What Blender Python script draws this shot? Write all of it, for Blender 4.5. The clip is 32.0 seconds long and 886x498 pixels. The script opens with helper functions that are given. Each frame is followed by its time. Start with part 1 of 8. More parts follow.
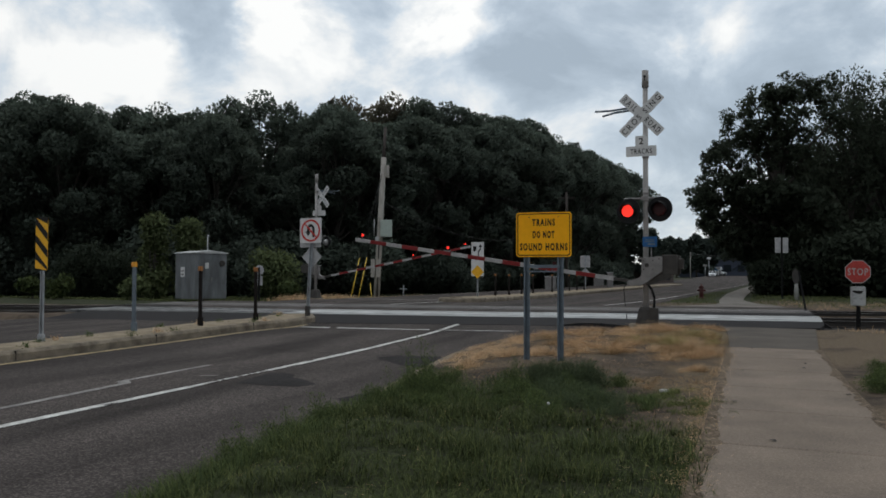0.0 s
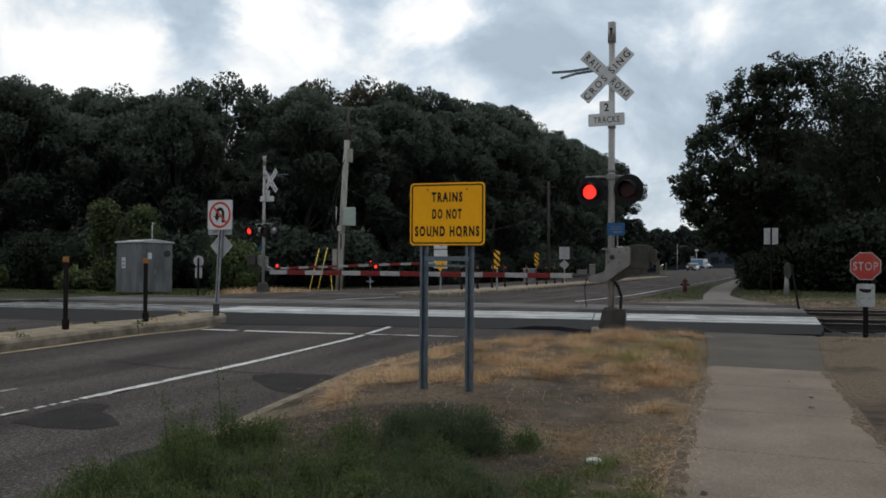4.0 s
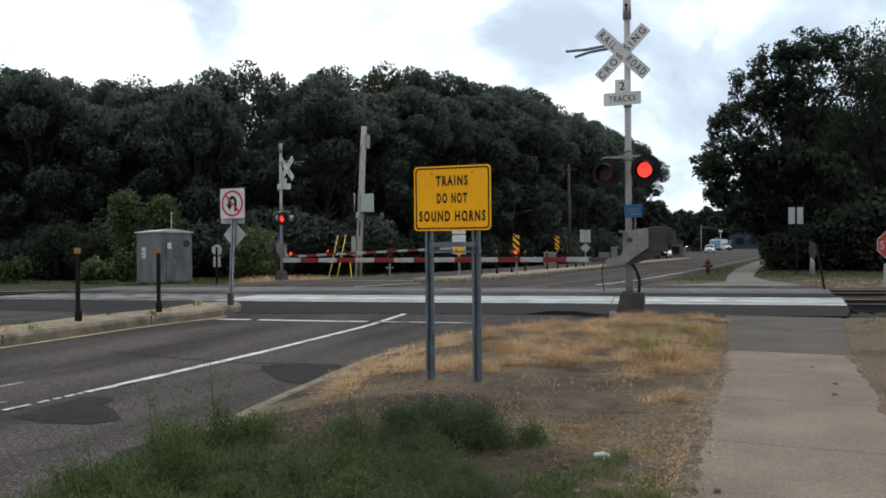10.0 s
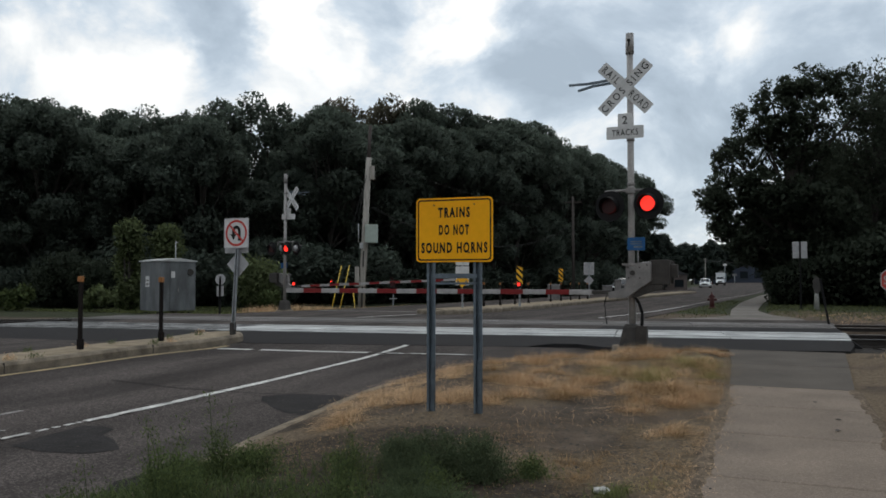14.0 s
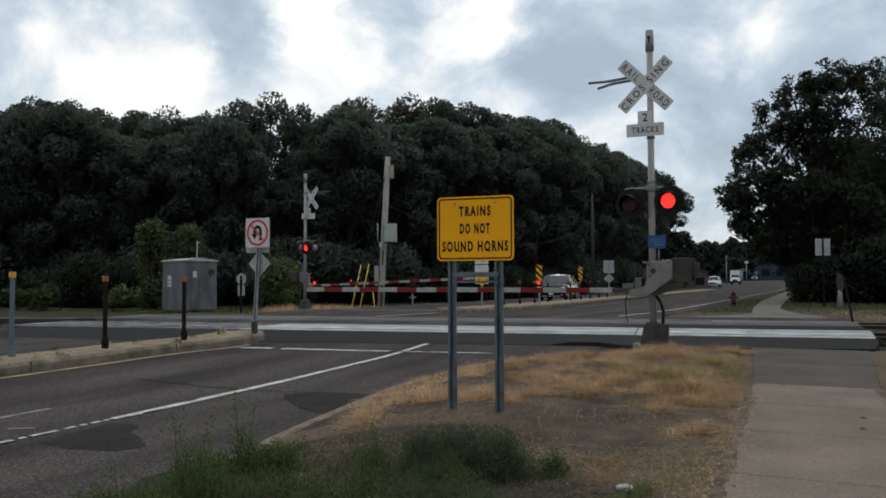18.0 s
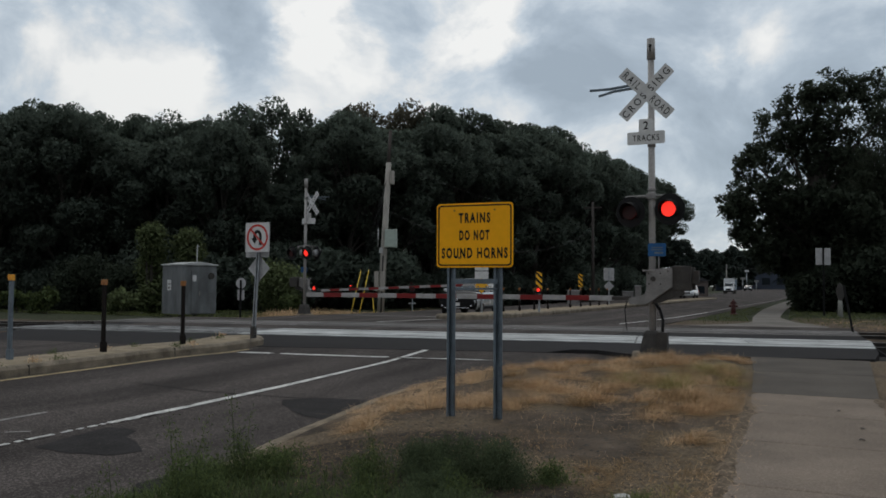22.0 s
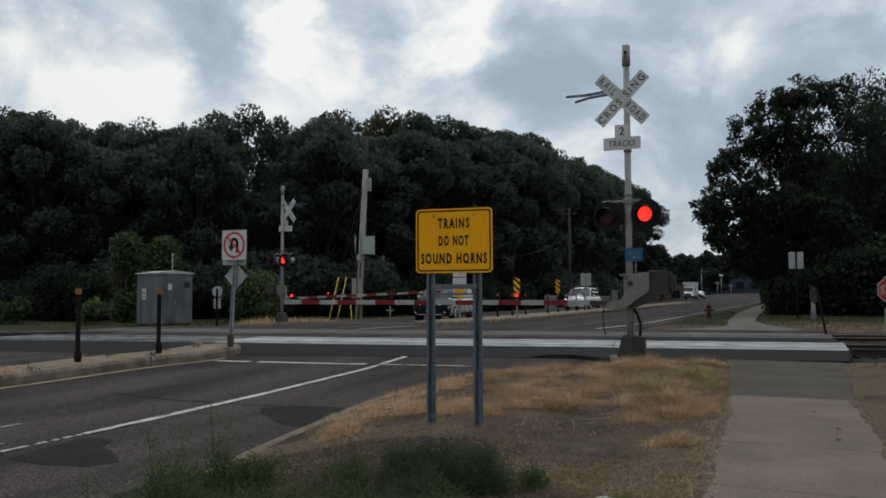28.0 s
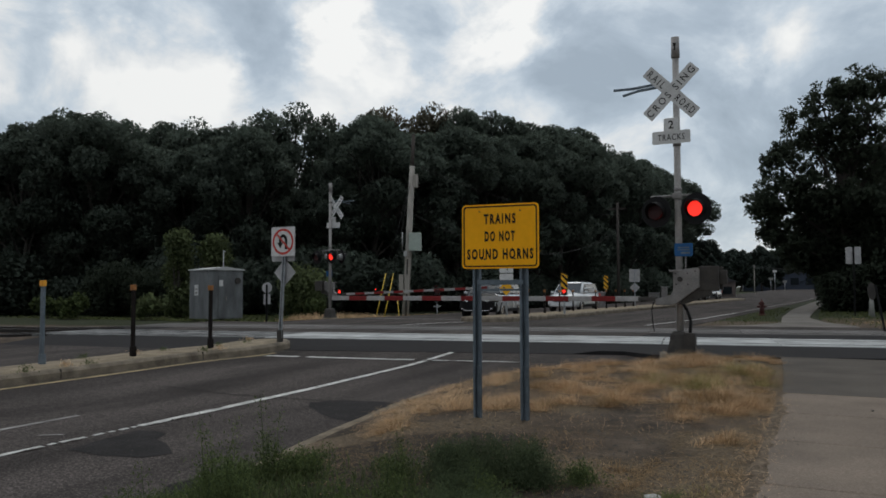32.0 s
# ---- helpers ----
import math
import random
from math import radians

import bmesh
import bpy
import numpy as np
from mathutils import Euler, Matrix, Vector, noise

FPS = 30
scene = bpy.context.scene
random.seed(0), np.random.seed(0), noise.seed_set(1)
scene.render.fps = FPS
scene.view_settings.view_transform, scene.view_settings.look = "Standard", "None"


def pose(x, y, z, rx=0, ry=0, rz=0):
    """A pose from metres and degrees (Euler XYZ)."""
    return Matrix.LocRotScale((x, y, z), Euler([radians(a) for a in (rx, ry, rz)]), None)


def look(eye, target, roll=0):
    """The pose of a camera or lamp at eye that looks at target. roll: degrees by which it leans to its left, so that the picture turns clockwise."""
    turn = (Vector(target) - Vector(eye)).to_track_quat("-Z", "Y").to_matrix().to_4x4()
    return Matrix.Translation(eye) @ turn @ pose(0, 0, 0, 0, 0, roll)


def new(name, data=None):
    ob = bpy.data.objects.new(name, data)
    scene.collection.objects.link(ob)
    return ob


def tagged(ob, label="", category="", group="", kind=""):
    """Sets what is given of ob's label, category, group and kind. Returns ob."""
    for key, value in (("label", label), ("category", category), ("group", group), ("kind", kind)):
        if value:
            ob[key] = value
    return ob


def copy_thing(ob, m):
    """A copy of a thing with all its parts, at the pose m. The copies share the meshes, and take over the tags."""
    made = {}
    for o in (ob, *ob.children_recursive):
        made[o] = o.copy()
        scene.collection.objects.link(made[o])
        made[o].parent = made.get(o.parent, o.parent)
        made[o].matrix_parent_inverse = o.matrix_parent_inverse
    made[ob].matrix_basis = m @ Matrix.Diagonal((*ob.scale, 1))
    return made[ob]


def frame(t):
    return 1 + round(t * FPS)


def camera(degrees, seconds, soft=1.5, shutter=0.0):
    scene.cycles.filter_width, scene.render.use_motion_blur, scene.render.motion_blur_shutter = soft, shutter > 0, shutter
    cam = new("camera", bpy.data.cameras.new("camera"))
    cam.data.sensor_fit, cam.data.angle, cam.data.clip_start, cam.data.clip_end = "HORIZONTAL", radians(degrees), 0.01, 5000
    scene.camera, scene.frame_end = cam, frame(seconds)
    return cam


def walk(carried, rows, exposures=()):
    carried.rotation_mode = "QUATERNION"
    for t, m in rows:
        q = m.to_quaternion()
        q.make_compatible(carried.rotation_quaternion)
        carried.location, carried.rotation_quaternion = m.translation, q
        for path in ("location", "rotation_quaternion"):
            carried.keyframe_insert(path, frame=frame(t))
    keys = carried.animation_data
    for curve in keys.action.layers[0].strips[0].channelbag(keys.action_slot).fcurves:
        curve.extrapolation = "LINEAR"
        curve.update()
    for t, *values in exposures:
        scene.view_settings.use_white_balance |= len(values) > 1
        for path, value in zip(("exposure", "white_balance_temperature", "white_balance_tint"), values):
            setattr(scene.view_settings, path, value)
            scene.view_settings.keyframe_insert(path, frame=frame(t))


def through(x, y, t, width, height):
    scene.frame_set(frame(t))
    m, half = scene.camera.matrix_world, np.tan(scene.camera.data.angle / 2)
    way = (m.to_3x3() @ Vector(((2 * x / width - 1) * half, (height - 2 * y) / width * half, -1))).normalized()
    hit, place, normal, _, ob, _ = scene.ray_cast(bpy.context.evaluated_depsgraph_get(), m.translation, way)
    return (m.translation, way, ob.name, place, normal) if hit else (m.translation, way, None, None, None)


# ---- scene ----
cam = camera(57.9, 32.0, soft=1.7)
PATH = [
    (0, (0.388, -3.604, 1.19), (-0.397, -1.765, 1.25), 0.2),
    (0.5, (0.45, -3.199, 1.216), (-0.401, -1.391, 1.308), 1.6),
    (1, (0.412, -2.763, 1.189), (-0.462, -0.966, 1.262), 1.5),
    (1.5, (0.417, -2.319, 1.189), (-0.436, -0.512, 1.27), 1.2),
    (2, (0.354, -1.839, 1.191), (-0.488, -0.027, 1.273), 1.3),
    (2.5, (0.373, -1.324, 1.222), (-0.551, 0.445, 1.351), 0.6),
    (3, (0.363, -0.81, 1.204), (-0.635, 0.918, 1.341), 2.3),
    (3.5, (0.353, -0.412, 1.195), (-0.458, 1.414, 1.281), 1.2),
    (4, (0.289, -0.24, 1.231), (-0.471, 1.609, 1.269), 0.4),
    (4.5, (0.329, -0.043, 1.252), (-0.508, 1.77, 1.358), -0.3),
    (6.5, (0.308, 0.093, 1.249), (-0.564, 1.886, 1.405), -0.5),
    (7, (0.327, 0.056, 1.244), (-0.568, 1.838, 1.403), -0.9),
    (7.5, (0.33, 0.061, 1.246), (-0.61, 1.818, 1.422), -0.1),
    (8, (0.338, 0.05, 1.239), (-0.596, 1.811, 1.4), 0.1),
    (8.5, (0.334, 0.054, 1.234), (-0.559, 1.842, 1.323), 0.4),
    (9, (0.335, 0.062, 1.239), (-0.507, 1.876, 1.279), -0.2),
    (9.5, (0.334, 0.067, 1.24), (-0.478, 1.894, 1.274), -0.4),
    (10, (0.334, 0.06, 1.239), (-0.477, 1.888, 1.24), -0.5),
    (10.5, (0.339, 0.046, 1.242), (-0.483, 1.869, 1.245), -0.4),
    (11, (0.355, 0.031, 1.245), (-0.521, 1.827, 1.335), -0.3),
    (11.5, (0.354, 0.037, 1.245), (-0.538, 1.825, 1.326), -0.0),
    (12, (0.355, 0.022, 1.238), (-0.544, 1.807, 1.308), 0.4),
    (12.5, (0.343, 0.042, 1.233), (-0.579, 1.816, 1.276), 0.2),
    (13, (0.343, 0.059, 1.238), (-0.592, 1.826, 1.273), 0.0),
    (13.5, (0.346, 0.063, 1.246), (-0.517, 1.866, 1.315), -0.4),
    (14, (0.358, 0.054, 1.241), (-0.461, 1.877, 1.32), 0.0),
    (14.5, (0.36, 0.051, 1.238), (-0.457, 1.875, 1.305), -0.5),
    (16.5, (0.362, 0.025, 1.234), (-0.473, 1.842, 1.285), 0.1),
    (17, (0.359, 0.029, 1.244), (-0.49, 1.837, 1.338), 0.2),
    (17.5, (0.351, 0.03, 1.238), (-0.543, 1.816, 1.336), -0.1),
    (18, (0.353, 0.016, 1.239), (-0.509, 1.82, 1.315), -0.2),
    (18.5, (0.349, 0.033, 1.239), (-0.514, 1.836, 1.312), 0.2),
    (19, (0.347, 0.039, 1.241), (-0.504, 1.847, 1.313), 0.1),
    (19.5, (0.359, 0.032, 1.236), (-0.421, 1.869, 1.368), 0.8),
    (20, (0.367, 0.003, 1.244), (-0.361, 1.864, 1.322), 0.4),
    (20.5, (0.366, 0.017, 1.244), (-0.442, 1.842, 1.378), 0.2),
    (21, (0.362, 0.016, 1.243), (-0.468, 1.829, 1.405), -0.2),
    (21.5, (0.369, 0.017, 1.242), (-0.519, 1.804, 1.375), -0.6),
    (22, (0.355, 0.034, 1.244), (-0.507, 1.836, 1.335), 0.3),
    (22.5, (0.348, 0.034, 1.237), (-0.477, 1.854, 1.31), 0.9),
    (23, (0.338, 0.043, 1.237), (-0.471, 1.871, 1.284), 0.7),
    (23.5, (0.341, 0.03, 1.243), (-0.469, 1.857, 1.304), 0.4),
    (24, (0.331, 0.029, 1.24), (-0.479, 1.856, 1.311), 0.3),
    (24.5, (0.336, 0.02, 1.239), (-0.482, 1.841, 1.361), 0.7),
    (25, (0.332, 0.023, 1.237), (-0.487, 1.843, 1.355), 0.7),
    (25.5, (0.341, 0.007, 1.237), (-0.466, 1.833, 1.348), 0.6),
    (27.5, (0.334, 0.024, 1.231), (-0.483, 1.846, 1.356), -0.2),
    (28, (0.337, 0.025, 1.232), (-0.473, 1.85, 1.34), -0.2),
    (28.5, (0.34, 0.033, 1.228), (-0.489, 1.85, 1.334), 0.1),
    (29, (0.338, 0.029, 1.232), (-0.513, 1.835, 1.355), 0.0),
    (29.5, (0.338, 0.02, 1.231), (-0.533, 1.816, 1.352), 0.1),
    (30, (0.337, 0.039, 1.229), (-0.546, 1.829, 1.348), 0.2),
    (30.5, (0.338, 0.034, 1.23), (-0.553, 1.82, 1.35), 0.1),
    (31, (0.345, 0.025, 1.227), (-0.556, 1.807, 1.343), 0.0),
    (31.5, (0.348, 0.016, 1.226), (-0.562, 1.794, 1.331), -0.2),
    (32, (0.343, 0.027, 1.227), (-0.573, 1.803, 1.326), -0.2),
]
walk(cam, [(t, look(eye, target, roll)) for t, eye, target, roll in PATH], exposures=[(0.0, -0.20), (1.0, -0.28), (2.0, -0.32), (3.0, -0.36), (4.0, -0.08), (7.0, -0.36), (8.0, -0.36), (9.0, -0.10), (10.0, 0.48), (11.0, 0.03), (12.0, -0.12), (13.0, -0.14), (14.0, -0.08), (17.0, -0.1), (19.0, -0.08), (20.0, -0.35), (21.0, -0.38), (22.0, -0.38), (23.0, 0.0), (24.0, 0.1), (25.0, -0.22), (28.0, -0.33), (32.0, -0.33)])

# ---- world, sun ----
SUN_ELEV, SUN_AZ = 52.0, -20.0          # degrees; azimuth from +y towards +x


def make_world():
    w = bpy.data.worlds.new("sky")
    scene.world = w
    w.use_nodes = True
    nt = w.node_tree
    nt.nodes.clear()
    N, L = nt.nodes.new, nt.links.new
    out, bg = N("ShaderNodeOutputWorld"), N("ShaderNodeBackground")
    sky = N("ShaderNodeTexSky")
    sky.sky_type, sky.sun_disc = "NISHITA", False
    sky.sun_elevation, sky.sun_rotation = radians(SUN_ELEV), radians(SUN_AZ)
    dim = N("ShaderNodeMix")
    dim.data_type, dim.blend_type = "RGBA", "MULTIPLY"
    dim.inputs["Factor"].default_value = 1.0
    dim.inputs[7].default_value = (0.13, 0.13, 0.13, 1)
    L(sky.outputs[0], dim.inputs[6])
    tc = N("ShaderNodeTexCoord")

    def math_node(op, a, b=None, clamp=False):
        m = N("ShaderNodeMath")
        m.operation, m.use_clamp = op, clamp
        for k, v in enumerate((a, b)):
            if v is None:
                continue
            if isinstance(v, (int, float)):
                m.inputs[k].default_value = v
            else:
                L(v, m.inputs[k])
        return m.outputs[0]

    # clouds lie flatter than they are wide
    lay = N("ShaderNodeMapping")
    lay.inputs["Scale"].default_value = (1, 1, 1.5)
    lay.inputs["Location"].default_value = (CLOUD_SEED, 0.4, 1.7)
    L(tc.outputs["Generated"], lay.inputs["Vector"])

    def cloud_noise(scale, detail, rough, dist):
        n = N("ShaderNodeTexNoise")
        n.inputs["Scale"].default_value, n.inputs["Detail"].default_value = scale, detail
        n.inputs["Roughness"].default_value, n.inputs["Distortion"].default_value = rough, dist
        L(lay.outputs[0], n.inputs["Vector"])
        return n

    billow = cloud_noise(6.0, 9.0, 0.58, 0.35)
    stir = cloud_noise(9.0, 5.0, 0.58, 0.0)
    sway = N("ShaderNodeVectorMath")
    sway.operation = "MULTIPLY_ADD"
    L(stir.outputs["Color"], sway.inputs[0])
    sway.inputs[1].default_value = (0.16, 0.16, 0.16)
    base = N("ShaderNodeVectorMath")
    base.operation = "SUBTRACT"
    base.inputs[1].default_value = (0.08, 0.08, 0.08)
    L(tc.outputs["Generated"], base.inputs[0])
    L(base.outputs[0], sway.inputs[2])
    total = billow.outputs[0]
    # grey bellies (weight above zero) and sunlit heads of the cloud field: azimuth, elevation, reach, weight
    for az, el, reach, weight in CLOUDS:
        c = N("ShaderNodeVectorMath")
        c.operation = "DISTANCE"
        c.inputs[1].default_value = (math.sin(radians(az)) * math.cos(radians(el)), math.cos(radians(az)) * math.cos(radians(el)), math.sin(radians(el)))
        L(sway.outputs[0], c.inputs[0])
        f = N("ShaderNodeMapRange")
        f.interpolation_type = "SMOOTHSTEP"
        f.inputs["From Min"].default_value, f.inputs["From Max"].default_value = reach, reach * 0.25
        f.inputs["To Min"].default_value, f.inputs["To Max"].default_value = 0.0, weight
        L(c.outputs["Value"], f.inputs["Value"])
        total = math_node("ADD", total, f.outputs[0])
    ramp = N("ShaderNodeValToRGB")
    e = ramp.color_ramp.elements
    e[0].position, e[0].color = 0.38, (1.16, 1.16, 1.13, 1)
    e[1].position, e[1].color = 0.76, (0.42, 0.505, 0.59, 1)
    for at, col in ((0.46, (0.95, 0.98, 0.99, 1)), (0.54, (0.71, 0.80, 0.88, 1)), (0.64, (0.52, 0.615, 0.71, 1))):
        mid = ramp.color_ramp.elements.new(at)
        mid.color = col
    L(total, ramp.inputs[0])
    # the cover is brighter towards the hidden sun, darker away from it
    toward = N("ShaderNodeVectorMath")
    toward.operation = "DOT_PRODUCT"
    toward.inputs[1].default_value = (math.sin(radians(SUN_AZ)) * math.cos(radians(SUN_ELEV)), math.cos(radians(SUN_AZ)) * math.cos(radians(SUN_ELEV)), math.sin(radians(SUN_ELEV)))
    L(tc.outputs["Generated"], toward.inputs[0])
    glare = N("ShaderNodeMapRange")
    glare.inputs["From Min"].default_value, glare.inputs["From Max"].default_value = -0.6, 0.9
    glare.inputs["To Min"].default_value, glare.inputs["To Max"].default_value = 0.62, 1.10
    L(toward.outputs["Value"], glare.inputs["Value"])
    lit = N("ShaderNodeMix")
    lit.data_type, lit.blend_type = "RGBA", "MULTIPLY"
    lit.inputs["Factor"].default_value = 1.0
    L(ramp.outputs[0], lit.inputs[6])
    L(glare.outputs[0], lit.inputs[7])
    mix = N("ShaderNodeMix")
    mix.data_type = "RGBA"
    mix.inputs["Factor"].default_value = 0.92
    L(dim.outputs[2], mix.inputs[6])
    L(lit.outputs[2], mix.inputs[7])
    L(mix.outputs[2], bg.inputs[0])
    bg.inputs[1].default_value = SKY_STRENGTH
    L(bg.outputs[0], out.inputs[0])


CLOUDS = [(-16.2, 16.3, 0.115, 0.13), (-18.8, 14.2, 0.07, 0.07), (-28.7, 17.8, 0.085, 0.1), (-39.7, 16.7, 0.085, 0.1), (-1.4, 14.8, 0.16, 0.07), (-53.7, 16.7, 0.08, 0.08), (-9.3, 12.3, 0.08, 0.04), (-51.3, 15.9, 0.075, -0.12), (-46.1, 13.8, 0.085, -0.14), (-34.4, 17.4, 0.05, -0.13), (-22.9, 16.9, 0.05, -0.14), (-31.9, 14.7, 0.06, -0.1), (-42.7, 13.2, 0.07, -0.1), (-7.1, 15.4, 0.045, -0.05), (-5.0, 7.0, 0.26, 0.11), (-49.4, 12.0, 0.08, -0.1), (-5.3, 17.0, 0.06, -0.06)]
CLOUD_SEED, SKY_STRENGTH = 3.4, 0.95
make_world()
sun = new("sun", bpy.data.lights.new("sun", "SUN"))
sun.data.energy, sun.data.angle, sun.data.color = 0.5, radians(20), (1.0, 0.95, 0.87)
_az, _el = radians(SUN_AZ), radians(SUN_ELEV)
sun.matrix_world = look((0, 0, 60), (-60 * math.sin(_az) * math.cos(_el), -60 * math.cos(_az) * math.cos(_el), 60 - 60 * math.sin(_el)))


# ---- materials ----
def material(name, col, rough=0.6, metal=0.0, var=0.25, scale=4.0, fine=60.0, bump=0.15, tint=None, coat=0.0, spec=0.5, objvar=0.0, dist=0.004, streak=1.0, along=1.0, speck=0.0, speck_scale=80.0):
    """A surface with stains at one scale and grain at a second."""
    m = bpy.data.materials.new(name)
    m.use_nodes = True
    nt = m.node_tree
    N, L = nt.nodes.new, nt.links.new
    p = nt.nodes["Principled BSDF"]
    p.inputs["Roughness"].default_value, p.inputs["Metallic"].default_value = rough, metal
    p.inputs["Specular IOR Level"].default_value, p.inputs["Coat Weight"].default_value = spec, coat
    geo = N("ShaderNodeNewGeometry")
    mp = N("ShaderNodeMapping")
    mp.inputs["Scale"].default_value = (1, along, streak)
    L(geo.outputs["Position"], mp.inputs["Vector"])
    big, small = N("ShaderNodeTexNoise"), N("ShaderNodeTexNoise")
    big.inputs["Scale"].default_value, big.inputs["Detail"].default_value = scale, 5
    small.inputs["Scale"].default_value, small.inputs["Detail"].default_value = fine, 3
    L(mp.outputs[0], big.inputs["Vector"])
    L(geo.outputs["Position"], small.inputs["Vector"])
    c0 = tuple(c * (1 - var) for c in (tint or col)) + (1,)
    c1 = tuple(min(1, c * (1 + var * 0.6)) for c in col) + (1,)
    r = N("ShaderNodeValToRGB")
    r.color_ramp.elements[0].position, r.color_ramp.elements[1].position = 0.32, 0.68
    r.color_ramp.elements[0].color, r.color_ramp.elements[1].color = c0, c1
    L(big.outputs[0], r.inputs[0])
    g = N("ShaderNodeMapRange")
    g.inputs["From Min"].default_value, g.inputs["From Max"].default_value = 0.3, 0.7
    g.inputs["To Min"].default_value, g.inputs["To Max"].default_value = 1 - var * 0.6, 1 + var * 0.6
    L(small.outputs[0], g.inputs["Value"])
    mul = N("ShaderNodeMix")
    mul.data_type, mul.blend_type = "RGBA", "MULTIPLY"
    mul.inputs["Factor"].default_value = 1
    L(r.outputs[0], mul.inputs[6])
    L(g.outputs[0], mul.inputs[7])
    colour = mul.outputs[2]
    if speck:
        cell, one, pick = N("ShaderNodeTexVoronoi"), N("ShaderNodeSeparateColor"), N("ShaderNodeMapRange")
        cell.inputs["Scale"].default_value = speck_scale
        L(geo.outputs["Position"], cell.inputs["Vector"])
        L(cell.outputs["Color"], one.inputs[0])
        pick.inputs["From Min"].default_value, pick.inputs["From Max"].default_value = 0.45, 1.0
        pick.inputs["To Min"].default_value, pick.inputs["To Max"].default_value = 1 - speck * 0.35, 1 + speck
        L(one.outputs[0], pick.inputs["Value"])
        m3 = N("ShaderNodeMix")
        m3.data_type, m3.blend_type = "RGBA", "MULTIPLY"
        m3.inputs["Factor"].default_value = 1
        L(colour, m3.inputs[6])
        L(pick.outputs[0], m3.inputs[7])
        colour = m3.outputs[2]
    if objvar:
        info = N("ShaderNodeObjectInfo")
        k = N("ShaderNodeMapRange")
        k.inputs["To Min"].default_value, k.inputs["To Max"].default_value = 1 - objvar, 1 + objvar
        L(info.outputs["Random"], k.inputs["Value"])
        m2 = N("ShaderNodeMix")
        m2.data_type, m2.blend_type = "RGBA", "MULTIPLY"
        m2.inputs["Factor"].default_value = 1
        L(colour, m2.inputs[6])
        L(k.outputs[0], m2.inputs[7])
        colour = m2.outputs[2]
    L(colour, p.inputs["Base Color"])
    rr = N("ShaderNodeMapRange")
    rr.inputs["To Min"].default_value, rr.inputs["To Max"].default_value = max(0.02, rough - 0.12), min(1, rough + 0.12)
    L(big.outputs[0], rr.inputs["Value"])
    L(rr.outputs[0], p.inputs["Roughness"])
    if bump:
        b = N("ShaderNodeBump")
        b.inputs["Strength"].default_value, b.inputs["Distance"].default_value = bump, dist
        L(small.outputs[0], b.inputs["Height"])
        L(b.outputs[0], p.inputs["Normal"])
    return m


def leaf_material(name, col, dark, through=0.25):
    m = bpy.data.materials.new(name)
    m.use_nodes = True
    nt = m.node_tree
    N, L = nt.nodes.new, nt.links.new
    p = nt.nodes["Principled BSDF"]
    geo, info = N("ShaderNodeNewGeometry"), N("ShaderNodeObjectInfo")
    r = N("ShaderNodeValToRGB")
    r.color_ramp.elements[0].color, r.color_ramp.elements[1].color = (*dark, 1), (*col, 1)
    L(geo.outputs["Random Per Island"], r.inputs[0])
    k = N("ShaderNodeMapRange")
    k.inputs["To Min"].default_value, k.inputs["To Max"].default_value = 0.88, 1.12
    L(info.outputs["Random"], k.inputs["Value"])
    m2 = N("ShaderNodeMix")
    m2.data_type, m2.blend_type = "RGBA", "MULTIPLY"
    m2.inputs["Factor"].default_value = 1
    L(r.outputs[0], m2.inputs[6])
    L(k.outputs[0], m2.inputs[7])
    L(m2.outputs[2], p.inputs["Base Color"])
    p.inputs["Roughness"].default_value = 0.75
    p.inputs["Specular IOR Level"].default_value = 0.05
    if through:
        tr, mx, out = N("ShaderNodeBsdfTranslucent"), N("ShaderNodeMixShader"), nt.nodes["Material Output"]
        L(m2.outputs[2], tr.inputs[0])
        mx.inputs[0].default_value = through
        L(p.outputs[0], mx.inputs[1])
        L(tr.outputs[0], mx.inputs[2])
        L(mx.outputs[0], out.inputs[0])
    return m


def glow_material(name, col, strength):
    m = bpy.data.materials.new(name)
    m.use_nodes = True
    p = m.node_tree.nodes["Principled BSDF"]
    p.inputs["Base Color"].default_value = (*col, 1)
    p.inputs["Emission Color"].default_value = (*col, 1)
    p.inputs["Emission Strength"].default_value = strength
    return m


def glass_material(name, col=(0.02, 0.025, 0.03)):
    m = bpy.data.materials.new(name)
    m.use_nodes = True
    p = m.node_tree.nodes["Principled BSDF"]
    p.inputs["Base Color"].default_value = (*col, 1)
    p.inputs["Roughness"].default_value = 0.06
    p.inputs["Specular IOR Level"].default_value = 0.8
    return m


M = {}
M["asphalt"] = material("asphalt", (0.063, 0.0545, 0.0510), 0.9, var=0.5, scale=1.1, along=0.16, fine=42, bump=0.6, spec=0.06, dist=0.008, speck=0.8, speck_scale=70)
M["asphalt_new"] = material("asphalt_new", (0.027, 0.026, 0.027), 0.85, var=0.25, scale=1.2, fine=90, bump=0.4, spec=0.06)
M["patch"] = material("asphalt_patch", (0.030, 0.028, 0.028), 0.9, var=0.3, scale=3, fine=110, bump=0.4, spec=0.06, speck=0.5, speck_scale=90)
M["panel"] = material("crossing_panel_concrete", (0.42, 0.43, 0.43), 0.8, var=0.32, scale=1.5, fine=50, bump=0.2, objvar=0.06, spec=0.12)
M["panel_grey"] = material("weathered_panel", (0.135, 0.128, 0.124), 0.85, var=0.3, scale=1.0, fine=40, bump=0.25, objvar=0.1, spec=0.12)
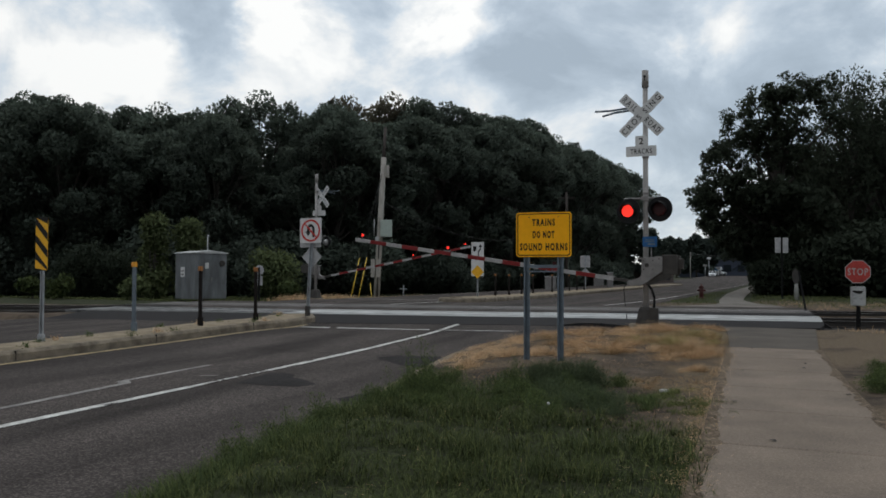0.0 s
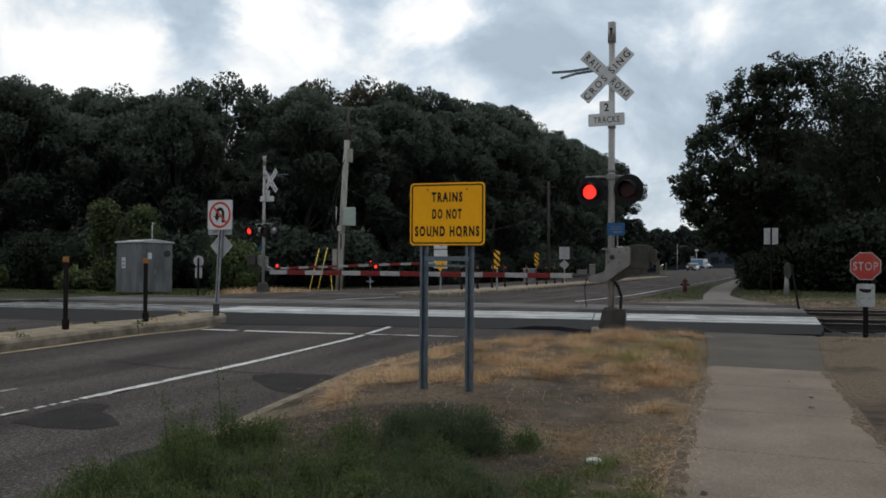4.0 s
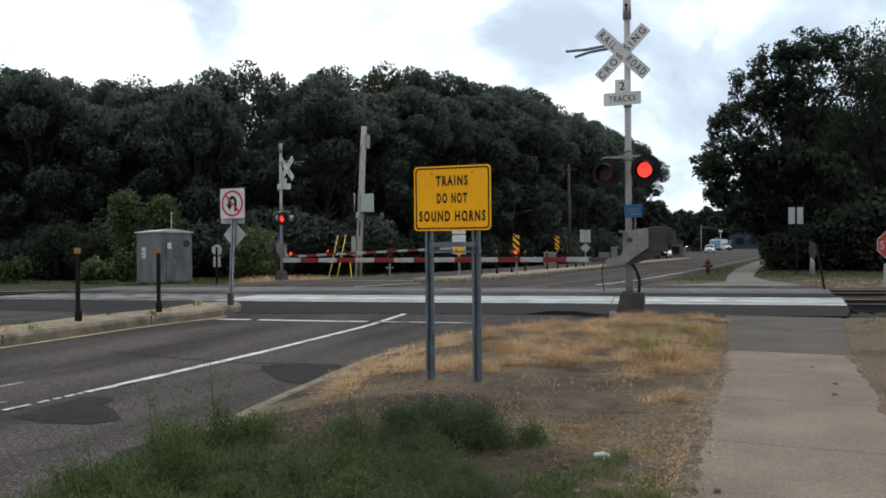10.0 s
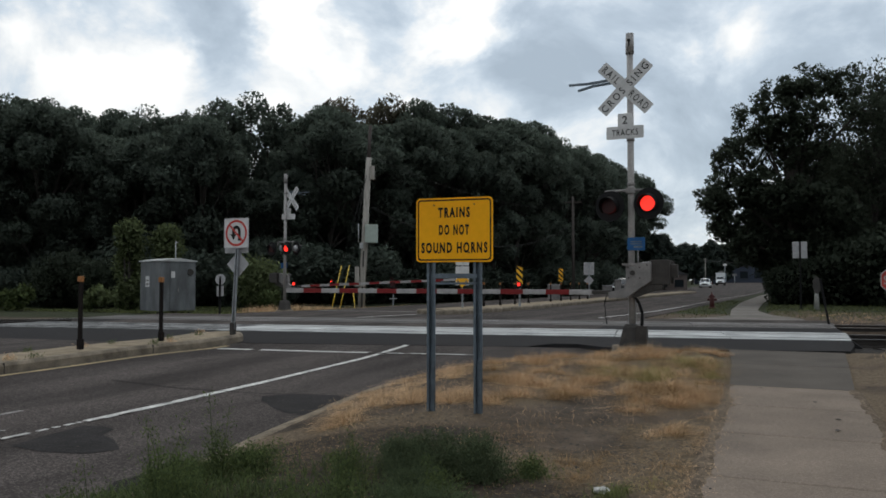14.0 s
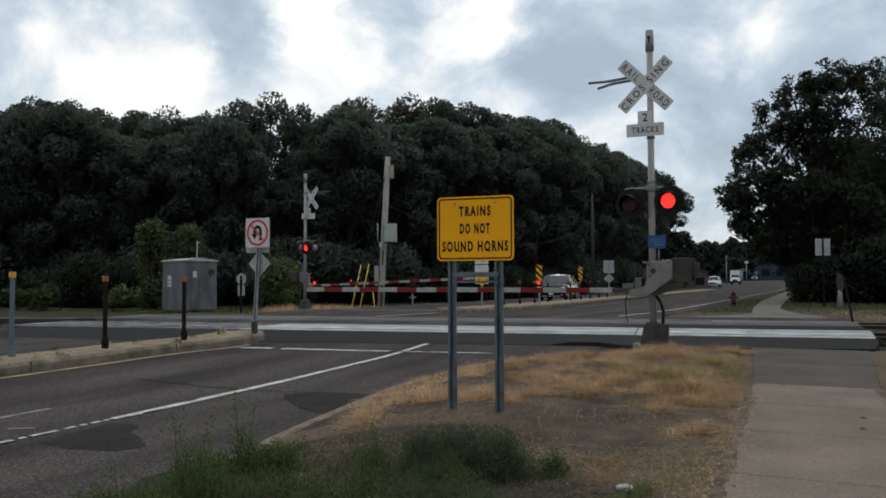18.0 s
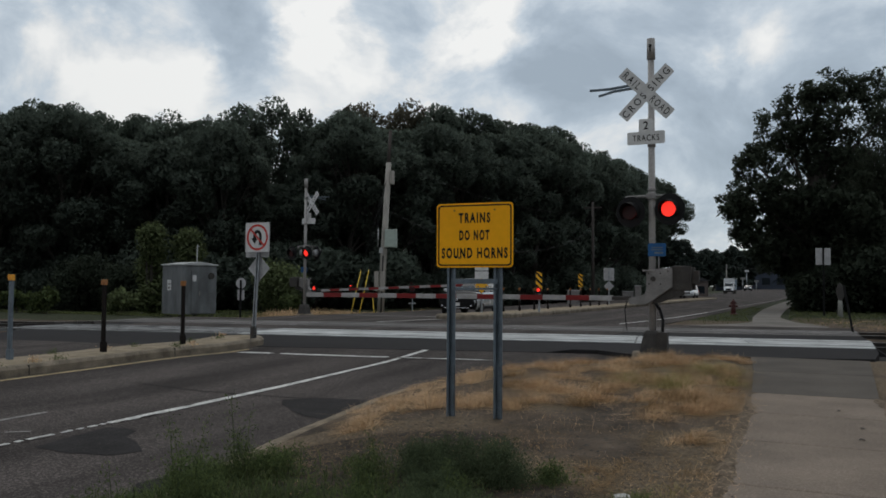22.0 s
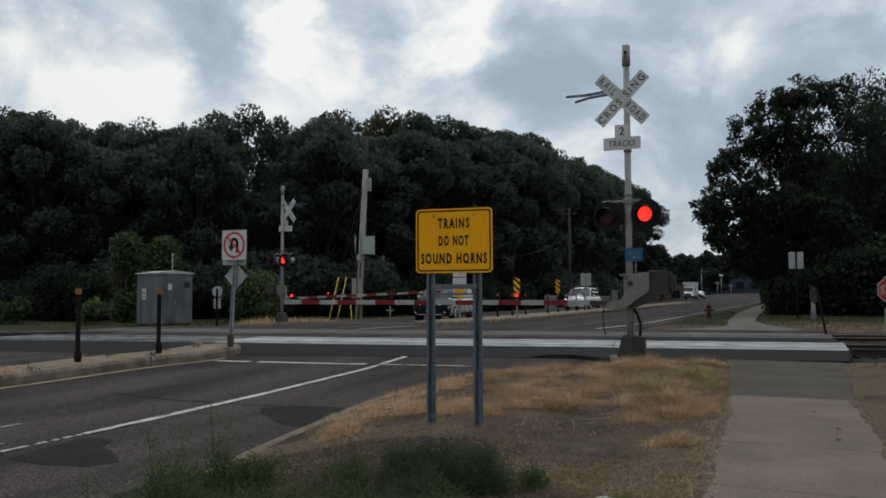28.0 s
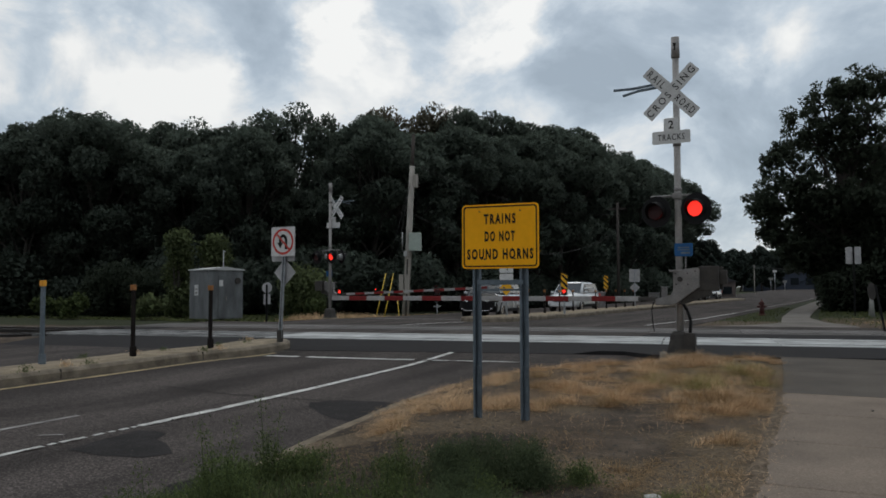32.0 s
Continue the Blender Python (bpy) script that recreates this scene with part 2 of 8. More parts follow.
M["panel_worn"] = material("dirty_panel_concrete", (0.17, 0.172, 0.172), 0.85, var=0.75, scale=2.2, fine=30, bump=0.25, objvar=0.12, spec=0.1)
M["walk"] = material("sidewalk_concrete", (0.186, 0.150, 0.121), 0.9, var=0.22, scale=1.3, fine=70, bump=0.3, objvar=0.08, speck=0.25, speck_scale=120, spec=0.12)
M["walk_grey"] = material("grey_path_concrete", (0.165, 0.152, 0.138), 0.9, var=0.25, scale=1.1, fine=50, bump=0.3, objvar=0.08, spec=0.1)
M["walk_dark"] = material("footway_asphalt", (0.092, 0.080, 0.069), 0.9, var=0.25, scale=1.3, fine=60, bump=0.3, spec=0.12)
M["curb"] = material("curb_concrete", (0.215, 0.182, 0.142), 0.9, var=0.48, scale=3.2, fine=60, bump=0.4, spec=0.12)
M["gutter"] = material("sandy_gutter_concrete", (0.20, 0.165, 0.122), 0.92, var=0.4, scale=5, fine=45, bump=0.5, spec=0.1)
M["soil"] = material("brown_washed_soil", (0.135, 0.103, 0.074), 0.95, var=0.45, scale=9, fine=70, bump=0.8, spec=0.1, speck=0.6, speck_scale=60, dist=0.01)
M["sand"] = material("sandy_median_top", (0.25, 0.205, 0.145), 0.95, var=0.3, scale=3, fine=60, bump=0.5, spec=0.12)
M["white_paint"] = material("white_road_paint", (0.54, 0.54, 0.52), 0.75, var=0.35, scale=6, fine=40, bump=0.2, spec=0.12)
M["worn_paint"] = material("worn_road_paint", (0.26, 0.25, 0.24), 0.85, var=0.4, scale=5, fine=40, bump=0.2, spec=0.12)
M["yellow_paint"] = material("yellow_road_paint", (0.42, 0.33, 0.19), 0.8, var=0.35, scale=4, fine=40, bump=0.2, spec=0.12)
M["galv"] = material("galvanised_steel", (0.34, 0.36, 0.38), 0.45, 0.6, var=0.2, scale=6, fine=40, bump=0.05)
M["post_dark"] = material("blue_grey_post_steel", (0.13, 0.16, 0.19), 0.5, 0.5, var=0.25, scale=8, fine=50, bump=0.05)
M["mast"] = material("silver_painted_mast", (0.34, 0.325, 0.315), 0.5, 0.15, var=0.25, scale=5, fine=30, bump=0.05, streak=0.2)
M["mech"] = material("grey_painted_gate_housing", (0.21, 0.20, 0.195), 0.6, 0.1, var=0.25, scale=5, fine=40, bump=0.08)
M["mech_dark"] = material("dirty_dark_steel", (0.050, 0.045, 0.041), 0.7, 0.3, var=0.35, scale=7, fine=40, bump=0.15)
M["black"] = material("matt_black_paint", (0.010, 0.010, 0.011), 0.7, var=0.3, scale=10, fine=50, bump=0.03, spec=0.2)
M["white_sign"] = material("white_sign_sheet", (0.60, 0.60, 0.60), 0.5, var=0.12, scale=6, fine=30, bump=0.0, spec=0.15)
M["sign_back"] = material("bare_aluminium_sign_back", (0.40, 0.40, 0.41), 0.5, 0.3, var=0.18, scale=5, fine=30, bump=0.0, spec=0.15)
M["orange_sign"] = material("amber_sign_sheet", (1.0, 0.44, 0.008), 0.5, var=0.06, scale=3, fine=20, bump=0.0, spec=0.15)
M["yellow_sign"] = material("yellow_sign_sheet", (0.80, 0.42, 0.03), 0.5, var=0.1, scale=5, fine=30, bump=0.0, spec=0.15)
M["dull_white_sign"] = material("weathered_white_sheet", (0.37, 0.38, 0.38), 0.6, var=0.25, scale=6, fine=30, bump=0.0, spec=0.12)
M["dull_red_sign"] = material("weathered_red_sheet", (0.40, 0.060, 0.052), 0.6, var=0.2, scale=5, fine=30, bump=0.0, spec=0.12)
M["red_sign"] = material("faded_red_sign_sheet", (0.52, 0.06, 0.05), 0.55, var=0.12, scale=5, fine=30, bump=0.0, spec=0.15)
M["blue_sign"] = material("blue_sign_sheet", (0.022, 0.095, 0.24), 0.55, var=0.12, scale=5, fine=30, bump=0.0, spec=0.15)
M["black_sign"] = material("black_sign_sheet", (0.015, 0.014, 0.013), 0.6, var=0.1, scale=5, fine=30, bump=0.0, spec=0.15)
M["arm_white"] = material("white_arm_sheet", (0.35, 0.34, 0.335), 0.55, var=0.2, scale=5, fine=30, bump=0.0, spec=0.15)
M["arm_red"] = material("red_arm_sheet", (0.19, 0.022, 0.022), 0.55, var=0.18, scale=5, fine=30, bump=0.0, spec=0.15)
M["red_glow"] = glow_material("lit_red_lens", (1.0, 0.033, 0.02), 1.25)
M["red_off"] = material("unlit_red_lens", (0.03, 0.004, 0.004), 0.45, spec=0.2, var=0.2, scale=8, fine=40, bump=0.0)
M["amber_cap"] = material("amber_reflector_cap", (0.75, 0.33, 0.02), 0.5, var=0.15, scale=20, fine=60, bump=0.0)
M["brown_cap"] = material("faded_amber_cap", (0.30, 0.12, 0.03), 0.6, var=0.25, scale=20, fine=60, bump=0.0)
M["bollard"] = material("dark_weathered_post", (0.016, 0.013, 0.012), 0.85, spec=0.1, var=0.4, scale=12, fine=60, bump=0.1)
M["cabinet"] = material("grey_cabinet_paint", (0.122, 0.130, 0.137), 0.6, 0.1, var=0.42, scale=2.5, fine=40, bump=0.05, streak=0.35)
M["cab_roof"] = material("light_cabinet_roof", (0.42, 0.43, 0.43), 0.5, 0.2, var=0.2, scale=3, fine=40, bump=0.05)
M["wood_pole"] = material("weathered_grey_pole_wood", (0.33, 0.31, 0.28), 0.9, var=0.3, scale=14, fine=80, bump=0.4, streak=0.08)
M["wood_dark"] = material("dark_pole_wood", (0.06, 0.05, 0.045), 0.9, var=0.3, scale=14, fine=80, bump=0.4, streak=0.08)
M["box_green"] = material("pale_green_steel_box", (0.36, 0.42, 0.38), 0.55, var=0.15, scale=5, fine=40, bump=0.03)
M["guy_yellow"] = material("yellow_guy_guard_plastic", (0.72, 0.50, 0.05), 0.5, var=0.15, scale=8, fine=40, bump=0.0)
M["cable"] = material("black_cable", (0.015, 0.015, 0.015), 0.7, var=0.2, bump=0.0)
M["rail"] = material("rusty_rail_steel", (0.035, 0.03, 0.027), 0.65, 0.4, var=0.35, scale=6, fine=50, bump=0.2)
M["rail_top"] = material("polished_rail_head", (0.34, 0.34, 0.35), 0.35, 0.9, var=0.2, scale=6, fine=50, bump=0.02)
M["ballast"] = material("dark_ballast_stone", (0.038, 0.035, 0.033), 0.95, var=0.45, scale=14, fine=50, bump=0.8, objvar=0.1, dist=0.02, spec=0.12)
M["tie"] = material("creosoted_timber_tie", (0.035, 0.03, 0.026), 0.9, var=0.35, scale=10, fine=60, bump=0.4)
M["hydrant"] = material("weathered_red_hydrant_paint", (0.062, 0.011, 0.010), 0.6, var=0.3, scale=12, fine=50, bump=0.1)
M["cone"] = material("off_white_marker_plastic", (0.20, 0.20, 0.185), 0.6, var=0.2, scale=8, fine=50, bump=0.05)
M["bark"] = material("grey_brown_bark", (0.040, 0.034, 0.029), 0.95, var=0.35, scale=6, fine=40, bump=0.8, streak=0.25, dist=0.02)
M["leaf"] = leaf_material("oak_leaves", (0.082, 0.100, 0.072), (0.062, 0.078, 0.056), 0.5)
M["leaf_dark"] = leaf_material("shaded_wood_leaves", (0.138, 0.170, 0.138), (0.116, 0.144, 0.117), 0.6)
M["leaf_pale"] = leaf_material("pale_willow_leaves", (0.175, 0.215, 0.100), (0.120, 0.150, 0.074), 0.4)
# far foliage: the distance haze is put into the colour, paler and bluer
M["leaf_far"] = leaf_material("distant_tree_leaves", (0.085, 0.108, 0.092), (0.055, 0.072, 0.062), 0.15)
M["leaf_dry"] = leaf_material("sparse_brownish_leaves", (0.165, 0.155, 0.112), (0.105, 0.098, 0.072), 0.5)
M["weed"] = leaf_material("dark_green_weeds", (0.130, 0.165, 0.062), (0.052, 0.075, 0.034), 0.3)
M["weed_soft"] = leaf_material("grey_green_feathery_leaves", (0.108, 0.136, 0.072), (0.058, 0.078, 0.044), 0.35)
M["grass"] = leaf_material("green_grass_blades", (0.088, 0.105, 0.042), (0.024, 0.038, 0.014), 0.15)
M["grass_light"] = leaf_material("yellow_green_blades", (0.185, 0.205, 0.075), (0.085, 0.105, 0.040), 0.2)
M["grass_verge"] = leaf_material("verge_grass_blades", (0.115, 0.130, 0.050), (0.055, 0.068, 0.028), 0.2)
M["straw_brown"] = leaf_material("dry_brown_grass", (0.50, 0.33, 0.175), (0.20, 0.135, 0.075), 0.25)
M["straw_olive"] = leaf_material("half_dry_olive_grass", (0.42, 0.36, 0.155), (0.19, 0.165, 0.075), 0.25)
M["thatch"] = leaf_material("flattened_brown_grass", (0.26, 0.185, 0.105), (0.10, 0.070, 0.043), 0.15)
M["straw"] = leaf_material("dry_straw_grass", (0.80, 0.555, 0.335), (0.36, 0.24, 0.14), 0.25)
M["litter"] = material("pale_litter", (0.44, 0.44, 0.43), 0.7, var=0.1, bump=0.0)
M["stone"] = material("small_grey_stones", (0.11, 0.095, 0.08), 0.9, var=0.4, scale=9, fine=60, bump=0.4, spec=0.12)
M["rubber"] = material("black_rubber", (0.012, 0.012, 0.012), 0.85, var=0.2, scale=20, fine=60, bump=0.05)
M["plastic_black"] = material("black_trim_plastic", (0.010, 0.010, 0.011), 0.55, var=0.1, bump=0.0, spec=0.12)
M["car_white"] = material("white_car_paint", (0.62, 0.64, 0.66), 0.22, var=0.04, bump=0.0, coat=0.6)
M["car_silver"] = material("light_silver_car_paint", (0.50, 0.52, 0.54), 0.25, 0.3, var=0.04, bump=0.0, coat=0.6)
M["car_dark"] = material("dark_car_paint", (0.02, 0.022, 0.026), 0.22, var=0.04, bump=0.0, coat=0.6)
M["car_blue"] = material("blue_van_paint", (0.07, 0.17, 0.30), 0.3, var=0.05, bump=0.0, coat=0.4)
M["glass"] = glass_material("tinted_car_glass")
M["headlamp"] = glow_material("lit_headlamp", (0.9, 0.95, 1.0), 0.35)
M["chrome"] = material("bright_trim_metal", (0.6, 0.6, 0.62), 0.2, 0.9, var=0.05, bump=0.0)
M["brick_far"] = material("far_dull_brick", (0.16, 0.13, 0.12), 0.9, var=0.2, scale=1, fine=8, bump=0.1)
M["wall_pale"] = material("pale_metal_siding", (0.20, 0.20, 0.195), 0.7, var=0.15, scale=0.6, fine=6, bump=0.05)
M["wall_dark"] = material("dark_far_wall", (0.040, 0.052, 0.080), 0.8, var=0.2, scale=0.5, fine=6, bump=0.05)
M["roof_far"] = material("dark_far_roof", (0.06, 0.06, 0.065), 0.85, var=0.2, scale=0.8, fine=8, bump=0.1)


# ---- mesh helpers ----
def empty(name, x, y, z, rz=0, **tags):
    ob = new(name)
    ob.empty_display_size = 0.2
    ob.matrix_world = pose(x, y, z, 0, 0, rz)
    return tagged(ob, **tags)


def part(name, bm, mat, parent=None, label="", at=None):
    """Links a bmesh as one mesh object under a thing or a part."""
    me = bpy.data.meshes.new(name)
    bm.normal_update()
    bm.to_mesh(me)
    bm.free()
    for k in mat if isinstance(mat, (list, tuple)) else (mat,):
        me.materials.append(M[k])
    ob = new(name, me)
    if at is not None:
        ob.matrix_basis = at
    if parent is not None:
        ob.parent = parent
    return tagged(ob, label=label)


def raw(name, verts, faces, mat, parent=None, label="", smooth=False):
    me = bpy.data.meshes.new(name)
    me.from_pydata([tuple(v) for v in verts], [], [tuple(f) for f in faces])
    for k in mat if isinstance(mat, (list, tuple)) else (mat,):
        me.materials.append(M[k])
    if smooth:
        me.polygons.foreach_set("use_smooth", [True] * len(me.polygons))
    ob = new(name, me)
    if parent is not None:
        ob.parent = parent
    return tagged(ob, label=label)


def again(ob, parent, m=None, label=""):
    """A second part on the same mesh."""
    o = new(ob.name.split(".")[0], ob.data)
    o.parent = parent
    o.matrix_basis = m if m is not None else Matrix.Identity(4)
    return tagged(o, label=label)


def B():
    return bmesh.new()


def box(bm, c, s, bevel=0.0, m=None):
    r = bmesh.ops.create_cube(bm, size=1.0)
    vs = r["verts"]
    bmesh.ops.scale(bm, vec=s, verts=vs)
    if bevel:
        es = list({e for v in vs for e in v.link_edges})
        vs = list({v for f in bmesh.ops.bevel(bm, geom=es, offset=bevel, segments=2, profile=0.7, affect="EDGES")["faces"] for v in f.verts} | {v for v in vs if v.is_valid})
    if m is not None:
        bmesh.ops.transform(bm, matrix=m, verts=vs)
    bmesh.ops.translate(bm, vec=c, verts=vs)
    return vs


def rod(bm, p0, p1, r0, r1=None, seg=12, caps=True):
    p0, p1 = Vector(p0), Vector(p1)
    d = p1 - p0
    r = bmesh.ops.create_cone(bm, cap_ends=caps, segments=seg, radius1=r0, radius2=r0 if r1 is None else r1, depth=d.length)
    m = Matrix.Translation((p0 + p1) / 2) @ d.to_track_quat("Z", "Y").to_matrix().to_4x4()
    bmesh.ops.transform(bm, matrix=m, verts=r["verts"])
    for f in {f for v in r["verts"] for f in v.link_faces}:
        f.smooth = len(f.verts) == 4
    return r["verts"]


def tube(bm, pts, r, seg=8):
    for a, b in zip(pts, pts[1:]):
        rod(bm, a, b, r, seg=seg)


def plate(bm, outline, y0, y1):
    """An outline in x and z, with thickness from y0 to y1."""
    lo = [bm.verts.new((x, y0, z)) for x, z in outline]
    hi = [bm.verts.new((x, y1, z)) for x, z in outline]
    n = len(outline)
    bm.faces.new(lo)
    bm.faces.new(hi[::-1])
    for k in range(n):
        bm.faces.new((lo[k], hi[k], hi[(k + 1) % n], lo[(k + 1) % n]))
    bmesh.ops.recalc_face_normals(bm, faces=bm.faces[:])


def slab(bm, outline, z0, z1):
    """An outline in x and y, with thickness from z0 to z1."""
    lo = [bm.verts.new((x, y, z0)) for x, y in outline]
    hi = [bm.verts.new((x, y, z1)) for x, y in outline]
    n = len(outline)
    bm.faces.new(lo[::-1])
    bm.faces.new(hi)
    for k in range(n):
        bm.faces.new((lo[k], lo[(k + 1) % n], hi[(k + 1) % n], hi[k]))
    bmesh.ops.recalc_face_normals(bm, faces=bm.faces[:])


def rounded(w, h, r, n=5, cx=0.0, cz=0.0):
    pts = []
    for k, (sx, sz) in enumerate(((1, 1), (-1, 1), (-1, -1), (1, -1))):
        for i in range(n + 1):
            a = radians(90 * k + 90 * i / n)
            pts.append((cx + sx * (w / 2 - r) + r * math.cos(a), cz + sz * (h / 2 - r) + r * math.sin(a)))
    return pts


def frame_plate(bm, w, h, r, band, y0, y1, cx=0.0, cz=0.0):
    """A rounded border band."""
    a, b = rounded(w, h, r, 5, cx, cz), rounded(w - 2 * band, h - 2 * band, max(0.002, r - band * 0.6), 5, cx, cz)
    va, vb = [bm.verts.new((x, y0, z)) for x, z in a], [bm.verts.new((x, y0, z)) for x, z in b]
    n = len(a)
    for k in range(n):
        bm.faces.new((va[k], va[(k + 1) % n], vb[(k + 1) % n], vb[k]))


def letters(text, size, mat, parent, x, y, z, width=None, rz=0, ry=0, name="lettering", squeeze=1.0, bold=0.0, space=1.18):
    """Words that stand upright and face -y; x, z is their middle."""
    cu = bpy.data.curves.new(name, "FONT")
    cu.body, cu.size, cu.align_x, cu.align_y = text, 1.0, "CENTER", "CENTER"
    cu.extrude, cu.offset, cu.resolution_u = 0.0, bold, 3
    cu.space_character = space
    tmp = bpy.data.objects.new(name, cu)
    scene.collection.objects.link(tmp)
    me = bpy.data.meshes.new_from_object(tmp.evaluated_get(bpy.context.evaluated_depsgraph_get()))
    bpy.data.objects.remove(tmp)
    co = np.array([v.co[:] for v in me.vertices])
    lo, hi = co.min(0), co.max(0)
    k = size / (hi[1] - lo[1])
    kx = width / (hi[0] - lo[0]) if width else k * squeeze
    mid = (lo + hi) / 2
    for v, c in zip(me.vertices, co):
        v.co = ((c[0] - mid[0]) * kx, 0.0, (c[1] - mid[1]) * k)
    me.materials.append(M[mat])
    me.name = name
    ob = new(name, me)
    ob.parent = parent
    ob.matrix_basis = pose(x, y, z, 0, ry, rz)
    return ob


def bars(parent, mat, rows, y):
    """Plain bars for writing that cannot be read: rows of x, z, width, height."""
    for x, z, w, h in rows:
        bm = B()
        plate(bm, rounded(w, h, h * 0.2, 1, x, z), y - 0.001, y)
        part("text_bar", bm, mat, parent)


# ---- ground, road, crossing ----
SKEW = radians(10.2)
TU, TV = Vector((math.cos(SKEW), math.sin(SKEW), 0)), Vector((-math.sin(SKEW), math.cos(SKEW), 0))
ROAD_Z = [(-80, -0.38), (-2, -0.37), (2, -0.342), (4.6, -0.306), (6.5, -0.284), (9.4, -0.237), (13, -0.165), (15, -0.06), (17, -0.01), (19, 0.0), (26, 0.0), (30, -0.05), (36, -0.10), (60, -0.16), (105, -0.22), (150, -0.12), (220, 0.3), (400, 1.3), (3000, 3.0)]
EDGE_R = [(-80, -2.9), (-4, -2.9), (0, -3.3), (3, -3.75), (5, -4.18), (6.5, -4.52), (8.2, -4.8), (9.6, -5.0), (10.8, -5.0), (11.7, -4.2), (12.6, -3.5), (13.6, -3.05), (14.6, -2.95), (15.3, -3.1), (16, -4.9), (19, -4.6), (26, -4.6), (36, -4.7), (60, -4.6), (95, -4.2)]


def lerp(table, v):
    return float(np.interp(v, [a for a, _ in table], [b for _, b in table]))


def bend(y):
    """The far road bends gently to the left."""
    return -max(0.0, y - 120) ** 2 / 6000.0


def road_z(y, x=-6.0):
    """The carriageway's height; it rises a little towards the median before the rails."""
    return lerp(ROAD_Z, y) + 0.06 * smooth01(7.0, 10.6, -x) * (1 - smooth01(11.0, 14.2, y))


def edge_right(y):
    return lerp(EDGE_R, y) + bend(y)


def edge_left(y):
    return -19.3 + bend(y)


def tv(x, y):
    return -x * math.sin(SKEW) + y * math.cos(SKEW)


def track_point(u, v, z=0.0):
    p = TU * u + TV * v
    return (p.x, p.y, z)


def crossing_end(v):
    """Where panels and aprons stop beside the footway."""
    return (lerp([(14.8, 1.05), (16.8, 1.24), (20.5, 1.27), (23.0, 1.12), (28.0, 1.1)], v) + v * math.sin(SKEW)) / math.cos(SKEW)


def ground_z(x, y):
    v = tv(x, y)
    er, el = edge_right(y), edge_left(y)
    bank = lerp([(-40, -0.06), (-4, -0.04), (6, 0.0), (10, 0.03), (13.4, 0.075), (14.3, 0.05), (14.8, 0.0), (15.6, -0.05), (16.6, -0.08), (26.5, -0.06), (30, -0.06), (36, -0.10), (60, -0.16), (105, -0.22), (150, -0.12), (220, 0.3), (400, 1.3), (3000, 3)], v if x > er else y)
    rz = road_z(y)
    if el + 0.15 < x < er - 0.15:
        return rz - 0.12
    if x >= er - 0.15:
        wide = 1.1 + 0.8 * smooth01(2.5, 5.0, y) * (1 - smooth01(10.0, 11.5, y))
        k = min(1.0, max(0.0, (x - er + 0.15) / (wide if y < 15 else 0.5)))
        k = 1 - (1 - k) ** 1.7
        bank -= 0.22 * smooth01(15.75, 16.5, v) * (1 - smooth01(22.5, 23.0, v))
        z = (rz - 0.03) * (1 - k) + bank * k
    else:
        z = rz - 0.03 if y > 27 or y < 13 else -0.06
        if y > 29:
            z -= 0.27 * smooth01(29, 37, y)
        if y > 14:
            z -= 0.25 * smooth01(19.8, 24, -x)
    near = max(0.0, 1 - abs(x) / 12) if y < 17 else 0
    if not (-0.9 < x < 1.25):
        z += near * 0.009 * noise.noise(Vector((x * 1.3, y * 1.3, 0)))
    else:
        z = min(z, walk_z(y) - 0.03) if -6 < y < 16 else z
    return z


def walk_z(y):
    return lerp([(-40, -0.04), (-4, -0.02), (6, 0.01), (10, 0.03), (14, 0.06), (15.6, 0.03), (16.5, 0.0)], y)


def axis(parts):
    out = []
    for a, b, s in parts:
        n = max(1, round((b - a) / s))
        out += [a + (b - a) * k / n for k in range(n)]
    return out + [parts[-1][1]]


def smooth01(a, b, v):
    k = min(1.0, max(0.0, (v - a) / (b - a)))
    return k * k * (3 - 2 * k)


def ground_zone(x, y):
    """Shares of green grass, of straw and of dark humus."""
    n = noise.noise(Vector((x * 0.7, y * 0.7, 3.1))) * 0.9
    er = edge_right(y)
    if x > er - 0.3:
        if tv(x, y) < 15.8:
            green = 1 - smooth01(2.3, 3.9, y + n * 1.5 + (x + 2) * 0.25)
            if x > 1.0:
                green = (1 - smooth01(9, 12, y + n)) * smooth01(1.4, 2.2, x + n * 0.4 - max(0, y - 3) * 0.08)
            tuft = noise.noise(Vector((x * 0.8, y * 0.8, 2.2))) + 0.12 * smooth01(11, 12.5, y)
            straw = smooth01(-0.12, 0.12, tuft) * smooth01(9.8, 10.6, y) + 0.9 * smooth01(0.0, 0.5, noise.noise(Vector((x * 0.9, y * 0.9, 7.7))) + 0.2 * smooth01(9.5, 12, y) + 0.35 * smooth01(-1.3, -0.6, x))
        elif tv(x, y) < 27:
            return 0.0, 0.0, 0.0
        else:
            green = smooth01(30, 36, y + n * 2) * (0.4 if x > -1 and y < 40 else 1)
            straw = 0.5 * smooth01(27, 29, y)
    else:
        green = smooth01(27.6, 29.5, tv(x, y) + n) if y > 14 else 1 - smooth01(6, 12, y)
        straw = 0.5 * (1 - green) if y > 26 else 0.1
    humus = 0.0
    if er + 0.3 < x < -0.5 and 2.0 < y < 7.2:
        humus = smooth01(2.2, 3.2, y) * (1 - smooth01(5.2, 6.4, y + 0.5 * (x + 1.2) + n * 0.7)) * smooth01(-0.6, -1.0, x + n * 0.2)
    return green, straw, humus


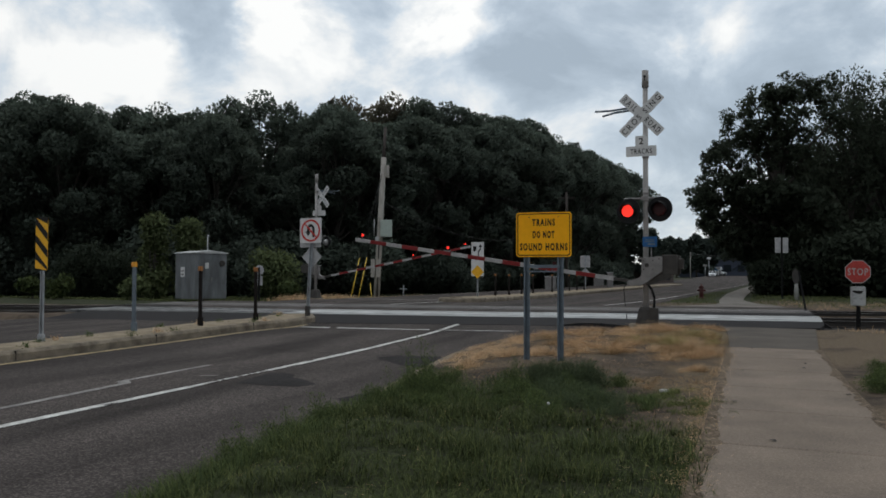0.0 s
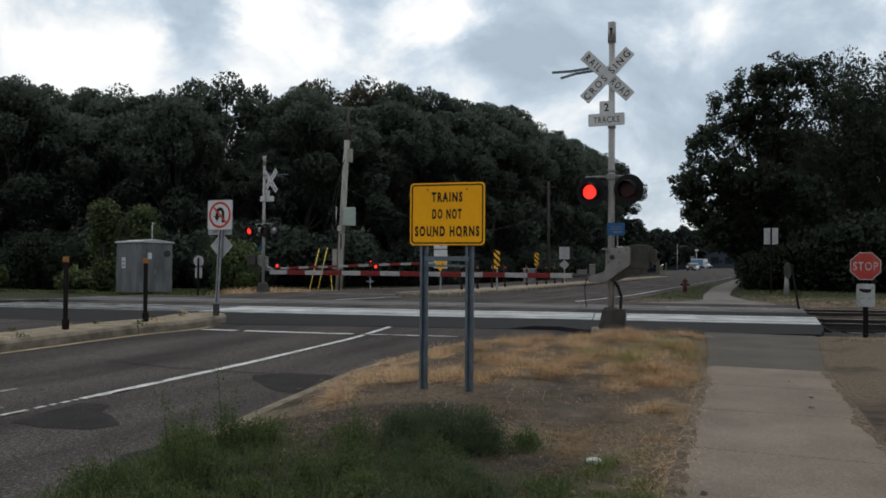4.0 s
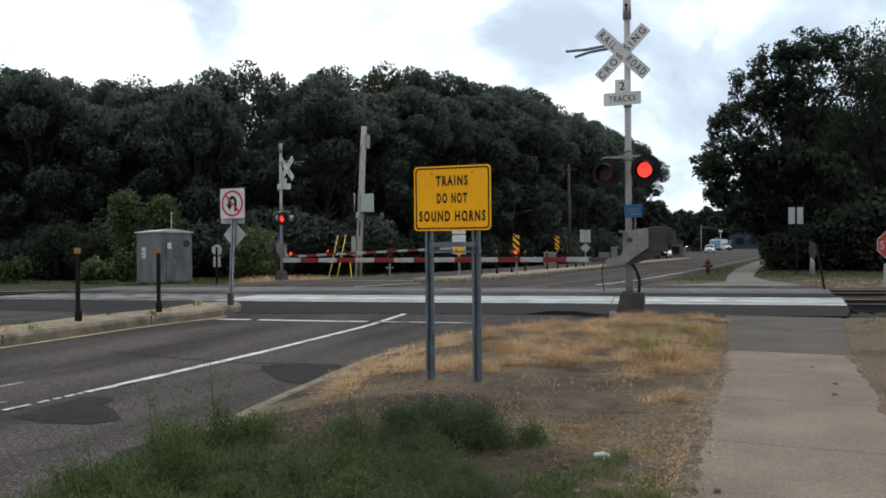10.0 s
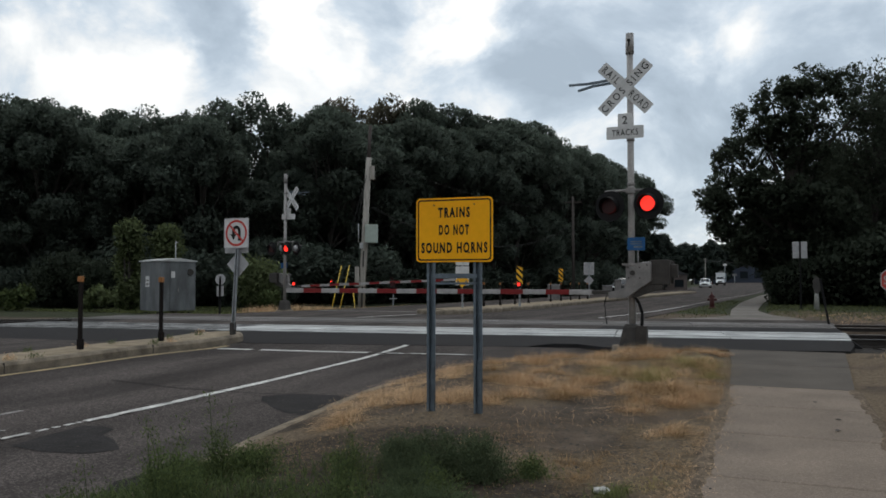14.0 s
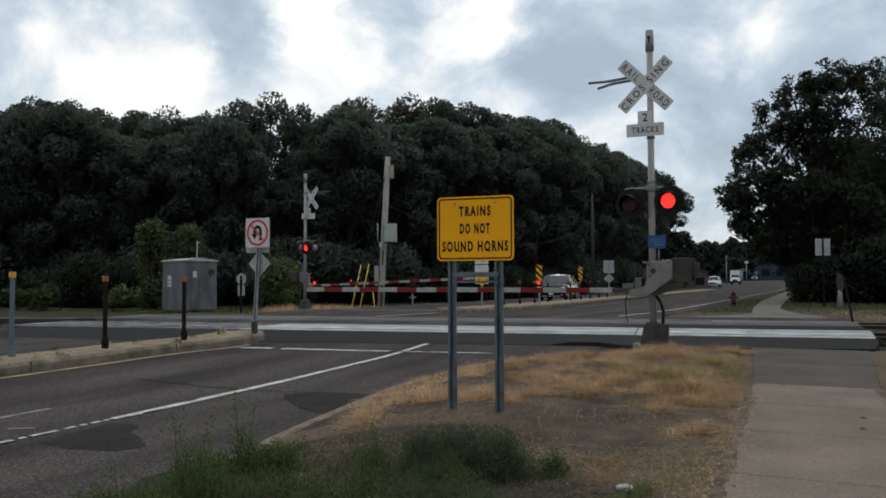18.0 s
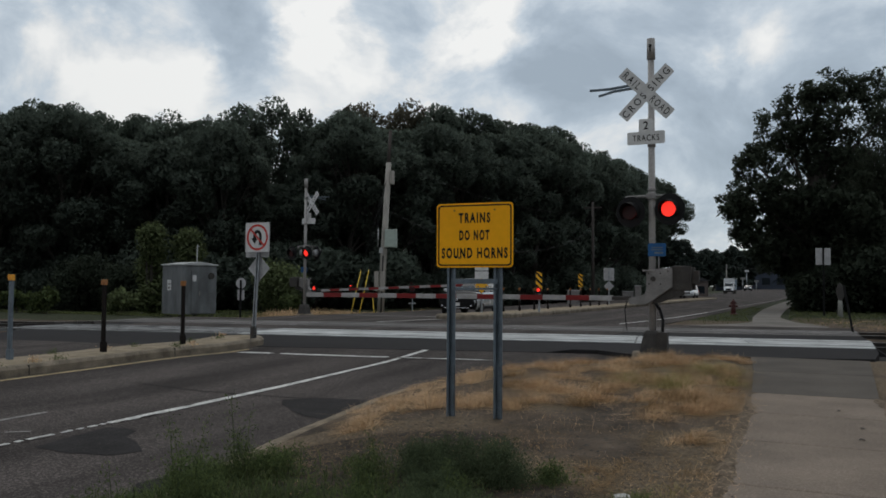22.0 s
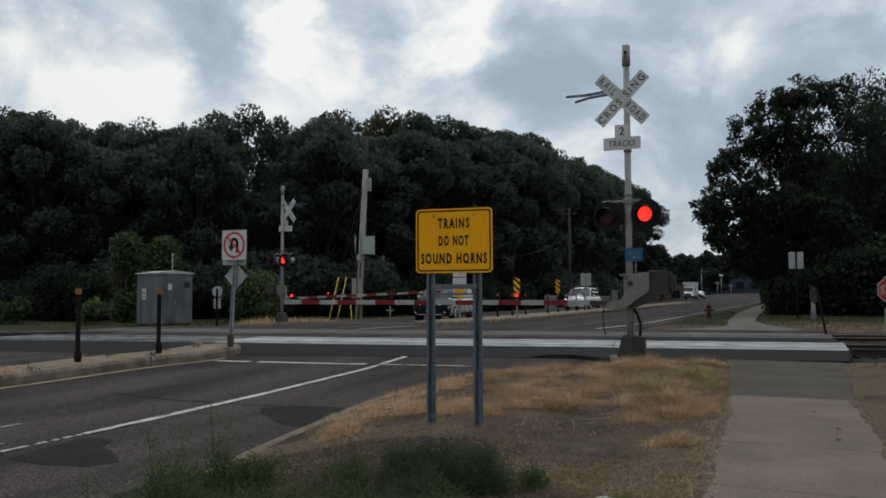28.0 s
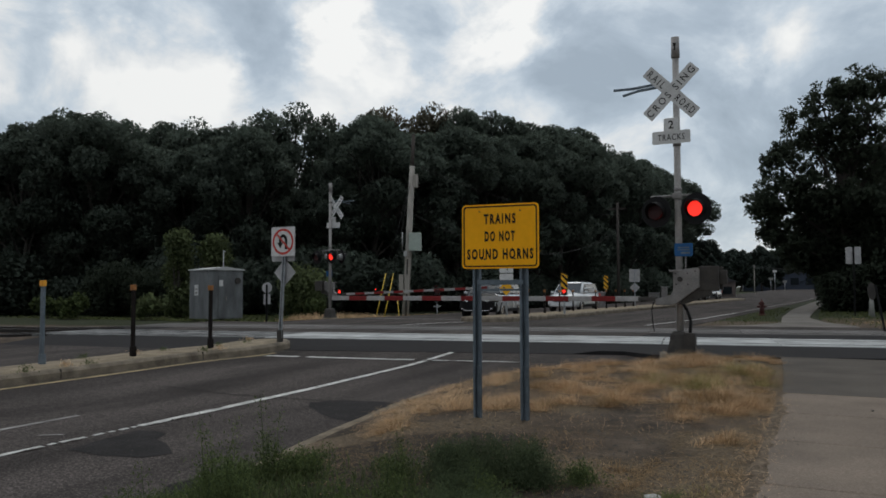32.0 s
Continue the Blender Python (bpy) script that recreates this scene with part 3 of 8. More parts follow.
def build_ground():
    xs = axis([(-2600, -400, 500), (-400, -120, 40), (-120, -40, 8), (-40, -21, 1.5), (-21, -6, 1.0), (-6, 3.6, 0.16), (3.6, 12, 0.7), (12, 40, 4), (40, 120, 16), (120, 400, 56), (400, 2600, 550)])
    ys = axis([(-600, -60, 90), (-60, -8, 6), (-8, -4.5, 0.7), (-4.5, 18.4, 0.17), (18.4, 30, 0.5), (30, 60, 2), (60, 160, 5), (160, 400, 20), (400, 3000, 260)])
    nx = len(xs)
    verts = [(x, y, ground_z(x, y)) for y in ys for x in xs]
    faces = [(j * nx + i, j * nx + i + 1, (j + 1) * nx + i + 1, (j + 1) * nx + i) for j in range(len(ys) - 1) for i in range(nx - 1)]
    m = bpy.data.materials.new("earth_with_grass")
    m.use_nodes = True
    nt = m.node_tree
    N, L = nt.nodes.new, nt.links.new
    p = nt.nodes["Principled BSDF"]
    p.inputs["Roughness"].default_value = 0.95
    p.inputs["Specular IOR Level"].default_value = 0.15
    geo, zone, sep = N("ShaderNodeNewGeometry"), N("ShaderNodeAttribute"), N("ShaderNodeSeparateColor")
    zone.attribute_name = "zone"
    L(zone.outputs["Color"], sep.inputs[0])

    def tex(scale, detail=4):
        t = N("ShaderNodeTexNoise")
        t.inputs["Scale"].default_value, t.inputs["Detail"].default_value = scale, detail
        L(geo.outputs["Position"], t.inputs["Vector"])
        return t.outputs[0]

    def two(f, a, b, lo=0.35, hi=0.65):
        r = N("ShaderNodeValToRGB")
        r.color_ramp.elements[0].position, r.color_ramp.elements[1].position = lo, hi
        r.color_ramp.elements[0].color, r.color_ramp.elements[1].color = (*a, 1), (*b, 1)
        L(f, r.inputs[0])
        return r.outputs[0]

    def blend(f, a, b):
        x = N("ShaderNodeMix")
        x.data_type = "RGBA"
        L(f, x.inputs["Factor"])
        L(a, x.inputs[6])
        L(b, x.inputs[7])
        return x.outputs[2]

    def over(share, n):
        s = N("ShaderNodeMath")
        s.operation = "ADD"
        L(share, s.inputs[0])
        L(n, s.inputs[1])
        r = N("ShaderNodeMapRange")
        r.inputs["From Min"].default_value, r.inputs["From Max"].default_value = 0.75, 1.3
        L(s.outputs[0], r.inputs["Value"])
        return r.outputs[0]

    dirt = blend(two(tex(0.9, 6), (0, 0, 0), (1, 1, 1), 0.42, 0.6), two(tex(5.0, 8), (0.034, 0.026, 0.019), (0.085, 0.064, 0.047)), two(tex(3.0, 8), (0.056, 0.042, 0.031), (0.118, 0.089, 0.065)))
    straw = two(tex(32, 5), (0.070, 0.052, 0.035), (0.165, 0.125, 0.083))
    green = two(tex(20, 4), (0.014, 0.018, 0.009), (0.040, 0.046, 0.020))
    humus = two(tex(9, 6), (0.020, 0.016, 0.012), (0.055, 0.042, 0.030))
    dirt = blend(over(sep.outputs[2], tex(4, 5)), dirt, humus)
    c = blend(over(sep.outputs[1], tex(7, 5)), dirt, straw)
    c = blend(over(sep.outputs[0], tex(5, 5)), c, green)
    L(c, p.inputs["Base Color"])
    b = N("ShaderNodeBump")
    b.inputs["Strength"].default_value, b.inputs["Distance"].default_value = 0.9, 0.02
    L(tex(26, 8), b.inputs["Height"])
    L(b.outputs[0], p.inputs["Normal"])
    M["earth"] = m
    ob = tagged(raw("ground", verts, faces, "earth", smooth=True), "bare brown earth with green and dry grass beside the road", "ground", kind="structure")
    a = ob.data.color_attributes.new("zone", "FLOAT_COLOR", "POINT")
    vals = np.zeros((len(verts), 4), np.float32)
    for k, (x, y, _) in enumerate(verts):
        vals[k, :3] = ground_zone(x, y)
    vals[:, 3] = 1
    a.data.foreach_set("color", vals.ravel())
    return ob


def strip(name, rows, mat, parent=None, label="", lift=0.0, thick=0.0, cols=6):
    """A sheet from rows of left x, right x, y, that follows the road's height."""
    verts, faces, w = [], [], cols + 1
    for xl, xr, y in rows:
        for k in range(w):
            x = xl + (xr - xl) * k / cols
            verts.append((x, y, road_z(y, x) + lift))
    n = len(rows)
    for j in range(n - 1):
        for k in range(cols):
            a = j * w + k
            faces.append((a, a + 1, a + w + 1, a + w))
    if thick:
        o = len(verts)
        verts += [(x, y, z - thick) for x, y, z in verts]
        rim = [k for k in range(w)] + [j * w + cols for j in range(1, n)] + [(n - 1) * w + k for k in range(cols - 1, -1, -1)] + [j * w for j in range(n - 2, 0, -1)]
        for a, b in zip(rim, rim[1:] + rim[:1]):
            faces.append((b, a, a + o, b + o))
    return raw(name, verts, faces, mat, parent, label)


def build_road():
    ys = axis([(-80, -8, 8), (-8, 17, 0.5), (17, 27, 1.0), (27, 60, 2), (60, 220, 5), (220, 420, 20)])
    road = strip("road", [(edge_left(y), edge_right(y), y) for y in ys], "asphalt", thick=0.25, cols=40)
    tagged(road, "worn grey asphalt road with patches and faded lines", "road", kind="structure")
    # dark new asphalt along the crossing, reaching over the footway
    us, vs, fs = axis([(-16.5, 4.7, 0.5)]), [], []
    for u in us:
        near = float(np.interp(u, [-16.5, -0.8, -0.2, 1.2, 4.7], [15.95, 15.65, 14.85, 14.9, 15.2]))
        for k in range(7):
            v = near + (18.14 - near) * k / 6
            x, y, _ = track_point(u if u < 2.0 else 2.0 + (u - 2.0) / 2.7 * (crossing_end(v) - 2.0), v)
            low = road_z(track_point(u, near)[1]) + 0.008 if x < -4.4 else 0.02
            z = low + (-0.002 - low) * k / 6
            vs.append((x, y, max(z, road_z(y) + 0.008) if x < -4.4 else z))
    n = len(us)
    for j in range(n - 1):
        for k in range(6):
            q = j * 7 + k
            fs.append((q, q + 7, q + 8, q + 1))
    o = len(vs)
    rim = [k for k in range(7)] + [j * 7 + 6 for j in range(1, n)] + [(n - 1) * 7 + k for k in range(5, -1, -1)] + [j * 7 for j in range(n - 2, 0, -1)]
    vs += [(vs[k][0], vs[k][1], vs[k][2] - 0.25) for k in rim]
    for k in range(len(rim)):
        fs.append((rim[k], rim[(k + 1) % len(rim)], o + (k + 1) % len(rim), o + k))
    tagged(raw("crossing_apron", vs, fs, "asphalt_new"), "dark smooth asphalt apron before the rails", "pavement", kind="structure")
    bm = B()
    slab(bm, [track_point(u, v)[:2] for u, v in ((-16.5, 20.75), (crossing_end(20.75), 20.75), (crossing_end(22.55), 22.55), (-16.5, 22.55))], -0.3, -0.006)
    tagged(part("crossing_infill", bm, "asphalt_new"), "dark asphalt strip between the two tracks", "pavement", kind="structure")
    bm = B()
    slab(bm, [track_point(u, v)[:2] for u, v in ((-17.5, 25.45), (crossing_end(25.45), 25.45), (crossing_end(27.3), 27.3), (-17.5, 27.3))], -0.3, -0.008)
    tagged(part("crossing_far_apron", bm, "asphalt"), "grey asphalt apron beyond the rails", "pavement", kind="structure")
    # painted lines
    def line(x0, y0, x1, y1, w, mat, name, label=""):
        d = Vector((x1 - x0, y1 - y0))
        n = max(2, int(d.length / 0.5))
        s = Vector((-d.y, d.x)).normalized() * w / 2
        vs, fs = [], []
        for k in range(n + 1):
            x, y = x0 + d.x * k / n, y0 + d.y * k / n
            j = 0.012 * noise.noise(Vector((x * 3, y * 3, 1)))
            zz = road_z(y, x) + 0.006
            vs += [(x - s.x * (1 + j * 8), y - s.y, zz), (x + s.x * (1 + j * 9), y + s.y, zz)]
        for k in range(n):
            fs.append((2 * k, 2 * k + 1, 2 * k + 3, 2 * k + 2))
        return raw(name, vs, fs, mat, road, label)
    line(-6.74, -40, -6.74, 4.75, 0.13, "white_paint", "lane_line", "white solid lane line")
    line(-6.74, 4.75, -6.75, 5.25, 0.09, "white_paint", "lane_line")
    line(-6.76, 5.45, -6.76, 5.75, 0.07, "white_paint", "lane_line", "worn white dash")
    for ya, yb in ((5.32, 5.4), (5.84, 5.98), (6.04, 6.12), (6.18, 6.30), (6.34, 6.40)):
        line(-6.76, ya, -6.77, yb, 0.06, "white_paint", "lane_line", "worn white dash")
    line(-6.75, 6.45, -6.80, 9.6, 0.13, "white_paint", "lane_line", "white solid lane line")
    line(-6.80, 9.62, -7.1, 16.3, 0.12, "white_paint", "lane_line", "white solid lane line")
    for a, b in ((-10.5, -9.75), (-9.55, -7.25), (-7.05, -5.15)):
        line(a, 13.1 + (a + 10.5) * 0.125, b, 13.1 + (b + 10.5) * 0.125, 0.22 if a < -7.2 else 0.13, "white_paint", "stop_line", "worn white stop line")
    rr = random.Random(4)
    for k in range(26):
        x = rr.uniform(-10.4, -5.2)
        y = 13.1 + (x + 10.5) * 0.125 + rr.choice((-0.10, 0.09, -0.07, 0.0))
        w = rr.uniform(0.05, 0.28)
        vs = [(x + w * math.cos(a) * rr.uniform(0.6, 1.1), y + 0.045 * math.sin(a) * rr.uniform(0.5, 1.2), road_z(y) + 0.009) for a in [6.283 * q / 7 for q in range(7)]]
        raw("bare_spot", vs, [tuple(range(7))], "asphalt", road)
    for k in range(22):
        y = rr.uniform(3.0, 15.5)
        x = -6.76 + rr.choice((-0.06, 0.06))
        w = rr.uniform(0.04, 0.2)
        vs = [(x + 0.022 * math.cos(a) * rr.uniform(0.5, 1.2), y + w * math.sin(a) * rr.uniform(0.6, 1.1), road_z(y) + 0.009) for a in [6.283 * q / 7 for q in range(7)]]
        raw("bare_spot", vs, [tuple(range(7))], "asphalt", road)
    line(-10.68, -40, -10.68, 13.6, 0.11, "yellow_paint", "edge_line", "faded yellow edge line beside the median")
    line(-10.79, -40, -10.79, 14.0, 0.10, "tie", "kerb_seam", "dark dirt seam along the kerb")
    line(-7.6, 0.5, -7.62, 3.0, 0.10, "worn_paint", "old_line", "ghost of an old pale line")
    line(-7.62, 3.0, -7.72, 4.6, 0.11, "worn_paint", "old_line")
    line(-7.9, 4.75, -7.95, 6.6, 0.09, "worn_paint", "old_line")
    line(-7.72, 4.6, -7.9, 4.75, 0.16, "worn_paint", "old_line")
    line(-7.3, 5.6, -7.1, 5.75, 0.05, "worn_paint", "old_line")
    for k in range(10):
        y0, y1 = 26.8 + k * 9.0, 26.8 + (k + 1) * 9.0
        f = lambda y: -5.9 + smooth01(26, 42, y) * 0.5 + smooth01(60, 95, y) * 0.7 + bend(y)
        line(f(y0), y0, f(y1), y1, 0.12, "white_paint" if k < 2 else "worn_paint", "edge_line", "white edge line")
    line(-13.4, 23.6, -12.6, 27.0, 0.14, "white_paint", "edge_line", "white line by the far median")
    line(-18.6, 29.3, -13.2, 30.0, 0.3, "worn_paint", "stop_line", "faded white stop line")
    # patches of newer asphalt
    def patch(pts, label=""):
        vs = [(x, y, road_z(y, x) + 0.004) for x, y in pts]
        raw("asphalt_patch", vs, [tuple(range(len(vs)))], "patch", road, label)
    patch([(-6.40, 5.26), (-6.49, 5.68), (-6.58, 6.26), (-6.36, 6.32), (-6.13, 6.24), (-6.0, 5.98), (-5.74, 5.86), (-5.52, 5.70), (-5.33, 5.55), (-5.45, 5.31), (-5.89, 5.20)], "dark asphalt patch")
    patch([(-6.03, 8.58), (-5.82, 8.28), (-5.60, 8.12), (-5.36, 7.89), (-5.05, 7.70), (-4.78, 7.62), (-4.66, 7.80), (-4.72, 8.2), (-4.70, 8.70), (-4.75, 8.92), (-5.2, 9.0), (-5.75, 8.9)], "dark asphalt patch")
    patch([(-4.5, 4.7), (-4.25, 4.35), (-4.05, 4.7), (-4.1, 5.2), (-4.4, 5.15)], "dark asphalt patch")
    for pts, w in ((((-8.9, 8.82), (-7.5, 8.72), (-6.2, 8.76), (-4.6, 9.0)), 0.03),):
        for (x0, y0), (x1, y1) in zip(pts, pts[1:]):
            line(x0, y0, x1, y1, w, "patch", "sealed_crack")
    # light concrete gutter along the near edge
    vs, ys = [], axis([(4.2, 9.8, 0.14)])
    for y in ys:
        er = edge_right(y)
        wide = 0.27 + 0.05 * noise.noise(Vector((0, y * 2.1, 0)))
        for k in range(5):
            x = er - 0.01 + 0.02 * noise.noise(Vector((3, y * 2.7, 0))) + wide * k / 4
            vs.append((x, y, max(road_z(y) + 0.01, ground_z(x, y) + 0.014) - (0.04 if k == 4 else 0)))
    raw("gutter", vs, [(j * 5 + k, j * 5 + k + 1, j * 5 + k + 6, j * 5 + k + 5) for j in range(len(ys) - 1) for k in range(4)], "gutter", road, "pale sandy concrete gutter at the road's edge")
    return road


def median(name, x0, x1, y0, y1, nose0, nose1, label):
    """A raised kerbed island with a sandy top."""
    def outline(inset):
        r = (x1 - x0) / 2 - inset
        cx, pts = (x0 + x1) / 2, []
        if nose1:
            pts += [(cx + r * math.cos(radians(a)), y1 - (x1 - x0) / 2 + r * math.sin(radians(a))) for a in range(0, 181, 15)]
        else:
            pts += [(x1 - inset, y1), (x0 + inset, y1)]
        if nose0:
            pts += [(cx + r * math.cos(radians(a)), y0 + (x1 - x0) / 2 + r * math.sin(radians(a))) for a in range(180, 361, 15)]
        else:
            pts += [(x0 + inset, y0), (x1 - inset, y0)]
        dense = []
        for (a, b), (c, d) in zip(pts, pts[1:] + pts[:1]):
            n = max(1, int(abs(d - b) / 1.0))
            dense += [(a + (c - a) * k / n, b + (d - b) * k / n) for k in range(n)]
        return dense
    up = 0.17
    o, i1, i2 = outline(0.0), outline(0.04), outline(0.17)
    thing = tagged(new(name), label, "median", kind="structure")
    vs, fs = [], []
    # rings: foot, top edge rounded, inner edge
    for ring_pts, dz in ((o, -0.15), (o, up - 0.05), (i1, up), ):
        vs += [(x, y, road_z(y, x) + dz) for x, y in ring_pts]
    n = len(o)
    for r in range(2):
        for k in range(n):
            a, b = r * n + k, r * n + (k + 1) % n
            fs.append((a, b, b + n, a + n))
    inner = [(x, y) for x, y in i2]
    base = len(vs)
    # nearest inner vertex: both outlines have the same count when sampled alike
    if len(inner) == n:
        vs += [(x, y, road_z(y, x) + up) for x, y in inner]
        for k in range(n):
            a, b = 2 * n + k, 2 * n + (k + 1) % n
            fs.append((a, b, base + (k + 1) % n, base + k))
    raw("kerb", vs, fs, "curb", thing, "stained rounded concrete kerb")
    ys = axis([(y0 + (0.25 if nose0 else 0), y1 - (0.25 if nose1 else 0), 0.5)])
    def half(y, inset):
        h = (x1 - x0) / 2
        if nose1 and y > y1 - h:
            d = y - (y1 - h)
            return max(0.05, math.sqrt(max(0, (h - inset) ** 2 - d * d)))
        if nose0 and y < y0 + h:
            d = (y0 + h) - y
            return max(0.05, math.sqrt(max(0, (h - inset) ** 2 - d * d)))
        return h - inset
    cx = (x0 + x1) / 2
    top_v, top_f = [], []
    for y in ys:
        w = half(y, 0.15)
        for k in range(6):
            x = cx - w + 2 * w * k / 5
            top_v.append((x, y, road_z(y, x) + up + 0.004 + 0.012 * (1 + noise.noise(Vector((x * 4, y * 4, 0)))) * (1 if 0 < k < 5 else 0)))
    for j in range(len(ys) - 1):
        for k in range(5):
            a = j * 6 + k
            top_f.append((a, a + 1, a + 7, a + 6))
    raw("top", top_v, top_f, "sand", thing, "pale sandy top with weeds")
    for y in [v for v in axis([(max(y0, -10), min(y1, 80), 3.05)])][1:-1]:
        bm = B()
        box(bm, (x1 - 0.035, y, road_z(y, x1) + 0.055), (0.09, 0.007, 0.22))
        part("kerb_joint", bm, "mech_dark", thing)
    return thing


RAIL_STOPS = (-140, -60, -22, -20.5, -19, -17.5, -16.5, 90)


def dip(u):
    """The tracks fall away beyond the far side of the road."""
    return -0.17 * smooth01(16.5, 22.0, -u)


def build_tracks():
    for n, v0 in enumerate((18.15, 22.6)):
        mat = "panel" if n == 0 else "panel_grey"
        name = "level_crossing_panels" if n == 0 else "far_level_crossing_panels"
        thing = tagged(new(name), "white concrete crossing panels between the rails" if n == 0 else "weathered grey concrete crossing panels", "crossing panels", kind="structure")
        mid = v0 + 1.28
        # field, gauge and field panels, each 2.44 m long
        for a, b in ((v0, mid - 0.845), (mid - 0.62, mid + 0.62), (mid + 0.845, v0 + 2.56)):
            for k in range(9):
                u0 = 4.62 - (k + 1) * 2.44 - n * 0.5
                bm = B()
                e = 0.012
                pts = [(u0 + e, a), (u0 + 2.44 - e, a), (u0 + 2.44 - e, b), (u0 + e, b)]
                if k == 0:
                    pts[1] = (crossing_end(a), a)
                    pts[2] = (crossing_end(b), b)
                slab(bm, [track_point(u, v)[:2] for u, v in pts], -0.25, 0.006 + 0.003 * ((k * 7) % 3))
                worn = "panel_worn" if k > 5 and n == 0 else mat
                part("panel", bm, worn, thing)
        # end ramp of the first panels
        bm = B()
        p = [track_point(crossing_end(v) + d, v, z) for d, v, z in ((0.004, v0, -0.01), (0.004, v0 + 2.5, -0.01), (0.22, v0 + 2.5, -0.16), (0.22, v0, -0.16))]
        vs = [bm.verts.new(q) for q in p] + [bm.verts.new((q[0], q[1], -0.3)) for q in p]
        bm.faces.new(vs[:4])
        for k in range(4):
            bm.faces.new((vs[k], vs[4 + k], vs[4 + (k + 1) % 4], vs[(k + 1) % 4]))
        bmesh.ops.recalc_face_normals(bm, faces=bm.faces[:])
        part("end_ramp", bm, "asphalt_new", thing, "dark end ramp")
        # the railway track itself
        tr = tagged(new("railway_track" if n == 0 else "far_railway_track"), "rusty rails on dark ties and ballast crossing the road", "railway track", kind="structure")
        for s in (-1, 1):
            v = mid + s * 0.7525
            bm, bt = B(), B()
            prof = [(-0.07, -0.17), (0.07, -0.17), (0.07, -0.155), (0.012, -0.13), (0.012, -0.045), (0.036, -0.035), (0.036, -0.004), (-0.036, -0.004), (-0.036, -0.035), (-0.012, -0.045), (-0.012, -0.13), (-0.07, -0.155)]
            ends = [[bm.verts.new(track_point(u, v + a, z + dip(u))) for a, z in prof] for u in RAIL_STOPS]
            for e0, e1 in zip(ends, ends[1:]):
                for k in range(len(prof)):
                    bm.faces.new((e0[k], e0[(k + 1) % len(prof)], e1[(k + 1) % len(prof)], e1[k]))
            bmesh.ops.recalc_face_normals(bm, faces=bm.faces[:])
            rail = part("rail", bm, "rail", tr, "dark rusty rail")
            tops = [[bt.verts.new(track_point(u, v + a, z + dip(u))) for a, z in ((-0.03, -0.003), (-0.03, 0.001), (0.03, 0.001), (0.03, -0.003))] for u in RAIL_STOPS]
            for e0, e1 in zip(tops, tops[1:]):
                for k in range(4):
                    bt.faces.new((e0[k], e0[(k + 1) % 4], e1[(k + 1) % 4], e1[k]))
            bmesh.ops.recalc_face_normals(bt, faces=bt.faces[:])
            part("rail_head", bt, "rail_top", rail, "polished running surface")
        bm = B()
        box(bm, (0, 0, 0), (0.23, 2.6, 0.17), 0.012)
        first = None
        for k in range(60):
            for u in ((5.25 + k * 0.55), (-18.3 - k * 0.55)):
                m = Matrix.Translation(track_point(u, mid, -0.262 + dip(u))) @ Matrix.Rotation(SKEW, 4, "Z")
                if first is None:
                    first = part("tie", bm, "tie", tr, at=m)
                else:
                    again(first, tr, m)
        # ballast bed left and right of the road
        rnd = random.Random(5 + n)
        for ua, ub in ((4.45, 90), (-140, -17.2)):
            us = axis([(ua, ub, 0.6 if ub - ua < 100 else 1.2)])
            vs, fs = [], []
            prof = [(-2.2, -0.29), (-1.75, -0.22), (-1.3, -0.17), (-0.6, -0.19), (0, -0.185), (0.6, -0.19), (1.3, -0.17), (1.75, -0.22), (2.2, -0.29)]
            for u in us:
                for a, z in prof:
                    vs.append(track_point(u, mid + a + rnd.uniform(-0.04, 0.04), z + dip(u) + rnd.uniform(-0.03, 0.03)))
            w = len(prof)
            for j in range(len(us) - 1):
                for k in range(w - 1):
                    q = j * w + k
                    fs.append((q, q + w, q + w + 1, q + 1))
            raw("ballast", vs, fs, "ballast", tr, "dark crushed stone ballast")


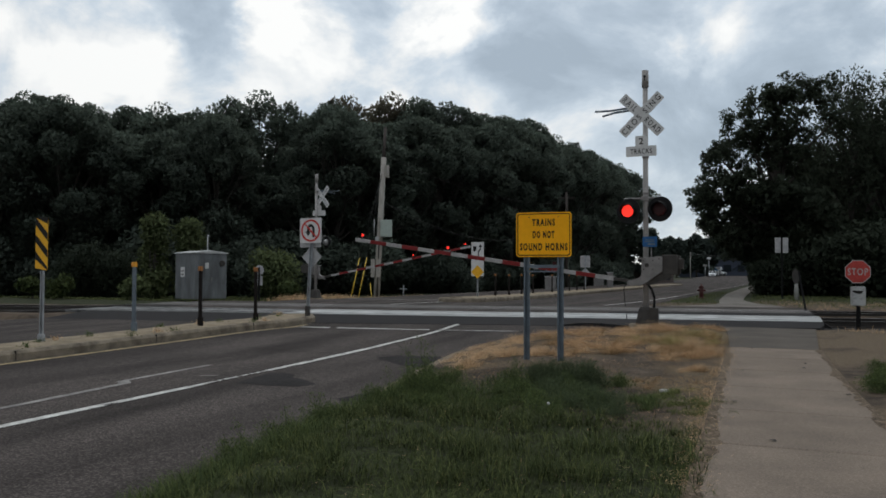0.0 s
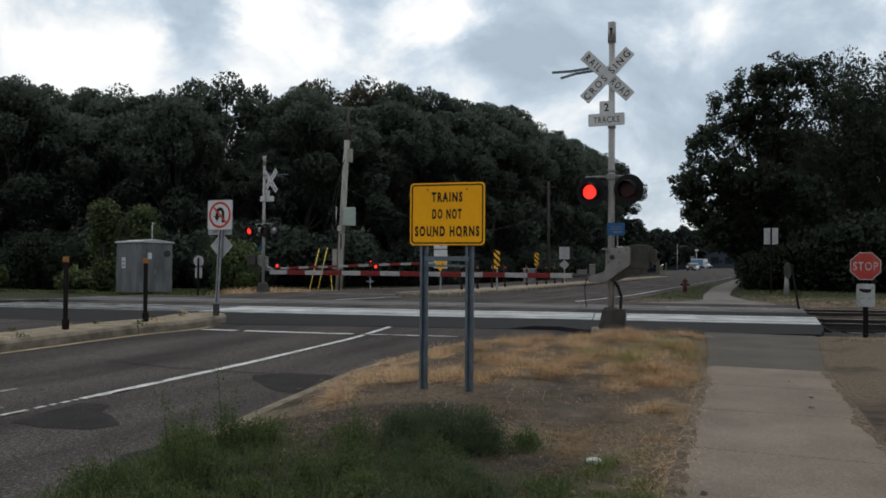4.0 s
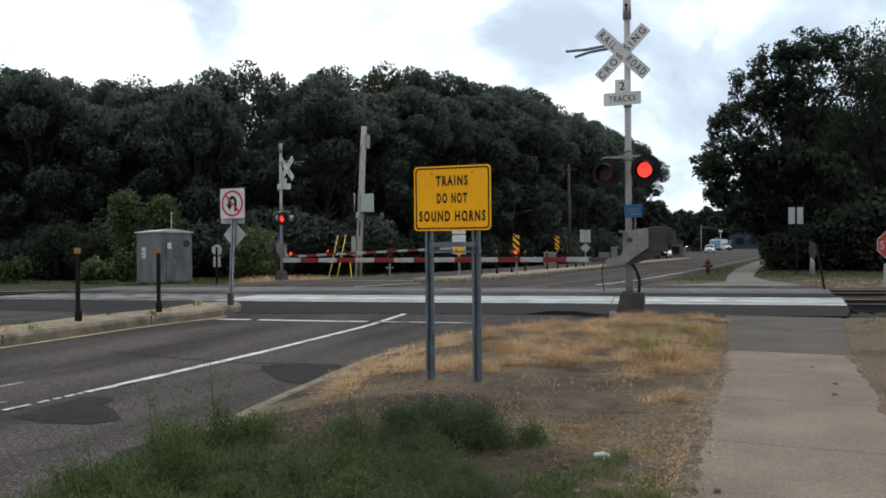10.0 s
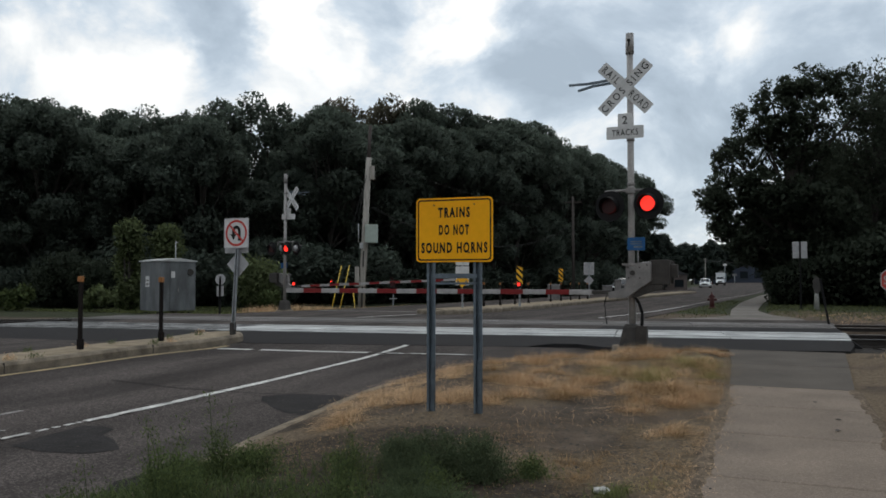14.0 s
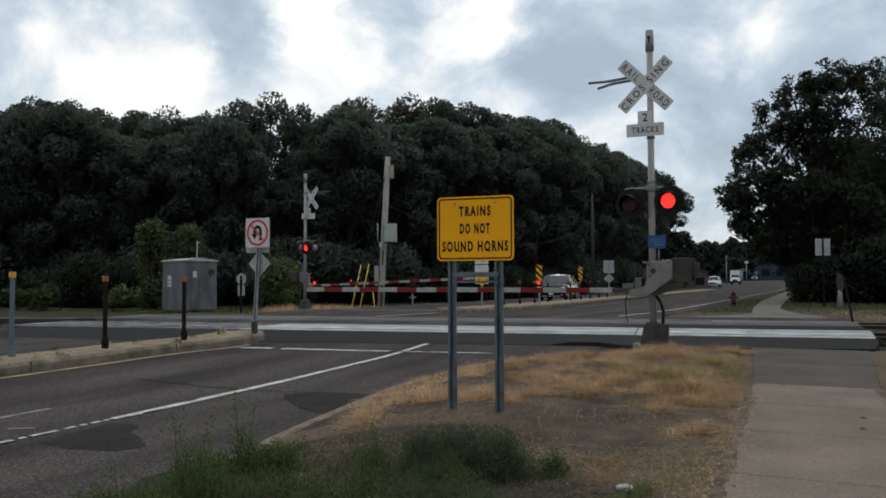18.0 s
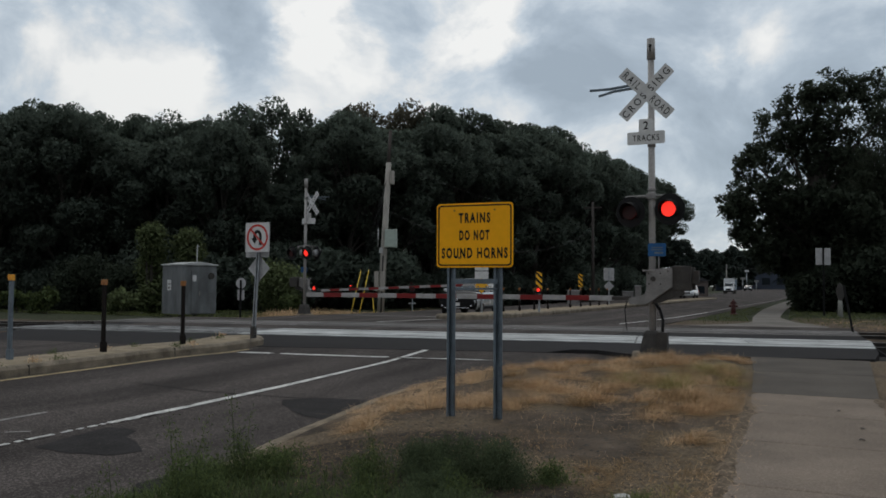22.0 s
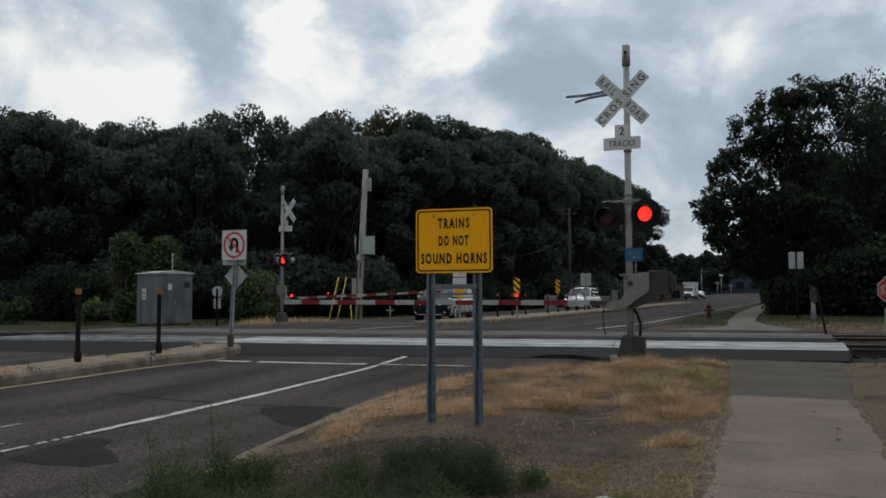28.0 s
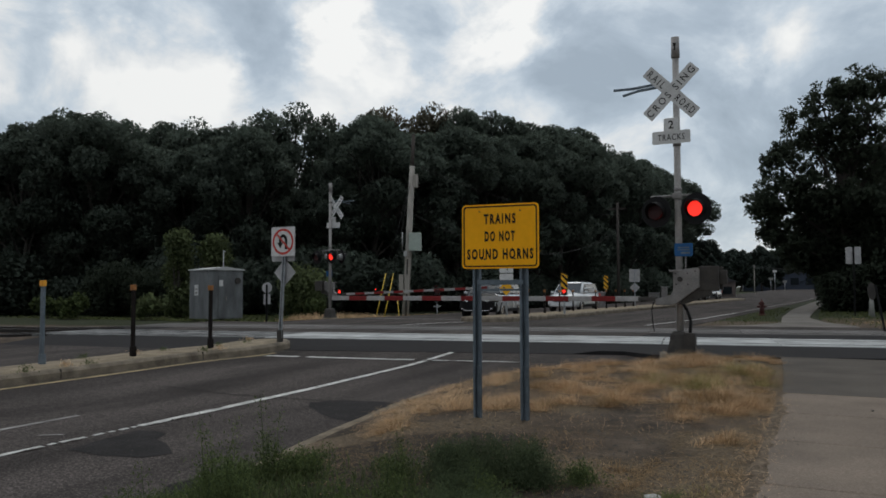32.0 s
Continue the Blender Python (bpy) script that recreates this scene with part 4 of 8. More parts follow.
def build_sidewalks():
    near = tagged(new("sidewalk"), "pale grey concrete sidewalk in slabs beside dry grass", "sidewalk", kind="structure")
    left = lambda y: lerp([(-40, 0.05), (0, -0.02), (1, -0.1), (5, -0.25), (10, -0.44), (13, -0.65), (16, -0.95)], y)
    right = lambda y: lerp([(-40, 1.3), (0, 1.25), (3.4, 1.12), (6.2, 0.97), (10, 0.86), (16, 1.0)], y)
    def slab_piece(y0, y1, mat, label=""):
        e = 0.006
        vs, fs = [], []
        rows = [(y0 + e, -0.006), (y0 + e + 0.02, 0), (y1 - e - 0.02, 0), (y1 - e, -0.006)]
        for y, dz in rows:
            for k in range(5):
                x = left(y) + (right(y) - left(y)) * k / 4
                vs.append((x, y, walk_z(y) + dz))
        for j in range(3):
            for k in range(4):
                a = j * 5 + k
                fs.append((a, a + 1, a + 6, a + 5))
        rim = [0, 1, 2, 3, 4, 9, 14, 19, 18, 17, 16, 15, 10, 5]
        o = len(vs)
        vs += [(vs[k][0], vs[k][1], vs[k][2] - 0.1) for k in rim]
        for k in range(len(rim)):
            fs.append((rim[(k + 1) % len(rim)], rim[k], o + k, o + (k + 1) % len(rim)))
        raw("slab", vs, fs, mat, near, label)
    y = 10.0
    for k in range(14):
        slab_piece(y - 1.52, y, "walk")
        y -= 1.52
    slab_piece(10.0, 12.4, "walk_dark", "darker grey asphalt footway by the rails")
    slab_piece(12.4, 14.95, "walk_dark", "darker grey asphalt footway by the rails")
    for name, edge, side in (("soil_spill", left, 1), ("soil_spill", right, -1)):
        vs, fs = [], []
        ys = axis([(-5.0, 10.0, 0.06)])
        for y in ys:
            w = 0.05 + 0.09 * max(-0.4, noise.noise(Vector((side * 3.0, y * 1.3, 0.4)))) + 0.05 * noise.noise(Vector((side * 5.0, y * 6.0, 0.9)))
            w += 0.04 * smooth01(5.5, 2.5, y) * (side > 0)
            for k, (f, z) in enumerate(((-1.0, -0.03), (-0.3, 0.005), (0.45, 0.005), (1.0, 0.001))):
                vs.append((edge(y) + side * (f * max(0.01, w) if f > 0 else f * 0.07), y, walk_z(y) + z))
        for j in range(len(ys) - 1):
            for k in range(3):
                q = j * 4 + k
                fs.append((q, q + 1, q + 5, q + 4) if side > 0 else (q, q + 4, q + 5, q + 1))
        tagged(raw(name, vs, fs, "soil", smooth=True), "brown soil washed over the sidewalk's edge", "soil", kind="stuff")
    far = tagged(new("far_sidewalk"), "pale concrete footpath curving away beyond the rails", "sidewalk", kind="structure")
    mid = [(26.0, -1.65, 4.8), (28.2, -1.75, 4.2), (29.5, -0.95, 2.6), (32, -1.4, 1.5), (38, -2.05, 1.1), (44, -2.25, 1.15), (52, -2.5, 1.3), (60, -2.6, 1.3), (75, -2.7, 1.3), (95, -2.6, 1.3)]
    ys = axis([(26.0, 95, 1.52)])
    f = lambda col, y: float(np.interp(y, [m[0] for m in mid], [m[col] for m in mid]))
    for a, b in zip(ys, ys[1:]):
        bm = B()
        pts = [(f(1, a) - f(2, a) / 2, a + 0.01), (f(1, a) + f(2, a) / 2, a + 0.01), (f(1, b) + f(2, b) / 2, b - 0.01), (f(1, b) - f(2, b) / 2, b - 0.01)]
        za = ground_z(*[(pts[0][k] + pts[1][k]) / 2 for k in (0, 1)]) + 0.03
        zb = ground_z(*[(pts[2][k] + pts[3][k]) / 2 for k in (0, 1)]) + 0.03
        hi = [bm.verts.new((x, y, z)) for (x, y), z in zip(pts, (za, za, zb, zb))]
        lo = [bm.verts.new((x, y, z - 0.12)) for (x, y), z in zip(pts, (za, za, zb, zb))]
        bm.faces.new(hi)
        for k in range(4):
            bm.faces.new((hi[k], lo[k], lo[(k + 1) % 4], hi[(k + 1) % 4]))
        bmesh.ops.recalc_face_normals(bm, faces=bm.faces[:])
        part("slab", bm, "walk_grey", far)


# ---- trees ----
def leaf_cloud(rng, centres, radii, count, size, squash=0.8, shell=0.55):
    """Folded leaf sprays round the given clump centres."""
    centres, radii = np.array(centres, float), np.array(radii, float)
    pick = rng.choice(len(centres), count, p=radii ** 2 / (radii ** 2).sum())
    d = rng.normal(size=(count, 3))
    d /= np.linalg.norm(d, axis=1)[:, None]
    r = radii[pick] * (shell + (1.08 - shell) * rng.random(count) ** 0.7)
    pos = centres[pick] + d * r[:, None] * np.array([1, 1, squash])
    a = rng.normal(size=(count, 3)) + d * 0.4
    a /= np.linalg.norm(a, axis=1)[:, None]
    b = np.cross(a, rng.normal(size=(count, 3)))
    b /= np.linalg.norm(b, axis=1)[:, None]
    c = np.cross(a, b)
    s = size * (0.55 + 0.9 * rng.random(count))[:, None]
    verts = np.stack([pos - a * s, pos + b * s * 0.75 + a * s * 0.3, pos + a * s * 0.8 - b * s * 0.65 + c * s * 0.2], 1).reshape(-1, 3)
    faces = np.arange(count)[:, None] * 3 + [0, 1, 2]
    # leaves of a clump are shaded like its rounded surface
    nrm = d + rng.normal(size=(count, 3)) * 0.10 + np.array([0, 0, 0.15])
    nrm /= np.linalg.norm(nrm, axis=1)[:, None]
    return verts, faces, np.repeat(nrm, 3, axis=0)


def fast_mesh(name, verts, faces, mat, normals=None):
    me = bpy.data.meshes.new(name)
    n, w = faces.shape
    me.vertices.add(len(verts))
    me.vertices.foreach_set("co", verts.astype(np.float32).ravel())
    me.loops.add(n * w)
    me.loops.foreach_set("vertex_index", faces.astype(np.int32).ravel())
    me.polygons.add(n)
    me.polygons.foreach_set("loop_start", np.arange(0, n * w, w, dtype=np.int32))
    me.update(calc_edges=True)
    if normals is not None:
        me.normals_split_custom_set_from_vertices(normals.tolist())
    me.materials.append(M[mat])
    return me


def make_tree(name, seed, height, spread, leaf_mat, leaves, leaf_size, trunk_r, bare=0.22, lobes=16, label="", category="tree", group="", shell=0.55, lump=(0.30, 0.42), dome=0.40):
    """Tapered trunk, limbs, and a crown of leaf sprays in uneven lobes."""
    rng = np.random.default_rng(seed)
    thing = tagged(new(name), label, category, group)
    thing.empty_display_size = 0.5
    bm = B()
    pts = [Vector((0, 0, -0.3))]
    lean = rng.normal(size=2) * 0.05
    for k in range(1, 7):
        z = height * 0.8 * k / 6
        pts.append(Vector((lean[0] * z + rng.normal() * 0.12, lean[1] * z + rng.normal() * 0.12, z)))
    for k in range(6):
        rod(bm, pts[k], pts[k + 1], trunk_r * (1 - k / 6.6), trunk_r * (1 - (k + 1) / 6.6), seg=8, caps=k == 0)
    part("trunk", bm, "bark", thing)
    centres, radii = [], []
    bm = B()
    for k in range(lobes):
        ang = k * 2.4 + rng.uniform(-0.5, 0.5)
        upper = k < lobes * 0.6
        rho = math.sqrt((k + 0.3) / (lobes * 0.6)) if upper else rng.uniform(0.75, 1.0)
        r = spread * rng.uniform(*lump)
        if upper:
            z = height * (1.0 - dome * rho ** 2.2 * (1 - bare * 0.5)) - r * 0.75
        else:
            z = height * rng.uniform(bare + 0.06, max(bare + 0.12, 0.62)) - r * 0.2
        out = rho * max(0.2, spread - r * 0.75) * rng.uniform(0.85, 1.1)
        p = Vector((math.cos(ang) * out, math.sin(ang) * out, z))
        centres.append(p)
        radii.append(r)
        root = pts[min(5, max(1, int(z / height * 4.6)))]
        rod(bm, root, p, trunk_r * 0.28, trunk_r * 0.07, seg=5, caps=False)
        for j in range(4):
            d = Vector(rng.normal(size=3))
            q = p + d.normalized() * r * rng.uniform(0.5, 0.85)
            rod(bm, root.lerp(p, 0.7), q, trunk_r * 0.1, 0.012, seg=4, caps=False)
            centres.append(q)
            radii.append(r * rng.uniform(0.32, 0.52))
    part("limb_work", bm, "bark", thing)
    v, f, nrm = leaf_cloud(rng, [c[:] for c in centres], radii, leaves, leaf_size, shell=shell)
    v[:, 2] *= height / np.quantile(v[:, 2], 0.997)
    crown = new("crown", fast_mesh("crown", v, f, leaf_mat, nrm))
    crown.parent = thing
    return thing


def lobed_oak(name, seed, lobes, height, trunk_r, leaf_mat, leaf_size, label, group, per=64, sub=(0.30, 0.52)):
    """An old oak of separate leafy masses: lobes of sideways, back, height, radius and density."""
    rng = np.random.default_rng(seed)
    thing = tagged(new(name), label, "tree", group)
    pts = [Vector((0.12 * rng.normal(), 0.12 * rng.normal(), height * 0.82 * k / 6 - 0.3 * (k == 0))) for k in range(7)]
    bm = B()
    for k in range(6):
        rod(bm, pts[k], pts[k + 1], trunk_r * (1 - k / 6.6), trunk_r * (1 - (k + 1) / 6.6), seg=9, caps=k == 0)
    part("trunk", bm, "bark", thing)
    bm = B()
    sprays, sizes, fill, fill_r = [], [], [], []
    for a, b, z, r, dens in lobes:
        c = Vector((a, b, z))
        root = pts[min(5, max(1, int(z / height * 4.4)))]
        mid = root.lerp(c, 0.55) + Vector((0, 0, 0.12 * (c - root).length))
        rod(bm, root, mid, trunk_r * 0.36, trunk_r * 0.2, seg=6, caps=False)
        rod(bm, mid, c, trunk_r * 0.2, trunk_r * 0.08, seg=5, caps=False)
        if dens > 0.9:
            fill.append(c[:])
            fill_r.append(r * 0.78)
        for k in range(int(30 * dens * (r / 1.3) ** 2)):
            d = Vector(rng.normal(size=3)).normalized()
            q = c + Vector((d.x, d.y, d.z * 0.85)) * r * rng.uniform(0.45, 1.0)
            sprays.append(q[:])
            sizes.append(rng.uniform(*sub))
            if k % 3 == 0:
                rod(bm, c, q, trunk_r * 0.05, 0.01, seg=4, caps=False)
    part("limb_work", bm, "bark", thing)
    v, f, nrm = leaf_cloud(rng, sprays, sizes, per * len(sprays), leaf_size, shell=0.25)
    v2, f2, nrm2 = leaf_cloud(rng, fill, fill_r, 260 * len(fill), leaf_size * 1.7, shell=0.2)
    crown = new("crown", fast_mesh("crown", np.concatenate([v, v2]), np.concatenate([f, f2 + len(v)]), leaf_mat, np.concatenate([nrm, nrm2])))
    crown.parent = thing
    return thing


def make_bush(name, seed, height, spread, leaf_mat, leaves, leaf_size, label, lobes=7, category="bush", group="", slim=False):
    rng = np.random.default_rng(seed)
    thing = tagged(new(name), label, category, group)
    centres, radii = [], []
    bm = B()
    for k in range(lobes):
        a = k * 2.4
        r = height * (rng.uniform(0.10, 0.145) if slim else rng.uniform(0.28, 0.42))
        p = Vector((math.cos(a) * spread * rng.uniform(0.1, 0.7), math.sin(a) * spread * rng.uniform(0.1, 0.7), (rng.uniform(0.08, 0.84) if slim else rng.uniform(0.3, 0.78)) * height))
        if k == 0:
            p = Vector((0, 0, height * (0.84 if slim else 0.7)))
        centres.append(p[:])
        radii.append(r)
        rod(bm, (p.x * 0.2, p.y * 0.2, -0.1), p, 0.03 * height / 2, 0.008 * height, seg=5, caps=False)
    part("stems", bm, "bark", thing)
    v, f, nrm = leaf_cloud(rng, centres, radii, leaves, leaf_size, squash=1.1, shell=0.35)
    v[:, 2] = np.maximum(v[:, 2], 0.0)
    crown = new("foliage", fast_mesh("foliage", v, f, leaf_mat, nrm))
    crown.parent = thing
    return thing


def view_point(bearing_px, depth):
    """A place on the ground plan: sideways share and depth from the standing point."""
    yaw = 0.4348
    d = Vector((-math.sin(yaw), math.cos(yaw)))
    r = Vector((math.cos(yaw), math.sin(yaw)))
    p = Vector((0.34, 0.06)) + d * depth + r * (bearing_px - 784) / 1417 * depth
    return p.x, p.y


def build_woods():
    rnd = random.Random(11)
    first = {}

    def settle(ob, m):
        """The first place is kept for the pattern tree itself, the others take copies."""
        if ob in first:
            copy_thing(ob, m)
        else:
            first[ob] = m

    kinds = [make_tree("oak_tree", 20 + k, 15.0, 4.8, "leaf_dark", 27000, 0.132, 0.32, lobes=34, shell=0.7, lump=(0.17, 0.33), dome=0.30, label="tall dark green oak in a dense roadside wood", group="roadside wood") for k in range(4)]
    back_row = [make_tree("oak_tree", 30 + k, 15.0, 4.8, "leaf_dark", 5200, 0.33, 0.32, lobes=26, shell=0.6, lump=(0.2, 0.34), label="dark oak deep in the roadside wood", group="roadside wood") for k in range(2)]
    tall = [make_tree("oak_tree", 40 + k, 15.0, 4.0, "leaf_dark", 8000, 0.15, 0.3, bare=0.42, lobes=12, label="tall oak with a high open crown in the wood", group="roadside wood") for k in range(2)]
    dry = make_tree("thin_oak_tree", 60, 15.0, 3.6, "leaf_dry", 6500, 0.15, 0.24, bare=0.45, lobes=14, label="thinning brownish oak rising above the wood", group="roadside wood")
    depth = [(-420, 62), (0, 62), (500, 66), (800, 76), (1000, 96), (1100, 116), (1190, 150)]

    def place(ob, px, d, top, fat):
        x, y = view_point(px, d)
        h = 1.24 + (469.6 - top) * d / 1417 - ground_z(x, y)
        s = h / 15.0
        m = pose(x, y, ground_z(x, y), 0, 0, rnd.uniform(0, 360)) @ Matrix.Diagonal((s * fat, s * fat, s, 1))
        settle(ob, m)
    # the skyline: bearing, top, breadth
    crowns = [(-420, 230, 0.9), (-330, 225, 0.9), (-240, 220, 0.9), (-160, 207, 0.9), (-85, 190, 0.8), (-28, 168, 0.65), (40, 149, 0.6), (98, 153, 0.6), (154, 168, 0.7), (225, 172, 0.6), (270, 167, 0.7), (330, 184, 0.8), (372, 166, 0.6), (416, 150, 0.6), (466, 144, 0.65), (522, 160, 0.5), (592, 160, 0.5), (625, 146, 0.6), (700, 145, 0.65), (757, 153, 0.55), (815, 163, 0.7), (870, 181, 0.7), (925, 186, 0.7), (965, 191, 0.6), (1012, 222, 0.6), (1043, 232, 0.45), (1082, 248, 0.5), (1112, 264, 0.45), (1136, 273, 0.38)]
    for n, (px, top, fat) in enumerate(crowns):
        d = lerp(depth, px) + 8 + rnd.uniform(-2, 2)
        ob = dry if 615 < px < 710 else tall[n % 2] if 360 < px < 530 or n % 7 == 3 else kinds[n % 4]
        place(ob, px, d, top, fat * (1.35 if ob in tall else 1.25))
    tops = [(px, top) for px, top, _ in crowns]
    for row, (back, low, high, step) in enumerate(((0, 4, 58, 58), (17, 26, 60, 66))):
        px = -430 + row * 27
        while px < 1160:
            d = lerp(depth, px) + back + rnd.uniform(-2, 2)
            k = 1.0 if px < 850 else 0.55
            place(rnd.choice(back_row if row else kinds), px, d, lerp(tops, px) + rnd.uniform(low, high) * k + (110 if 385 < px < 540 else 0), rnd.uniform(0.8, 1.15))
            px += step * rnd.uniform(0.85, 1.15) * (62 / d if d < 90 else 0.62)
    # understorey
    bushes = [make_bush("shrub", 80 + k, 3.6, 2.8, "leaf_dark", 7500, 0.125, "dense dark shrub at the foot of the wood", group="shrubs under the wood") for k in range(2)]
    k, px = 0, -430
    while px < 1150:
        d = lerp(depth, px) - 3.5 + rnd.uniform(-1.5, 1.5)
        x, y = view_point(px, d)
        s = rnd.uniform(0.75, 1.35)
        m = pose(x, y, ground_z(x, y) - 0.1, 0, 0, rnd.uniform(0, 360)) @ Matrix.Diagonal((s * 1.2, s * 1.2, s, 1))
        settle(bushes[k % 2], m)
        px += 46 * 62 / d
        k += 1
    # darker growth deeper in, closing the view between the stems
    deep = make_bush("shrub", 84, 4.6, 3.4, "leaf_dark", 2600, 0.34, "dark undergrowth deep in the wood", 9, group="shrubs under the wood")
    px = -420
    while px < 1140:
        d = lerp(depth, px) + 9 + rnd.uniform(-2, 2)
        x, y = view_point(px, d)
        k = rnd.uniform(0.9, 1.4)
        settle(deep, pose(x, y, ground_z(x, y) - 0.2, 0, 0, rnd.uniform(0, 360)) @ Matrix.Diagonal((k * 1.2, k * 1.2, k, 1)))
        px += 50 * 62 / d
    # pale young willows behind the signal cabinet
    for n, (px, d, h) in enumerate(((250, 50, 6.1), (314, 51, 5.8), (472, 53, 3.3), (120, 55, 3.4), (190, 55, 3.2))):
        b = make_bush("young_willow_tree" if n < 2 else "leafy_shrub", 90 + n, h, h * 0.135 if n < 2 else h * 0.42, "leaf_pale" if n < 3 else "leaf", 7500, 0.10, "pale green young willow before the dark wood" if n < 2 else "green leafy shrub before the dark wood", 20 if n < 2 else 9, "tree" if n < 2 else "bush", slim=n < 2)
        x, y = view_point(px, d)
        b.matrix_world = pose(x, y, ground_z(x, y) - 0.05, 0, 0, 40 * n)
    for n, (px, d) in enumerate(((195, 40), (60, 41), (10, 42), (505, 48))):
        b = make_bush("low_shrub", 110 + n, 1.2, 1.1, "leaf_pale" if n == 0 else "weed", 900, 0.10, "low yellowish green shrub in the verge", 6)
        x, y = view_point(px, d)
        b.matrix_world = pose(x, y, ground_z(x, y) - 0.03)
    # the wood on the near side of the far footpath
    big = [make_tree("oak_tree", 130 + k, 15.5, 6.4, "leaf", 12500, 0.125, 0.42, bare=0.10, lobes=26, shell=0.4, lump=(0.2, 0.38), label="large spreading oak beside the footpath", group="oaks by the footpath") for k in range(3)]
    high = make_tree("oak_tree", 140, 15.5, 6.4, "leaf", 18500, 0.165, 0.42, bare=0.36, lobes=24, label="large oak overhanging the footpath", group="oaks by the footpath")
    oaks = [(3, 1500, 56, 225, 0.72), (2, 1575, 50, 84, 0.76), (1, 1655, 50, 84, 0.92), (0, 1760, 50, 76, 1.0), (2, 1880, 52, 70, 1.0), (2, 1500, 62, 260, 0.9), (0, 1600, 64, 250, 0.95), (1, 1700, 64, 120, 1.0), (0, 2010, 54, 80, 1.0)]
    for k, px, d, top, fat in oaks:
        x, y = view_point(px, d)
        s = (1.24 + (469.6 - top) * d / 1417 - ground_z(x, y)) / 15.5
        settle((big + [high])[k], pose(x, y, ground_z(x, y), 0, 0, 75 * k + px) @ Matrix.Diagonal((s * fat, s * fat, s, 1)))
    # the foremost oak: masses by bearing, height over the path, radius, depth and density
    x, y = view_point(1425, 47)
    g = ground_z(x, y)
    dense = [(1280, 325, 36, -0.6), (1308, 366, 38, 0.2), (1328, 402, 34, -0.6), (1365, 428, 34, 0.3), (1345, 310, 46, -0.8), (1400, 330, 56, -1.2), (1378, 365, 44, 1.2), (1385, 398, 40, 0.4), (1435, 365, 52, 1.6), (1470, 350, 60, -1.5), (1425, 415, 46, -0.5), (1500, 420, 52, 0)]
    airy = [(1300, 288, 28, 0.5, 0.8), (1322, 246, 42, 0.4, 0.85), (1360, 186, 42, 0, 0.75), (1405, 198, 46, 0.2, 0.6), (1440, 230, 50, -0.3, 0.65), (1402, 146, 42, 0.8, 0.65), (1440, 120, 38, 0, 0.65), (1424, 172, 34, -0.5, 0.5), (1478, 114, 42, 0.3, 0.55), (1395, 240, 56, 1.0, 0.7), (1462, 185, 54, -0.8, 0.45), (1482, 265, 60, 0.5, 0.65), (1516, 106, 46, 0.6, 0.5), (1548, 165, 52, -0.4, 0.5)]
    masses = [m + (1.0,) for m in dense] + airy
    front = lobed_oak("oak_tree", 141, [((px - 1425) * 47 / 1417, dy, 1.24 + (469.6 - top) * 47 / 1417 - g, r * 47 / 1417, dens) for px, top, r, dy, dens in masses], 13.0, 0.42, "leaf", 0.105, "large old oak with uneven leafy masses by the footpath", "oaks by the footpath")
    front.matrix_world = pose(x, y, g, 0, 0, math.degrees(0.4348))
    under = make_bush("shrub", 150, 3.4, 2.6, "leaf", 12500, 0.125, "dark leafy shrub under the oaks by the footpath", 9, group="shrubs by the footpath")
    for n, (px, d, s) in enumerate(((1424, 45.5, 0.66), (1456, 45, 0.8), (1430, 50, 0.72), (1442, 54, 0.9), (1458, 52, 0.95), (1488, 47, 1.0), (1525, 45, 1.05), (1575, 43, 1.1), (1630, 43, 1.2), (1690, 43, 1.2), (1750, 43, 1.2), (1462, 56, 1.25), (1510, 54, 1.5), (1560, 52, 1.6), (1610, 50, 1.6), (1450, 64, 1.3), (1500, 62, 1.6), (1545, 60, 1.8), (1660, 50, 1.7), (1820, 44, 1.2), (1900, 46, 1.3), (1450, 76, 1.2), (1440, 92, 1.4), (1720, 50, 1.7))):
        x, y = view_point(px, d)
        settle(under, pose(x, y, ground_z(x, y) - 0.1, 0, 0, 57 * n) @ Matrix.Diagonal((s, s, s, 1)))
    # distance
    far = [make_tree("far_tree", 170 + k, 13, 5.0, "leaf_far", 6000, 0.36, 0.3, bare=-0.04, lobes=16, label="distant green tree along the road", group="distant trees") for k in range(2)]
    spruce = make_tree("far_tree", 175, 13, 3.0, "leaf_far", 3800, 0.28, 0.25, bare=0.1, lobes=14, label="distant narrow tree by the road", group="distant trees")
    rows = [(spruce, 1176, 118, 8.6), (spruce, 1194, 122, 8.2), (spruce, 1208, 128, 6.8)]
    px = 1205
    while px < 1440:
        rows.append((rnd.choice(far), px, 255 + rnd.uniform(-15, 25), rnd.uniform(11.5, 14.0)))
        px += 19
    px = 1230
    while px < 1450:
        rows.append((rnd.choice(far), px, 330 + rnd.uniform(-15, 25), rnd.uniform(14.5, 17.2)))
        px += 17
    for n, (x, y) in enumerate(((12, 120), (16, 136), (12, 160), (20, 180), (12, 205), (22, 225), (24, 150))):
        rows.append((far[n % 2], None, (x, y), 13.0 + n % 3))
    for ob, px, d, h in rows:
        x, y = view_point(px, d) if px is not None else d
        s = h / 13.0
        m = pose(x, y, ground_z(x, y), 0, 0, rnd.uniform(0, 360)) @ Matrix.Diagonal((s, s, s, 1))
        settle(ob, m)
    for ob, m in first.items():
        ob.matrix_world = m


